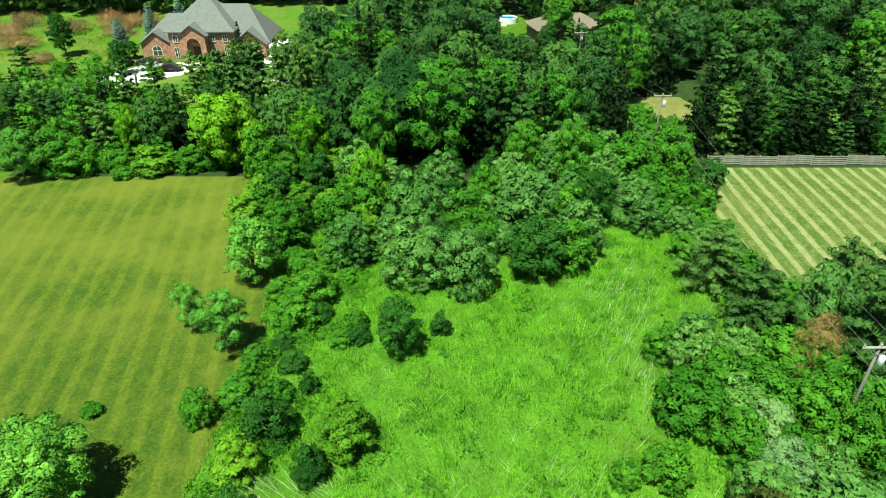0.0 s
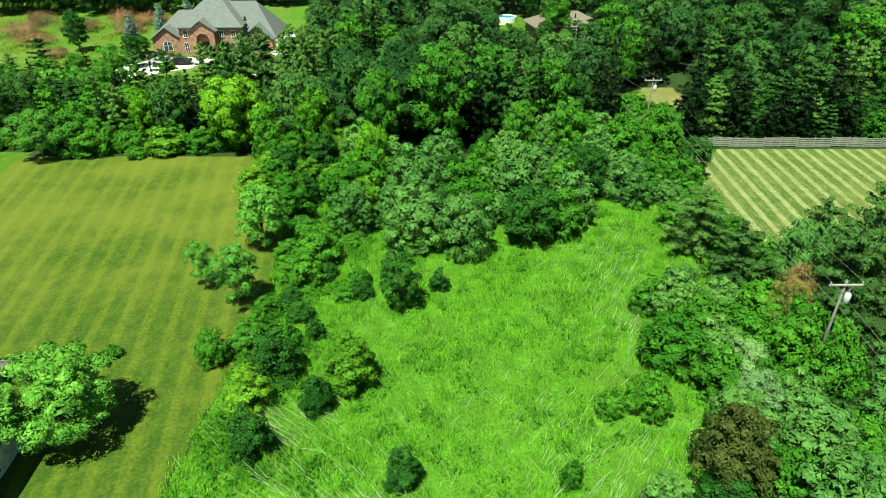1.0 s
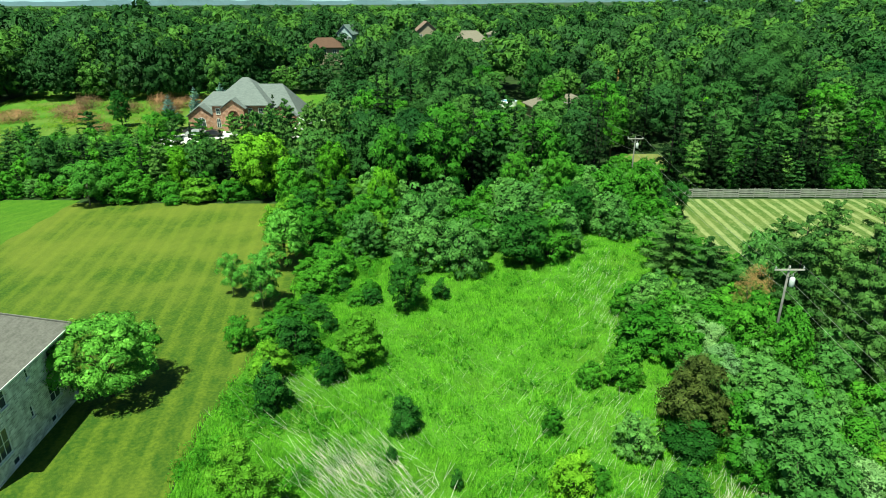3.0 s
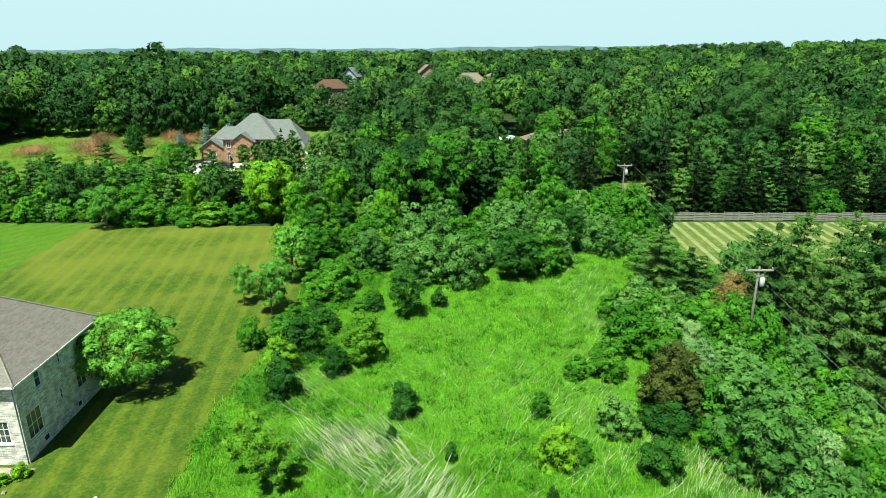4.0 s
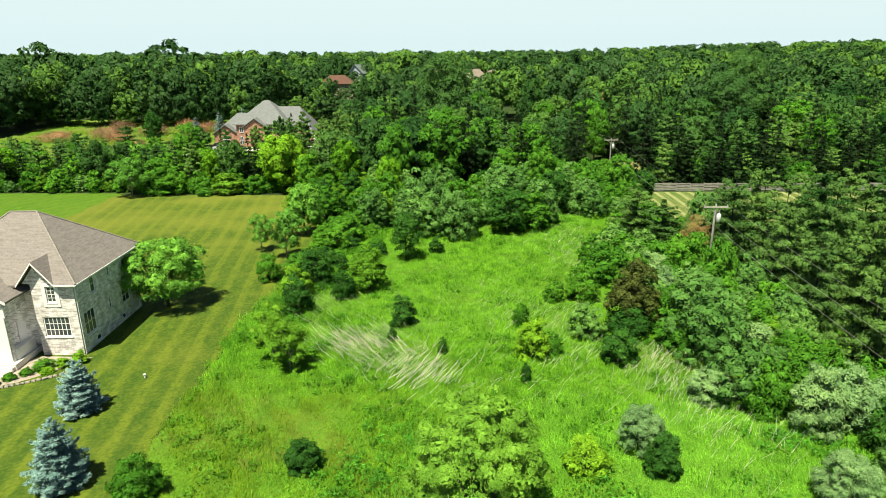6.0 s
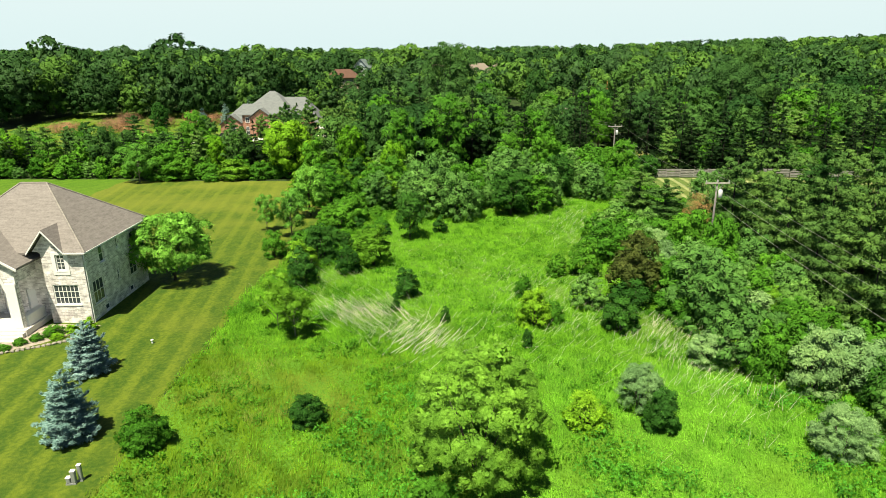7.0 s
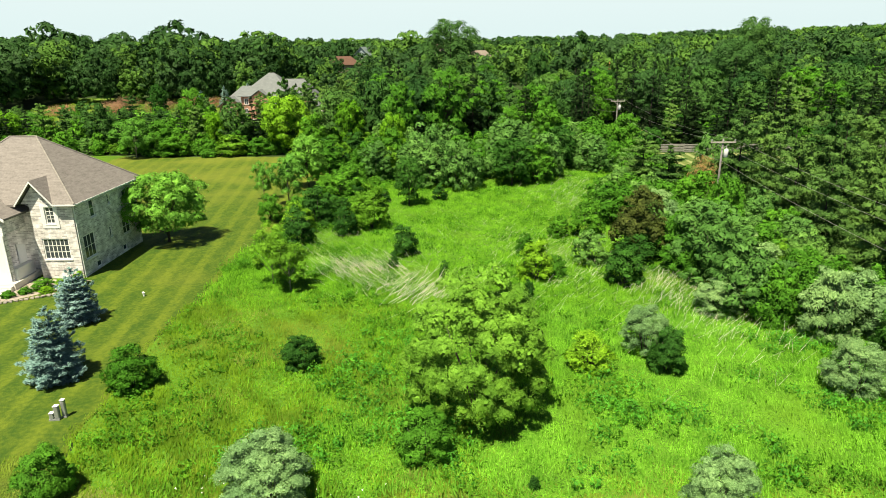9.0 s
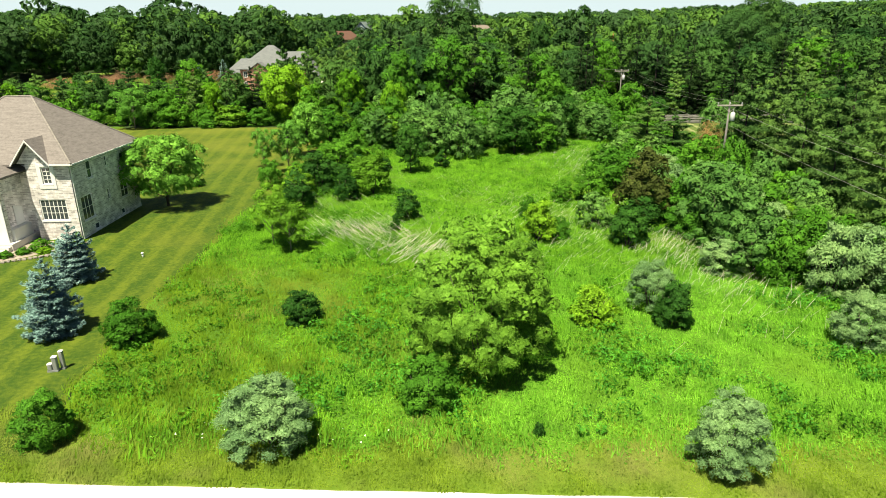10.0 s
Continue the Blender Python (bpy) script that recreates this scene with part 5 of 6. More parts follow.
for i in range(22):
    x, y = 37.0 + 2.6 * i + fill_rng.uniform(-0.6, 0.6), 83.6 + fill_rng.uniform(-0.8, 1.6)
    grow = fill_rng.uniform(0.8, 1.2)
    plant(*(("spruce_tree", x, y + 1.5, 11.5 * grow, 3.0), ("dark_shrub", x, y + 0.8, 3.2 * grow, 2.2), ("spruce_tree", x, y + 2.0, 12.5 * grow, 3.2), ("wood_pine", x, y + 1.2, 7.0 * grow, 2.5))[(i * 3 + i // 3) % 4])
for i in range(34):
    x, y = 25.6 + (i * 2.37) % 8.0, 57.0 + 1.18 * i + fill_rng.uniform(-0.8, 0.8)
    if y < 82 and x > 31.2:
        continue
    grow = fill_rng.uniform(0.75, 1.2)
    plant(("green_shrub", "olive_shrub", "wood_shrub")[i % 3], x, y, 2.9 * grow, 2.1 * grow, "shrubs beneath the power line")
fill(-26, 110, 83, 150, 5.6, 1500, wood, 160)
fill(34, 100, 82.5, 100, 3.4, 700, low_wood, 60)
fill(58, 80, 0, 50, 6.0, 200, wood, 8)


def canopy(name, label, spots, rng):
    """Far woods: many loose crowns in one mesh."""
    forms, quads = [], {"woods": [], "woods_dark": [], "woods_light": []}
    for form in range(18):
        near, first = form < 12, form < 6
        clumps = crown_clumps(rng, 1.0, 0.38, 26 if first else 18 if near else 12, 0.02 if first else 0.15 if near else 0.3, 0.30 if first else 0.36 if near else 0.42)
        forms.append(clump_leaves(rng, clumps, 1080 if first else 430 if near else 150, 0.026 if first else 0.042 if near else 0.066, 1.3, calm=True, round_off=0.9, flutter=0.03))
    for x, y, h, w in spots:
        a = rng.uniform(0, 6.283)
        turn = np.array([[math.cos(a), -math.sin(a), 0], [math.sin(a), math.cos(a), 0], [0, 0, 1]])
        form, soft = forms[rng.integers(6) + (0 if y < 186 and x < -12 else 6 if y < 235 else 12)]
        shape = form @ turn.T * np.array([w, w, h])
        shade = ("woods", "woods_dark", "woods", "woods_dark", "woods_light", "woods_light")[int(rng.integers(6))]
        quads[shade].append((shape + np.array([x, y, height_at(x, y)]), soft @ turn.T))
    for shade, crowns in quads.items():
        tagged(polygon_soup(name, both(*crowns), 3, LEAF[shade]), label[shade], "forest", kind="stuff")


FAR_HOUSES = ((-45.5, 262, 7.5), (-48.4, 232, 8.5), (7.3, 243, 8.5), (16.2, 246, 4.0), (-11.2, 270, 6.0))


def far_spots(rng, step, y0, y1):
    spots = []
    y = y0
    while y < y1:
        half = 0.73 * (y + 36) + 12
        for x in np.arange(-half, half, step):
            px, py = x + rng.uniform(-0.45, 0.45) * step, y + rng.uniform(-0.45, 0.45) * step
            if in_clearing(px, py) or (py < 152 and -26 < px < 112):
                continue
            h = rng.uniform(9.5, 15.0) + (4.0 if rng.uniform() < 0.10 else 0) if py < 260 else rng.uniform(11.5, 15.0)
            h += 5.5 if px < -60 and py < 230 else 1.2 if px < -10 and py < 260 else 0
            for house_x, house_y, reach in FAR_HOUSES:
                across = px - house_x * (py + 25) / (house_y + 25)
                if abs(across) < reach and house_y - 112 < py < house_y + 4:
                    h = rng.uniform(5.0, 6.5) if py > house_y - 20 else rng.uniform(10.8, 12.2) if py > house_y - 60 else rng.uniform(14.0, 15.2)
                    h *= 1.0 if house_y < 240 else 0.93
            spots.append((px, py, h, h * rng.uniform(0.85, 1.15)))
        y += step * 0.95
        step *= 1.012
    for x in np.arange(-128, -18, 3.4):
        h = rng.uniform(10.0, 15.0) if x < -62 else rng.uniform(4.5, 9.0)
        spots.append((x + rng.uniform(-1, 1), (167.0 if x < -62 else 177.5) + rng.uniform(-1.5, 2.5), h, rng.uniform(8, 11)))
    return spots


canopy("far_woods", {"woods": "dense green deciduous woods covering the hills", "woods_dark": "dark green oaks in the woods on the hills", "woods_light": "lighter green trees in the woods on the hills"}, far_spots(fill_rng, 8.4, 120, 460), fill_rng)


# ---- meadow growth ----
def meadow_relief(x, y):
    return np.clip(0.6 + 0.3 * np.sin(x * 0.55 + 2.0 * np.sin(y * 0.31)) * np.sin(y * 0.5 + 1.7 * np.sin(x * 0.37)) + 0.18 * np.sin(x * 2.3 + y * 1.7), 0.3, 1.2)


def grass_blades(name, label, count, x0, x1, y0, y1, height, width, material, keep, seed, lean=0.5, leafy=0.55, category="grass"):
    """Upright blades mixed with flat weed leaves, each pointed."""
    rng = np.random.default_rng(seed)
    x, y = rng.uniform(x0, x1, count * 2), rng.uniform(y0, y1, count * 2)
    inside = keep(x, y)
    x, y = x[inside][:count], y[inside][:count]
    n = int(len(x) * (1 - leafy))
    relief = meadow_relief(x, y)
    root = np.stack([x, y, ground_height(x, y)], axis=1)
    tall = (height * rng.uniform(0.5, 1.25, len(x)) * relief)[:n]
    a = rng.normal(size=n) * 0.6
    side = np.stack([np.cos(a), np.sin(a), np.zeros(n)], axis=1) * (width * rng.uniform(0.6, 1.5, n))[:, None]
    tip = np.stack([rng.normal(size=n) * lean * 0.7, 0.6 + rng.normal(size=n) * lean * 0.5, np.ones(n)], axis=1) * tall[:, None]
    blades = np.stack([root[:n] - side, root[:n] + side, root[:n] + tip], axis=1)
    spots = root[n:] + np.stack([np.zeros(len(x) - n), np.zeros(len(x) - n), height * 0.75 * relief[n:] * rng.uniform(0.3, 1.1, len(x) - n)], axis=1)
    leaves, _ = leaf_blades(rng, spots, unit(rng.normal(size=spots.shape)) * np.array([0.5, 0.5, 0.2]), width * 3.4, 2.2, spread=0.25)
    upward = unit(np.tile((-0.08, -0.3, 1.0), (len(x), 1)) + 0.30 * rng.normal(size=(len(x), 3)))
    ob = polygon_soup(name, (np.concatenate([blades, leaves]), upward), 3, material)
    return tagged(ob, label, category, kind="stuff")


edge_y = np.linspace(-14, 80, 200)
edge_left = np.array([LAWN_EDGE(v) for v in edge_y])
edge_right = np.array([MEADOW_RIGHT(v) for v in edge_y])


def dice(x, y, seed):
    v = np.sin(x * 127.1 + y * 311.7 + seed) * 43758.5453
    return v - np.floor(v)


def in_meadow(x, y):
    fringe = -10.6 + 0.45 * (np.sin(x * 0.8) + 0.6 * np.sin(x * 2.3 + 1) + 0.4 * np.sin(x * 5.1)) + 2.4 * (dice(x, y, 8) - 0.6)
    return (y > fringe) & (x > np.interp(y, edge_y, edge_left) - 0.1 + 0.9 * (dice(x, y, 7) - 0.5)) & (x < np.interp(y, edge_y, edge_right))


def lushness(x, y):
    """How lush the growth is: rank by the thicket, thin and dry by the lawn."""
    return np.clip(0.5 + (x - 2) / 26 - (y - 4) / 60, 0, 1) + 0.22 * np.sin(x * 0.6 + 1.3 * np.sin(y * 0.5)) * np.sin(y * 0.45 + 1)


def near_road(x, y):
    return 1 - smooth(4, 20, y)


def is_lush(x, y):
    return in_meadow(x, y) & (lushness(x, y) * near_road(x, y) > 0.35 + 0.5 * dice(x, y, 1))


def is_dry(x, y):
    return in_meadow(x, y) & ((1 - lushness(x, y)) * near_road(x, y) > 0.31 + 0.6 * dice(x, y, 2))


def is_plain(x, y):
    return in_meadow(x, y) & ~is_lush(x, y) & ~is_dry(x, y)


grass_blades("meadow_grass", "bright green tall meadow grass and weeds", 230000, -19, 37, -12.5, 68, 0.52, 0.048, MEADOW_LEAF, is_plain, 3)
grass_blades("meadow_grass", "bright green grass and weeds near the road", 90000, -17, 30, -12.5, 20, 0.46, 0.034, MEADOW_LEAF, is_plain, 4)
grass_blades("lush_grass", "vivid green lush grass in the damp part of the meadow", 120000, -10, 34, -12.5, 20, 0.48, 0.034, LUSH_LEAF, is_lush, 14)
grass_blades("dry_grass", "yellowish thin grass in the dry part of the meadow", 130000, -19, 25, -12.5, 20, 0.36, 0.038, DRY_LEAF, is_dry, 15, leafy=0.35)


def weed_clumps(count, x0, x1, y0, y1, seed):
    """Taller dark broad-leaved weeds in loose colonies."""
    rng = np.random.default_rng(seed)
    x, y = rng.uniform(x0, x1, count * 4), rng.uniform(y0, y1, count * 4)
    keep = in_meadow(x, y) & (np.sin(x * 0.5 + 2 * np.sin(y * 0.23)) * np.sin(y * 0.41 + np.sin(x * 0.31)) > 0.1 + 0.7 * (dice(x, y, 5) - 0.5))
    x, y = x[keep][:count], y[keep][:count]
    n, per = len(x), 34
    centre = np.repeat(np.stack([x, y, ground_height(x, y) + 0.3], axis=1), per, axis=0)
    size = np.repeat(rng.uniform(0.25, 0.6, n), per)[:, None]
    way = unit(rng.normal(size=(n * per, 3)))
    points = centre + way * size * np.array([1, 1, 0.9])
    points[:, 2] = np.maximum(points[:, 2], centre[:, 2] - 0.25)
    return leaf_blades(rng, points, way, 0.17, 2.2)


tagged(polygon_soup("weeds", both(weed_clumps(1500, -19, 36, -10, 66, 31), weed_clumps(900, -18, -8, 14, 60, 33), weed_clumps(420, -17, 30, -10, 20, 32)), 3, WEED_LEAF), "dark green broad-leaved weeds among the meadow grass", "weeds", kind="stuff")
tagged(polygon_soup("broad_weeds", both(weed_clumps(190, -8, 3, -9, 5, 51), weed_clumps(170, 0, 18, -10, 1, 52), weed_clumps(130, 18, 28, -6, 6, 53)), 3, BROADLEAF), "emerald broad-leaved weeds in damp colonies of the meadow", "weeds", kind="stuff")
grass_blades("faded_grass", "faded olive and straw-coloured grass in patches of the meadow", 22000, -16, 6, -10, 12, 0.42, 0.03, VERGE_LEAF, lambda x, y: in_meadow(x, y) & (np.sin(x * 0.62 + 1.5 * np.sin(y * 0.4)) * np.sin(y * 0.55 + 1.2 * np.sin(x * 0.5 + 1)) - 0.02 * np.maximum(x + 4, 0) > 0.32 + 0.5 * (dice(x, y, 14) - 0.5)), 16, leafy=0.2)
grass_blades("verge_grass", "short yellowish-green grass beside the road", 75000, -22, 34, -13.6, -8.0, 0.2, 0.03, VERGE_LEAF, lambda x, y: (y < -9.9 + 0.9 * np.sin(x * 0.7) + 0.5 * np.sin(x * 2.1) + 2.2 * (dice(x, y, 9) - 0.5)) & (y > -13.5 + 0.07 * np.sin(x * 1.9) * np.sin(x * 0.43 + 1) + 0.16 * (dice(x, y, 12) - 0.5)), 6, leafy=0.35)


grass_blades("yard_weeds", "rough green and straw-coloured weeds in the yard", 20000, -128, -64, 106, 178, 0.6, 0.16, VERGE_LEAF, lambda x, y: dice(x, y, 3) < 0.35 + 0.6 * np.sin(x * 0.3 + np.sin(y * 0.2)) * np.sin(y * 0.27), 41, category="weeds")


def fallen_stems(count, x, y, spread_x, spread_y, turn, seed, thin=0.0115):
    """Dead pale reed stems lying over the grass."""
    rng = np.random.default_rng(seed)
    px, py = x + rng.normal(size=count) * spread_x, y + rng.normal(size=count) * spread_y
    a = radians(turn) + rng.normal(size=count) * 0.2
    length = rng.uniform(0.7, 1.9, count)
    rise = rng.uniform(0.02, 0.4, count) * length
    root = np.stack([px, py, ground_height(px, py) + rng.uniform(0.22, 0.55, count)], axis=1)
    tip = np.stack([np.cos(a) * length, np.sin(a) * length, rise], axis=1)
    side = np.stack([-np.sin(a), np.cos(a), 0.3 * np.ones(count)], axis=1) * thin
    return np.stack([root - side, root + side, root + tip + side * 0.5, root + tip - side * 0.5], axis=1)


stems = [
    fallen_stems(400, -5.4, 17.4, 2.3, 1.6, 140, 21, 0.014), fallen_stems(170, -0.6, 12.4, 1.7, 1.7, 58, 22, 0.012), fallen_stems(110, -2.6, 14.6, 1.8, 1.6, 138, 36, 0.012), fallen_stems(260, 19.2, 12.8, 1.9, 2.8, 58, 23, 0.007),
    fallen_stems(40, 17.8, 54.0, 2.0, 5.0, 65, 24, 0.006), fallen_stems(50, 16.2, 41.0, 1.6, 4.0, 60, 25, 0.006), fallen_stems(120, -11.0, 26.0, 2.0, 2.5, 150, 26), fallen_stems(60, 5.0, 22.0, 8.0, 8.0, 50, 27, 0.006), fallen_stems(60, 10.0, 10.0, 6.0, 3.0, 40, 28, 0.006),
    fallen_stems(260, 16.0, 45.0, 3.0, 9.0, 60, 29, 0.006), fallen_stems(260, 12.5, 20.0, 4.5, 5.0, 55, 30, 0.0065), fallen_stems(120, 21.0, 5.0, 3.0, 3.0, 50, 34, 0.006), fallen_stems(160, -1.0, 28.0, 5.0, 6.0, 130, 35, 0.006),
]
tagged(polygon_soup("dead_reed_stems", np.concatenate(stems), 4, STRAW), "pale dry reed stems lying flat in the grass", "dry reeds", kind="stuff")

PETAL = plain_material("white_petals", (0.75, 0.76, 0.70), 0.7, 0.1)
flower_rng = np.random.default_rng(77)
flower_x = np.concatenate([flower_rng.normal(-7.4, 0.8, 8), flower_rng.normal(-2.0, 1.2, 10)])
flower_y = np.concatenate([flower_rng.normal(-10.4, 0.5, 8), flower_rng.normal(-11.0, 0.5, 10)])
flower_spots = np.stack([flower_x, flower_y, ground_height(flower_x, flower_y) + flower_rng.uniform(0.35, 0.55, 18)], axis=1)
petals = leaf_blades(flower_rng, flower_spots, np.tile((0.0, 0.0, 1.0), (18, 1)), 0.07, 1.0)
tagged(polygon_soup("wildflowers", petals, 3, PETAL), "small white wildflowers in the grass by the road", "flowers", kind="stuff")

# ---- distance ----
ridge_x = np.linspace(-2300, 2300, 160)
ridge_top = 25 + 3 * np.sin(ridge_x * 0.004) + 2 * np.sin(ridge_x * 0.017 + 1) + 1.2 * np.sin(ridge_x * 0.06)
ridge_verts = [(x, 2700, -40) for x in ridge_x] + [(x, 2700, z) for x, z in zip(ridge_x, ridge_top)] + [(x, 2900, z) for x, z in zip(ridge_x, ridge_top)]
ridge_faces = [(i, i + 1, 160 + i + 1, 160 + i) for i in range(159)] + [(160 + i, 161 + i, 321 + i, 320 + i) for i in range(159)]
tagged(mesh_object("backdrop", ridge_verts, ridge_faces, HAZED_HILLS), "distant hills on the horizon, painted blue-grey for haze", "hills", kind="structure")


# pale summer sky low over the hills, so far off that it never shifts
sky_mat = bpy.data.materials.new("pale_sky")
sky_mat.use_nodes = True
sky_tree = sky_mat.node_tree
sky_tree.nodes.remove(sky_tree.nodes["Principled BSDF"])
glow = sky_tree.nodes.new("ShaderNodeEmission")
split = sky_tree.nodes.new("ShaderNodeSeparateXYZ")
sky_tree.links.new(sky_tree.nodes.new("ShaderNodeNewGeometry").outputs["Position"], split.inputs["Vector"])
rescale = sky_tree.nodes.new("ShaderNodeMapRange")
rescale.inputs["From Max"].default_value = 900.0
sky_tree.links.new(split.outputs["Z"], rescale.inputs["Value"])
sky_tree.links.new(ramp(sky_tree, rescale.outputs["Result"], ((0.0, (0.60, 0.78, 0.87)), (0.5, (0.67, 0.82, 0.90)), (1.0, (0.52, 0.69, 0.86)))), glow.inputs["Color"])
glow.inputs["Strength"].default_value = 0.57
sky_tree.links.new(glow.outputs["Emission"], sky_tree.nodes["Material Output"].inputs["Surface"])
bow = [radians(a) for a in np.linspace(35, 145, 40)]
bow_verts = [(3600 * math.cos(a), 3600 * math.sin(a), -120) for a in bow] + [(3600 * math.cos(a), 3600 * math.sin(a), 900) for a in bow]
tagged(mesh_object("sky_backdrop", bow_verts, [(i, 40 + i, 41 + i, i + 1) for i in range(39)], sky_mat), "pale hazy summer sky above the horizon", "sky", kind="structure")


# ---- the brick house beyond the hedgerow ----
def arched_window(parent, x, y, z0, width, height):
    """A tall window with a round head, its frame standing proud of the wall."""
    half = width / 2
    head = [(half * math.cos(a), height - half + half * math.sin(a)) for a in np.linspace(0, math.pi, 9)]
    outline = [(-half, 0), (half, 0)] + head[1:-1]
    bm = bmesh.new()
    front = [bm.verts.new((x + a, y - 0.06, z0 + b)) for a, b in outline]
    back = [bm.verts.new((x + a, y + 0.05, z0 + b)) for a, b in outline]
    bm.faces.new(front)
    n = len(outline)
    for i in range(n):
        bm.faces.new((front[i], back[i], back[(i + 1) % n], front[(i + 1) % n]))
    bmesh.ops.recalc_face_normals(bm, faces=bm.faces[:])
    ob = part("window", bm, GLASS, parent, "dark glass in a pale frame")
    bm = bmesh.new()
    inner = [bm.verts.new((x + a * 0.94, y - 0.1, z0 + 0.04 + b * 0.96)) for a, b in outline]
    outer = [bm.verts.new((x + a * 1.06, y - 0.1, z0 - 0.03 + b * 1.03)) for a, b in outline]
    for i in range(n):
        j = (i + 1) % n
        if (inner[i].co - inner[j].co).length > 1e-4:
            bm.faces.new((inner[i], outer[i], outer[j], inner[j]))
    part("frame", bm, WHITE, ob)
    part("glazing_bar", boxed(x - 0.03, x + 0.03, y - 0.1, y - 0.062, z0, z0 + height), WHITE, ob)
    part("glazing_bar", boxed(x - half, x + half, y - 0.098, y - 0.064, z0 + height * 0.5 - 0.03, z0 + height * 0.5 + 0.03), WHITE, ob)


def gable_front(bm, x0, x1, y0, y1, z0, z_eave, z_top):
    """A block whose front and back rise to a gable."""
    xm = (x0 + x1) / 2
    f = [bm.verts.new((x, y0, z)) for x, z in ((x0, z0), (x1, z0), (x1, z_eave), (xm, z_top), (x0, z_eave))]
    b = [bm.verts.new((x, y1, z)) for x, z in ((x0, z0), (x1, z0), (x1, z_eave), (xm, z_top), (x0, z_eave))]
    bm.faces.new(f)
    bm.faces.new(b[::-1])
    for i in range(5):
        bm.faces.new((f[i], b[i], b[(i + 1) % 5], f[(i + 1) % 5]))
    bmesh.ops.recalc_face_normals(bm, faces=bm.faces[:])
    return bm


brick_house = thing("house", "large red brick house with a grey hipped roof and arched porch", "house", at=pose(-48.9, 127.2, 1.9, 0, 0, 2.0))
part("wall", boxed(-5.2, 7.4, 1.0, 13.0, -0.5, 5.5), RED_BRICK, brick_house, "red brick wall")
part("wing", gable_front(bmesh.new(), -11.2, -5.21, 1.8, 11.0, -0.5, 3.0, 5.2), RED_BRICK, brick_house)
part("wing", gable_front(bmesh.new(), 7.41, 13.6, 0.6, 14.0, -0.5, 3.2, 5.6), RED_BRICK, brick_house)
part("roof", hip_roof(bmesh.new(), -5.9, 8.0, 0.4, 14.6, 5.6, 11.0, 0.6, 2.0), GREY_SHINGLE, brick_house, "grey asphalt shingle roof")
part("wing_roof", hip_roof(bmesh.new(), -11.8, -1.0, 2.6, 12.4, 3.0, 7.8, -6.6, -2.0), GREY_SHINGLE, brick_house)
part("wing_roof", hip_roof(bmesh.new(), 2.0, 14.3, 1.9, 14.6, 3.2, 9.4, 3.0, 9.6), GREY_SHINGLE, brick_house)
part("gable_roof", gable_roof(bmesh.new(), -11.7, -4.8, 1.4, 6.5, 2.95, 5.45), GREY_SHINGLE, brick_house)
part("gable_roof", gable_roof(bmesh.new(), 7.0, 14.1, 0.2, 7.0, 3.1, 5.85), GREY_SHINGLE, brick_house)
bm = bmesh.new()
opening = [(x, 3.3 + 1.3 * math.sqrt(max(0, 1 - (x / 1.3) ** 2))) for x in np.linspace(-1.3, 1.3, 13)]
outline = [(-2.4, -0.5), (-1.3, -0.5)] + opening + [(1.3, -0.5), (2.4, -0.5), (2.4, 5.2), (0, 6.9), (-2.4, 5.2)]
rings = [[bm.verts.new((x, y, z)) for x, z in outline] for y in (-0.8, -0.4)]
for ring in rings:
    bm.faces.new(ring)
for i in range(len(outline)):
    j = (i + 1) % len(outline)
    bm.faces.new((rings[0][i], rings[0][j], rings[1][j], rings[1][i]))
bmesh.ops.recalc_face_normals(bm, faces=bm.faces[:])
bmesh.ops.triangulate(bm, faces=[f for f in bm.faces if len(f.verts) > 4])
part("porch_arch", bm, RED_BRICK, brick_house)
part("porch_side", boxed(-2.4, -2.0, -0.398, 0.998, -0.5, 5.2), RED_BRICK, brick_house)
part("porch_side", boxed(2.0, 2.4, -0.398, 0.998, -0.5, 5.2), RED_BRICK, brick_house)
part("porch_roof", gable_roof(bmesh.new(), -3.0, 3.0, -1.2, 4.5, 5.1, 7.2), GREY_SHINGLE, brick_house)
part("front_door", boxed(-0.7, 0.7, 0.9, 0.99, 0.0, 2.6, bevel=0.02), BARK, brick_house, "dark wooden front door")
part("doorstep", boxed(-2.2, 2.2, -2.4, -0.85, -0.5, 0.0), CONCRETE, brick_house)
for x, y, z, w, h in ((-8.2, 1.8, 0.7, 1.9, 2.0), (-4.0, 1.0, 0.6, 0.9, 2.0), (3.4, 1.0, 0.6, 0.8, 2.0), (5.8, 1.0, 0.6, 0.8, 2.0), (10.5, 0.6, 0.7, 1.9, 2.0)):
    arched_window(brick_house, x, y, z, w, h)
for x in (-3.9, 3.4, 5.8):
    window(brick_house, pose(0, 0.94, 0), x - 0.5, x + 0.5, 3.5, 4.9, 2, 2, inset=-0.02, sill=False)
part("garage_door", boxed(13.6, 13.68, 3.0, 6.0, -0.3, 2.4, bevel=0.02), WHITE, brick_house, "white garage door")
# solid black slab stands in for the shade inside an open doorway
part("garage_door", boxed(13.6, 13.68, 7.0, 10.0, -0.3, 2.4, bevel=0.02), RUBBER, brick_house, "black panel painted as the shaded open garage doorway")
sheet("drive", line((108, -68.0), (113, -66.0), (118, -63.0), (122, -60.0), (126, -58.0)), line((108, -60.0), (113, -57.0), (118, -49.0), (122, -47.0), (126, -46.0)), 108, 126, 0.05, CONCRETE, "pale concrete drive before the brick house", "drive", 1.0, 10)
sheet("side_drive", lambda y: -36.0, lambda y: -27.5, 110, 142, 0.05, CONCRETE, "pale concrete drive beside the brick house", "drive", 2.0, 6)
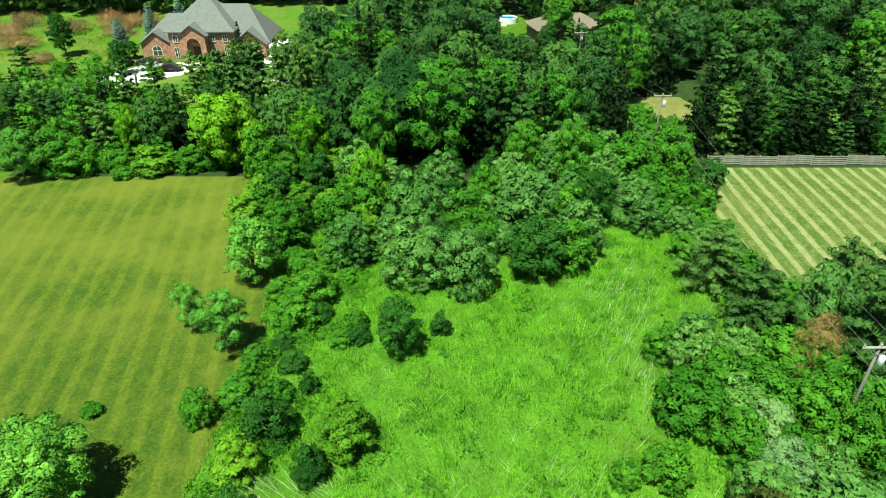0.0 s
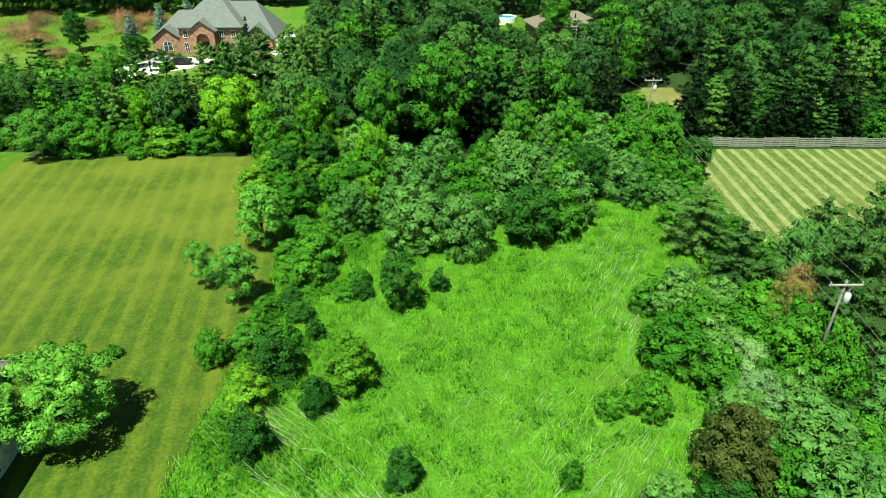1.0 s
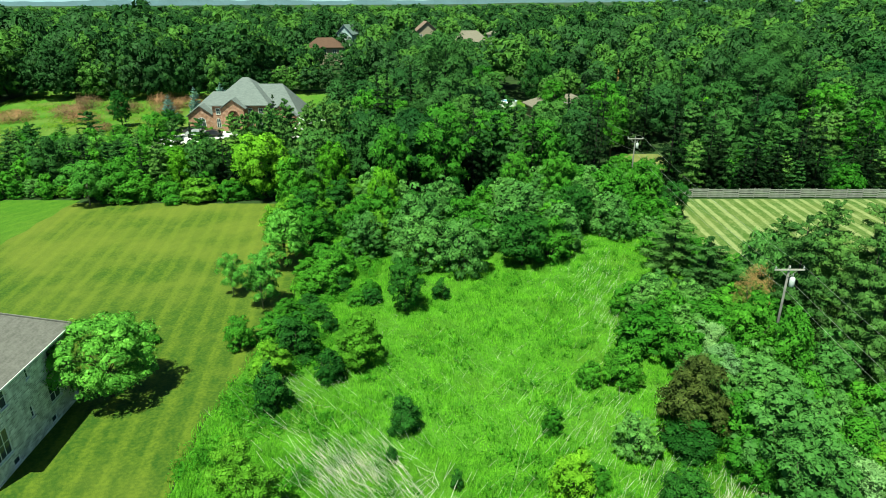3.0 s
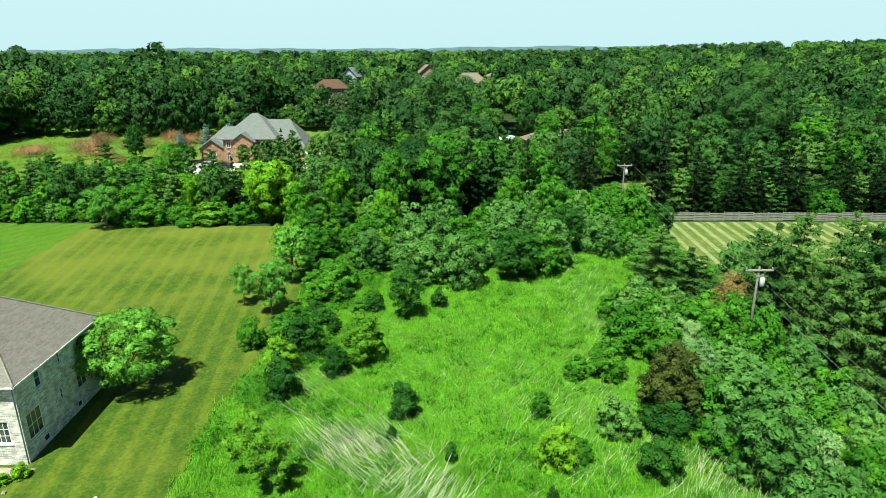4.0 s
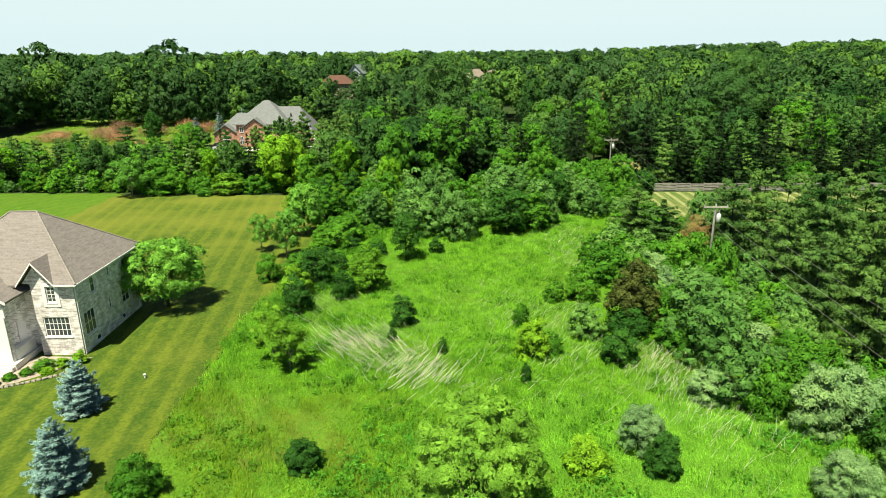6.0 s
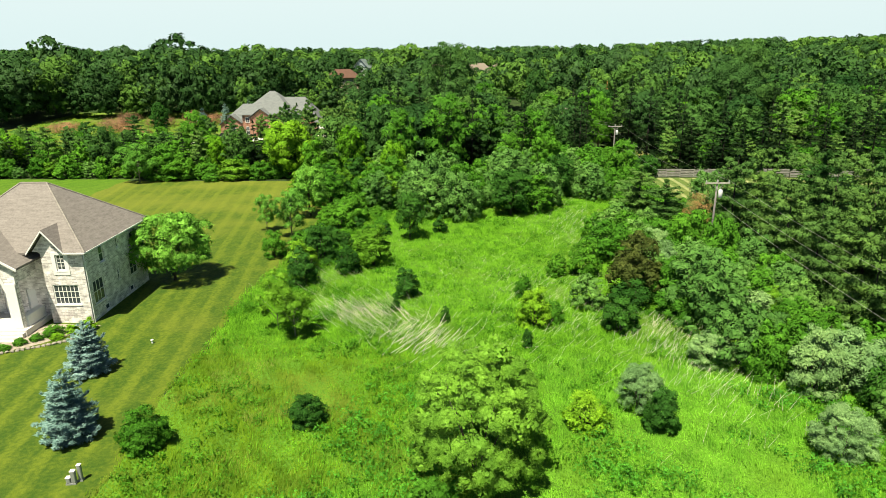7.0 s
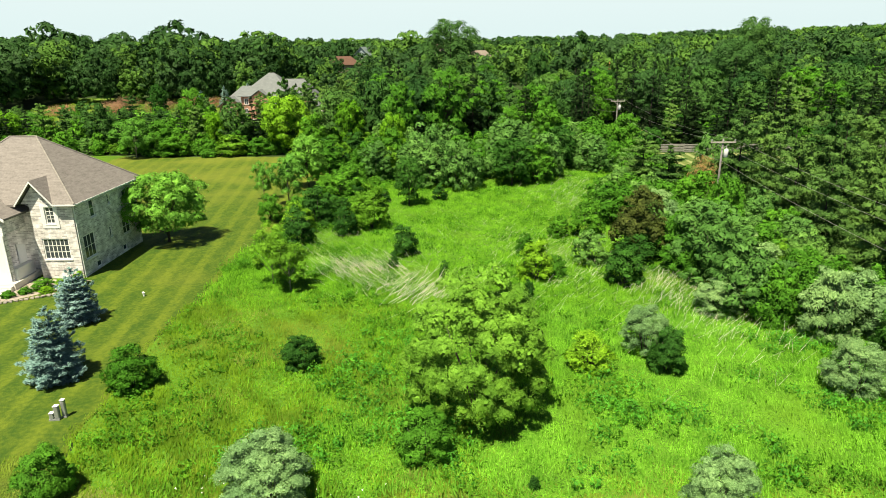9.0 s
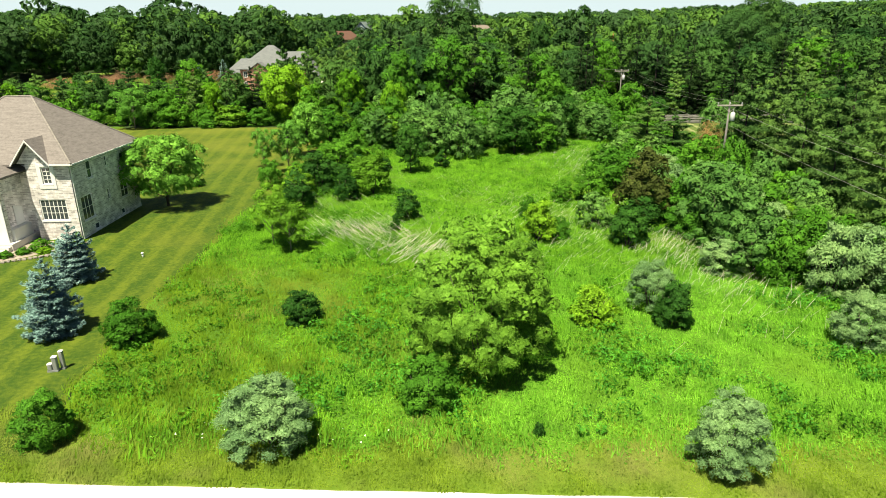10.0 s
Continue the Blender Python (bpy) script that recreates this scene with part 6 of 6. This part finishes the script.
sheet("yard", lambda y: -128.0, lambda y: -20.0, 100, 180, 0.035, TURF_ROUGH, "rough green yard round the brick house", "lawn", 3.0, 30)
sheet("clearing_lawn", line((97, 32.5), (102, 31.0), (107, 33.0)), line((97, 40.5), (103, 42.5), (107, 41.0)), 97, 107, 0.03, TURF_DRY, "small dry lawn in a woodland clearing", "lawn")


def car(label, paint, at, long=4.6, wide=1.8, tall=1.45):
    ob = thing("car", label, "car", "cars on the drive", at)
    bm = bmesh.new()
    profile = [(-0.5, 0.25), (-0.5, 0.55), (-0.46, 0.62), (-0.30, 0.66), (-0.18, 0.97), (0.02, 1.0), (0.18, 0.98), (0.34, 0.68), (0.47, 0.62), (0.5, 0.5), (0.5, 0.25)]
    rings = []
    for side, tuck in ((-1, 0.0), (1, 0.0)):
        rings.append([bm.verts.new((x * long, side * wide / 2 * (0.82 if z > 0.75 else 1.0), z * tall)) for x, z in profile])
    bm.faces.new(rings[0])
    bm.faces.new(rings[1][::-1])
    for i in range(len(profile)):
        j = (i + 1) % len(profile)
        bm.faces.new((rings[0][i], rings[0][j], rings[1][j], rings[1][i]))
    bmesh.ops.recalc_face_normals(bm, faces=bm.faces[:])
    body = part("body", bm, paint, ob)
    for x0, x1 in ((-0.24, -0.165), (0.19, 0.29)):
        part("window", boxed(min(x0, x1) * long, max(x0, x1) * long, -wide * 0.38, wide * 0.38, 0.72 * tall, 0.93 * tall), GLASS, ob)
    for x in (-0.31, 0.31):
        for y in (-0.5, 0.5):
            tyre = bmesh.new()
            bmesh.ops.create_cone(tyre, cap_ends=True, segments=14, radius1=0.33, radius2=0.33, depth=0.2)
            tyre.transform(pose(x * long, y * (wide - 0.16), 0.33, 90))
            part("wheel", tyre, RUBBER, ob)
    return ob


for label, paint, x, y, turn in (("black car parked on the concrete drive", CAR_BLACK, -62.0, 122.5, 60), ("silver car parked on the concrete drive", CAR_SILVER, -55.6, 121.0, 8), ("black car parked on the concrete drive", CAR_BLACK, -52.0, 120.4, 10), ("black car parked on the concrete drive", CAR_BLACK, -57.3, 123.8, 15), ("black car parked beside the garage", CAR_BLACK, -41.5, 123.0, 5)):
    car(label, paint, pose(x, y, height_at(x, y) + 0.05, 0, 0, turn))


def camper(at):
    ob = thing("camper_van", "white camper van parked on the side drive", "van", at=at)
    body = bmesh.new()
    box(body, -3.2, 3.2, -1.15, 1.15, 0.45, 2.9, bevel=0.12)
    part("body", body, WHITE, ob)
    part("window", boxed(-2.4, -1.0, -1.19, -1.155, 1.6, 2.3), GLASS, ob)
    part("window", boxed(0.4, 1.8, -1.19, -1.155, 1.6, 2.3), GLASS, ob)
    part("roof_unit", boxed(-0.5, 0.5, -0.4, 0.4, 2.91, 3.15, bevel=0.05), METAL, ob)
    for x in (-2.1, 2.1):
        for y in (-0.95, 0.95):
            tyre = bmesh.new()
            bmesh.ops.create_cone(tyre, cap_ends=True, segments=14, radius1=0.4, radius2=0.4, depth=0.24)
            tyre.transform(pose(x, y, 0.4, 90))
            part("wheel", tyre, RUBBER, ob)


plant("spruce_tree", -38.2, 121.5, 9.0, 2.3)
for x, y, h in ((-33.5, 116.0, 7.0), (-29.5, 119.0, 8.0), (-36.5, 117.0, 6.5)):
    plant("wood_pine", x, y, h, 2.4, "pines before the brick house")
for x, y in ((32.0, 94.5), (36.0, 94.0), (40.0, 95.0), (44.0, 96.5), (31.0, 98.5)):
    plant("wood_shrub", x, y, 2.0, 1.8)
camper(pose(-32.5, 131, height_at(-32, 131) + 0.05, 0, 0, 70))
camper(pose(-29.5, 134, height_at(-29, 134) + 0.05, 0, 0, 82))
car("white pickup parked on the side drive", WHITE, pose(-33.0, 124.0, height_at(-33, 124) + 0.05, 0, 0, 75), 5.2, 1.9, 1.8)
car("silver car parked on the side drive", CAR_SILVER, pose(-30.0, 117.0, height_at(-30, 117) + 0.05, 0, 0, 85))

KINDS["brush_pile"] = ("dome", 1.7, 3.0, "brush", 2200, 0.38, 9.0, "brush_pile", "brush", "heap of dry brown cut branches in the yard")
for x, y, h, r in ((-108, 139, 2.0, 7.0), (-98, 146, 2.2, 6.5), (-90, 138, 1.7, 6.0), (-86, 150, 2.2, 6.0), (-78, 156, 2.8, 5.5), (-73, 148, 1.8, 5.0), (-72, 158, 2.2, 5.5), (-80, 126, 1.6, 4.0), (-98, 156, 2.6, 5.0), (-66, 154, 2.0, 3.2)):
    plant("brush_pile", x, y, h * 1.5, r * 0.85, "brush piles in the yard")
for x, y, h, r in ((-68.5, 138, 6.5, 2.0), (-65.5, 147, 7.0, 2.0), (-60.5, 152, 7.5, 2.2)):
    plant("blue_spruce", x, y, h, r, "blue spruces by the brick house")
for x, y, h, r in ((-77.0, 131, 8.5, 2.6), (-63.0, 128.5, 3.6, 2.0), (-60.0, 118.0, 6.5, 1.8)):
    plant("dark_tree", x, y, h, r)
for x, y, h, r in ((-57.5, 126, 1.4, 0.9), (-55.6, 126, 1.1, 0.8), (-54.2, 126, 1.0, 0.7), (-46.5, 126.2, 1.2, 0.8), (-44.5, 126.4, 1.2, 0.8), (-53.5, 117.5, 1.7, 1.7)):
    plant("lime_shrub", x, y, h, r, "shrubs before the brick house")
plant("green_shrub", -27.0, 149.0, 5.0, 2.4)
plant("green_shrub", -23.5, 140.0, 3.5, 2.2)
for x, y in ((-47.5, 103.0), (-42.0, 106.0), (-38.5, 101.5), (-36.5, 104.5), (-33.0, 101.0), (-30.5, 104.0), (-27.5, 106.0), (-25.0, 103.0), (-35.0, 107.5), (-56.0, 100.5), (-52.0, 102.0)):
    plant("wood_pine", x, y, 7.6 + 0.06 * (x + 50) + (x * 7 % 1.6), 2.7, "pines before the brick house")
for x, y in ((-70.0, 103.0), (-78.0, 101.5), (-84.0, 104.0), (-65.0, 104.5)):
    plant("spruce_tree", x, y, 4.6 + (x * 5 % 2), 2.0)
for i in range(22):
    x, y = -60.0 - 2.3 * i + fill_rng.uniform(-0.8, 0.8), 101.5 + fill_rng.uniform(0, 9)
    plant(("wood_pine", "wood_shrub", "spruce_tree", "fresh_tree")[i % 4], x, y, fill_rng.uniform(4.4, 7.0), fill_rng.uniform(1.8, 2.5), "trees between the hedgerow and the yard")
for x, y in ((-66.0, 100.5), (-74.0, 100.0), (-90.0, 101.0), (-100.0, 103.0), (-61.0, 101.0)):
    plant("young_tree", x, y, 5.6, 2.6)


# ---- far houses among the trees ----
def far_house(label, at, wide, deep, tall, rise, walls, roof, gable=True):
    ob = thing("house", label, "house", "houses in the far woods", at)
    part("wall", gable_front(bmesh.new(), -wide / 2, wide / 2, 0, deep, -3, tall, tall + rise) if gable else boxed(-wide / 2, wide / 2, 0, deep, -3, tall), walls, ob)
    if gable:
        part("roof", gable_roof(bmesh.new(), -wide / 2 - 0.6, wide / 2 + 0.6, -0.6, deep + 0.6, tall - 0.3, tall + rise + 0.25), roof, ob)
    else:
        part("roof", hip_roof(bmesh.new(), -wide / 2 - 0.7, wide / 2 + 0.7, -0.7, deep + 0.7, tall, tall + rise, -wide * 0.22, wide * 0.22), roof, ob)
    for i in range(3):
        x = (i - 1) * wide * 0.28
        window(ob, pose(0, -0.06, 0), x - 0.7, x + 0.7, tall - 2.6, tall - 0.9, 2, 2, inset=-0.02, sill=False)
    return ob


BLUE_WALL = plain_material("pale_blue_siding", (0.34, 0.42, 0.44), 0.7, 0.08)
TAN_WALL = plain_material("tan_siding", (0.34, 0.28, 0.21), 0.8, 0.1)
TAN_SHINGLE = shingle_material("tan_shingle", (0.18, 0.155, 0.125))
BLUE_SHINGLE = shingle_material("blue_grey_shingle", (0.13, 0.17, 0.165))
PINK_SHINGLE = shingle_material("rose_brown_shingle", (0.20, 0.135, 0.11))
blue_house = far_house("pale blue house with a white columned balcony among the woods", pose(-45.5, 262, 9.6, 0, 0, -20), 7.0, 12.0, 6.6, 3.4, BLUE_WALL, BLUE_SHINGLE)
for i in range(4):
    part("balcony_column", boxed(-3.3 + 2.14 * i, -3.12 + 2.14 * i, -1.9, -1.72, 0.0, 6.3, bevel=0.02), WHITE, blue_house)
part("balcony", boxed(-3.5, 3.5, -2.0, -0.02, 3.2, 3.45), WHITE, blue_house, "white timber balcony")
part("balcony_rail", boxed(-3.5, 3.5, -2.0, -1.93, 3.46, 4.3), WHITE, blue_house)
far_house("house with a low red-brown hipped roof among the woods", pose(-48.4, 232, 8.0, 0, 0, 5), 13.5, 9.0, 4.8, 3.3, TAN_WALL, RED_SHINGLE, False)
far_house("house with a wide grey-tan roof among the woods", pose(7.3, 243, 7.9, 0, 0, 8), 14.0, 12.0, 5.8, 4.2, TAN_WALL, TAN_SHINGLE, False)
far_house("white-walled house among the woods", pose(16.2, 246, 10.6), 4.5, 8.0, 6.0, 1.0, WHITE, TAN_SHINGLE, False)
far_house("brick house with a rose-brown roof in the woods", pose(-11.2, 270, 9.4, 0, 0, 10), 10.0, 10.0, 7.0, 4.0, TAN_WALL, PINK_SHINGLE)
far_house("tan bungalow under tall trees", pose(28.0, 142, 1.8, 0, 0, 12), 15.0, 8.0, 3.2, 2.4, TAN_WALL, TAN_SHINGLE, False)


# ---- pool in the woods ----
POOL_WATER, pool_tree, pool_shader = node_material("pool_water", 0.08, 0.5)
pool_tree.links.new(ramp(pool_tree, place_noise(pool_tree, 1.5), ((0.3, (0.03, 0.22, 0.50)), (0.7, (0.06, 0.32, 0.62)))), pool_shader.inputs["Base Color"])
pool = thing("swimming_pool", "round above-ground pool with blue water and white wall", "pool", at=pose(15.8, 160.0, height_at(15.8, 160.0)))
mesh_object("water", *tube([(0, 0, 0.0), (0, 0, 1.05)], [2.15, 2.15], 28), POOL_WATER, pool)
bm = bmesh.new()
rings = [[bm.verts.new((w * math.cos(6.2832 * i / 28), w * math.sin(6.2832 * i / 28), z)) for i in range(28)] for w, z in ((2.3, -0.2), (2.3, 1.2), (2.2, 1.25), (2.16, 1.2), (2.16, -0.2))]
for low, high in zip(rings, rings[1:]):
    for i in range(28):
        j = (i + 1) % 28
        bm.faces.new((low[i], low[j], high[j], high[i]))
part("rim", bm, WHITE, pool)
part("deck", boxed(-2.9, -0.6, -3.9, -2.32, -0.2, 1.1, bevel=0.03), WHITE, pool, "white pool deck")
sheet("pool_lawn", line((147, 12.0), (156, 10.5), (166, 11.5)), line((147, 20.0), (156, 21.5), (166, 20.0)), 147, 166, 0.04, TURF_FRESH, "mown green lawn round the pool", "lawn")


# ---- fence ----
fence = thing("fence", "weathered grey timber board fence along the striped lawn", "fence", at=pose(36.2, 80.2, height_at(50, 80.2)))
post_mesh = boxed(-0.06, 0.06, -0.06, 0.06, -0.2, 1.5, bevel=0.01)
first_post = part("post", post_mesh, WEATHERED, fence)
first_board = part("board", boxed(0.062, 2.34, -0.02, 0.02, -0.09, 0.09), WEATHERED, fence)
rng = np.random.default_rng(9)
for i in range(19):
    sag = 0.06 * math.sin(i * 1.7)
    if i:
        post = new("post", first_post.data)
        post.parent, post.location = fence, (i * 2.4, 0, sag)
    for k in range(5):
        if i == 0 and k == 0:
            first_board.location = (0, -0.08, 0.2)
            continue
        board = new("board", first_board.data)
        board.parent = fence
        board.location = (i * 2.4, -0.08, 0.2 + 0.28 * k + sag + float(rng.uniform(-0.02, 0.02)))
        board.rotation_euler = (0, float(rng.uniform(-0.008, 0.008)), 0)


# ---- power line ----
def pole(x, y, tall, turn=0):
    z = height_at(x, y)
    ob = thing("utility_pole", "weathered timber utility pole with crossarm and transformer", "utility pole", "poles of the power line", pose(x, y, z, 0, 0, turn))
    mesh_object("post", *tube([(0, 0, -0.4), (0, 0, tall * 0.5), (0, 0, tall + 0.3)], [0.13, 0.11, 0.085], 10), POLE_WOOD, ob, smooth_faces=True)
    part("crossarm", boxed(-1.25, 1.25, -0.16, -0.05, tall - 0.12, tall + 0.02, bevel=0.01), plain_pale, ob, "pale timber crossarm")
    for ix in (-1.15, 0.0, 1.15):
        mesh_object("insulator", *tube([(ix, -0.1, tall + 0.02), (ix, -0.1, tall + 0.12), (ix, -0.1, tall + 0.24)], [0.05, 0.075, 0.03], 8), METAL, ob, smooth_faces=True)
    can = mesh_object("transformer", *tube([(0.36, -0.16, tall - 1.55), (0.36, -0.16, tall - 1.5), (0.36, -0.16, tall - 0.8), (0.36, -0.16, tall - 0.68)], [0.17, 0.22, 0.22, 0.1], 12), PALE_METAL, ob, "pale grey transformer can", True)
    mesh_object("bushing", *tube([(0.36, -0.16, tall - 0.68), (0.36, -0.16, tall - 0.4)], [0.05, 0.03], 6), METAL, can)
    for s in (-0.7, 0.7):
        mesh_object("brace", *tube([(0, -0.12, tall - 0.7), (s, -0.12, tall - 0.1)], [0.02, 0.02], 4), WEATHERED, ob)
    return x, y, z + tall


plain_pale = plain_material("bleached_timber", (0.36, 0.34, 0.30), 0.9, 0.2, 2.0)
ends = [pole(28.4, -22.0, 8.8, 1), pole(29.0, 32.3, 8.9, 1), pole(29.8, 84.0, 8.6, 2), pole(25.0, 118.0, 7.8, 2)]
for (x0, y0, z0), (x1, y1, z1) in zip(ends, ends[1:]):
    for side, drop, thick in ((-1.15, 0.24, 0.007), (1.15, 0.24, 0.007), (0.0, -1.9, 0.009)):
        path = []
        for i in range(15):
            f = i / 14
            path.append((x0 + (x1 - x0) * f + side, y0 + (y1 - y0) * f - 0.1, z0 + (z1 - z0) * f + drop - 3.2 * f * (1 - f)))
        tagged(mesh_object("power_line", *tube(path, [thick] * 15, 5), CABLE, smooth_faces=True), "thin grey overhead power line between the poles", "cable", "power lines")


# ---- things on the lawn ----
def pedestal(x, y, wide, tall, turn):
    ob = thing("utility_box", "pale grey-green metal utility pedestal on the grass", "utility box", "utility boxes by the road", pose(x, y, height_at(x, y), 0, 0, turn))
    part("base", boxed(-wide / 2 - 0.02, wide / 2 + 0.02, -wide / 2 - 0.02, wide / 2 + 0.02, -0.05, 0.12), METAL, ob)
    part("cover", boxed(-wide / 2, wide / 2, -wide / 2, wide / 2, 0.121, tall, bevel=0.03), METAL, ob)
    part("cap", boxed(-wide / 2 - 0.015, wide / 2 + 0.015, -wide / 2 - 0.015, wide / 2 + 0.015, tall + 0.002, tall + 0.05, bevel=0.015), WHITE, ob)


pedestal(-17.3, -5.0, 0.20, 1.0, 8)
pedestal(-17.52, -5.25, 0.23, 0.8, 8)
pedestal(-17.78, -5.3, 0.22, 0.42, 8)
vent = thing("vent_pipe", "short white pipe with a cap standing in the lawn", "pipe", at=pose(-21.55, 11.7, height_at(-21.55, 11.7)))
mesh_object("pipe", *tube([(0, 0, -0.1), (0, 0, 0.3)], [0.07, 0.07], 10), WHITE, vent, smooth_faces=True)
mesh_object("cap", *tube([(0, 0, 0.3), (0, 0, 0.34), (0, 0, 0.4)], [0.12, 0.12, 0.04], 10), WHITE, vent, smooth_faces=True)

# planting bed before the house
MULCH = plain_material("stone_mulch", (0.30, 0.26, 0.21), 0.95, 0.4, 2.5, relief=0.03)
sheet("planting_bed", line((8.0, -38.0), (10.0, -34.5), (12.0, -33.0), (14.8, -32.0)), line((8.0, -36.5), (10.0, -32.0), (12.0, -29.4), (14.8, -27.6)), 8.0, 14.8, 0.045, MULCH, "stone-edged planting bed before the house", "flower bed", 0.5, 10)
bed_rng = np.random.default_rng(12)
for kind, x, y, h, r in (("yellow_shrub", -28.0, 13.9, 1.1, 0.7), ("yellow_shrub", -28.9, 13.2, 0.8, 0.7), ("green_shrub", -30.2, 12.8, 0.9, 0.9), ("yellow_shrub", -29.6, 12.2, 0.5, 0.6), ("low_shrub", -31.0, 11.8, 0.6, 0.6), ("low_shrub", -31.8, 11.0, 0.6, 0.6), ("low_shrub", -32.5, 10.0, 0.5, 0.6), ("low_shrub", -33.4, 9.4, 0.5, 0.6), ("green_shrub", -34.5, 9.0, 0.7, 0.7), ("brown_shrub", -36.0, 8.8, 0.7, 0.7)):
    plant(kind, x, y, h, r, "plants in the bed before the house")
for i in range(26):
    f = i / 25
    x, y = -28.0 - 7.5 * f, 12.2 - 4.4 * f ** 0.8
    stone = bmesh.new()
    bmesh.ops.create_icosphere(stone, subdivisions=1, radius=0.2)
    for v in stone.verts:
        v.co *= float(bed_rng.uniform(0.7, 1.2))
        v.co.z *= 0.6
    rock = part("edging_stone", stone, GREY_BARK, None)
    rock.location = (x, y, height_at(x, y) + 0.1)
    tagged(rock, "pale rounded stone edging the planting bed", "stone", "stones round the bed")
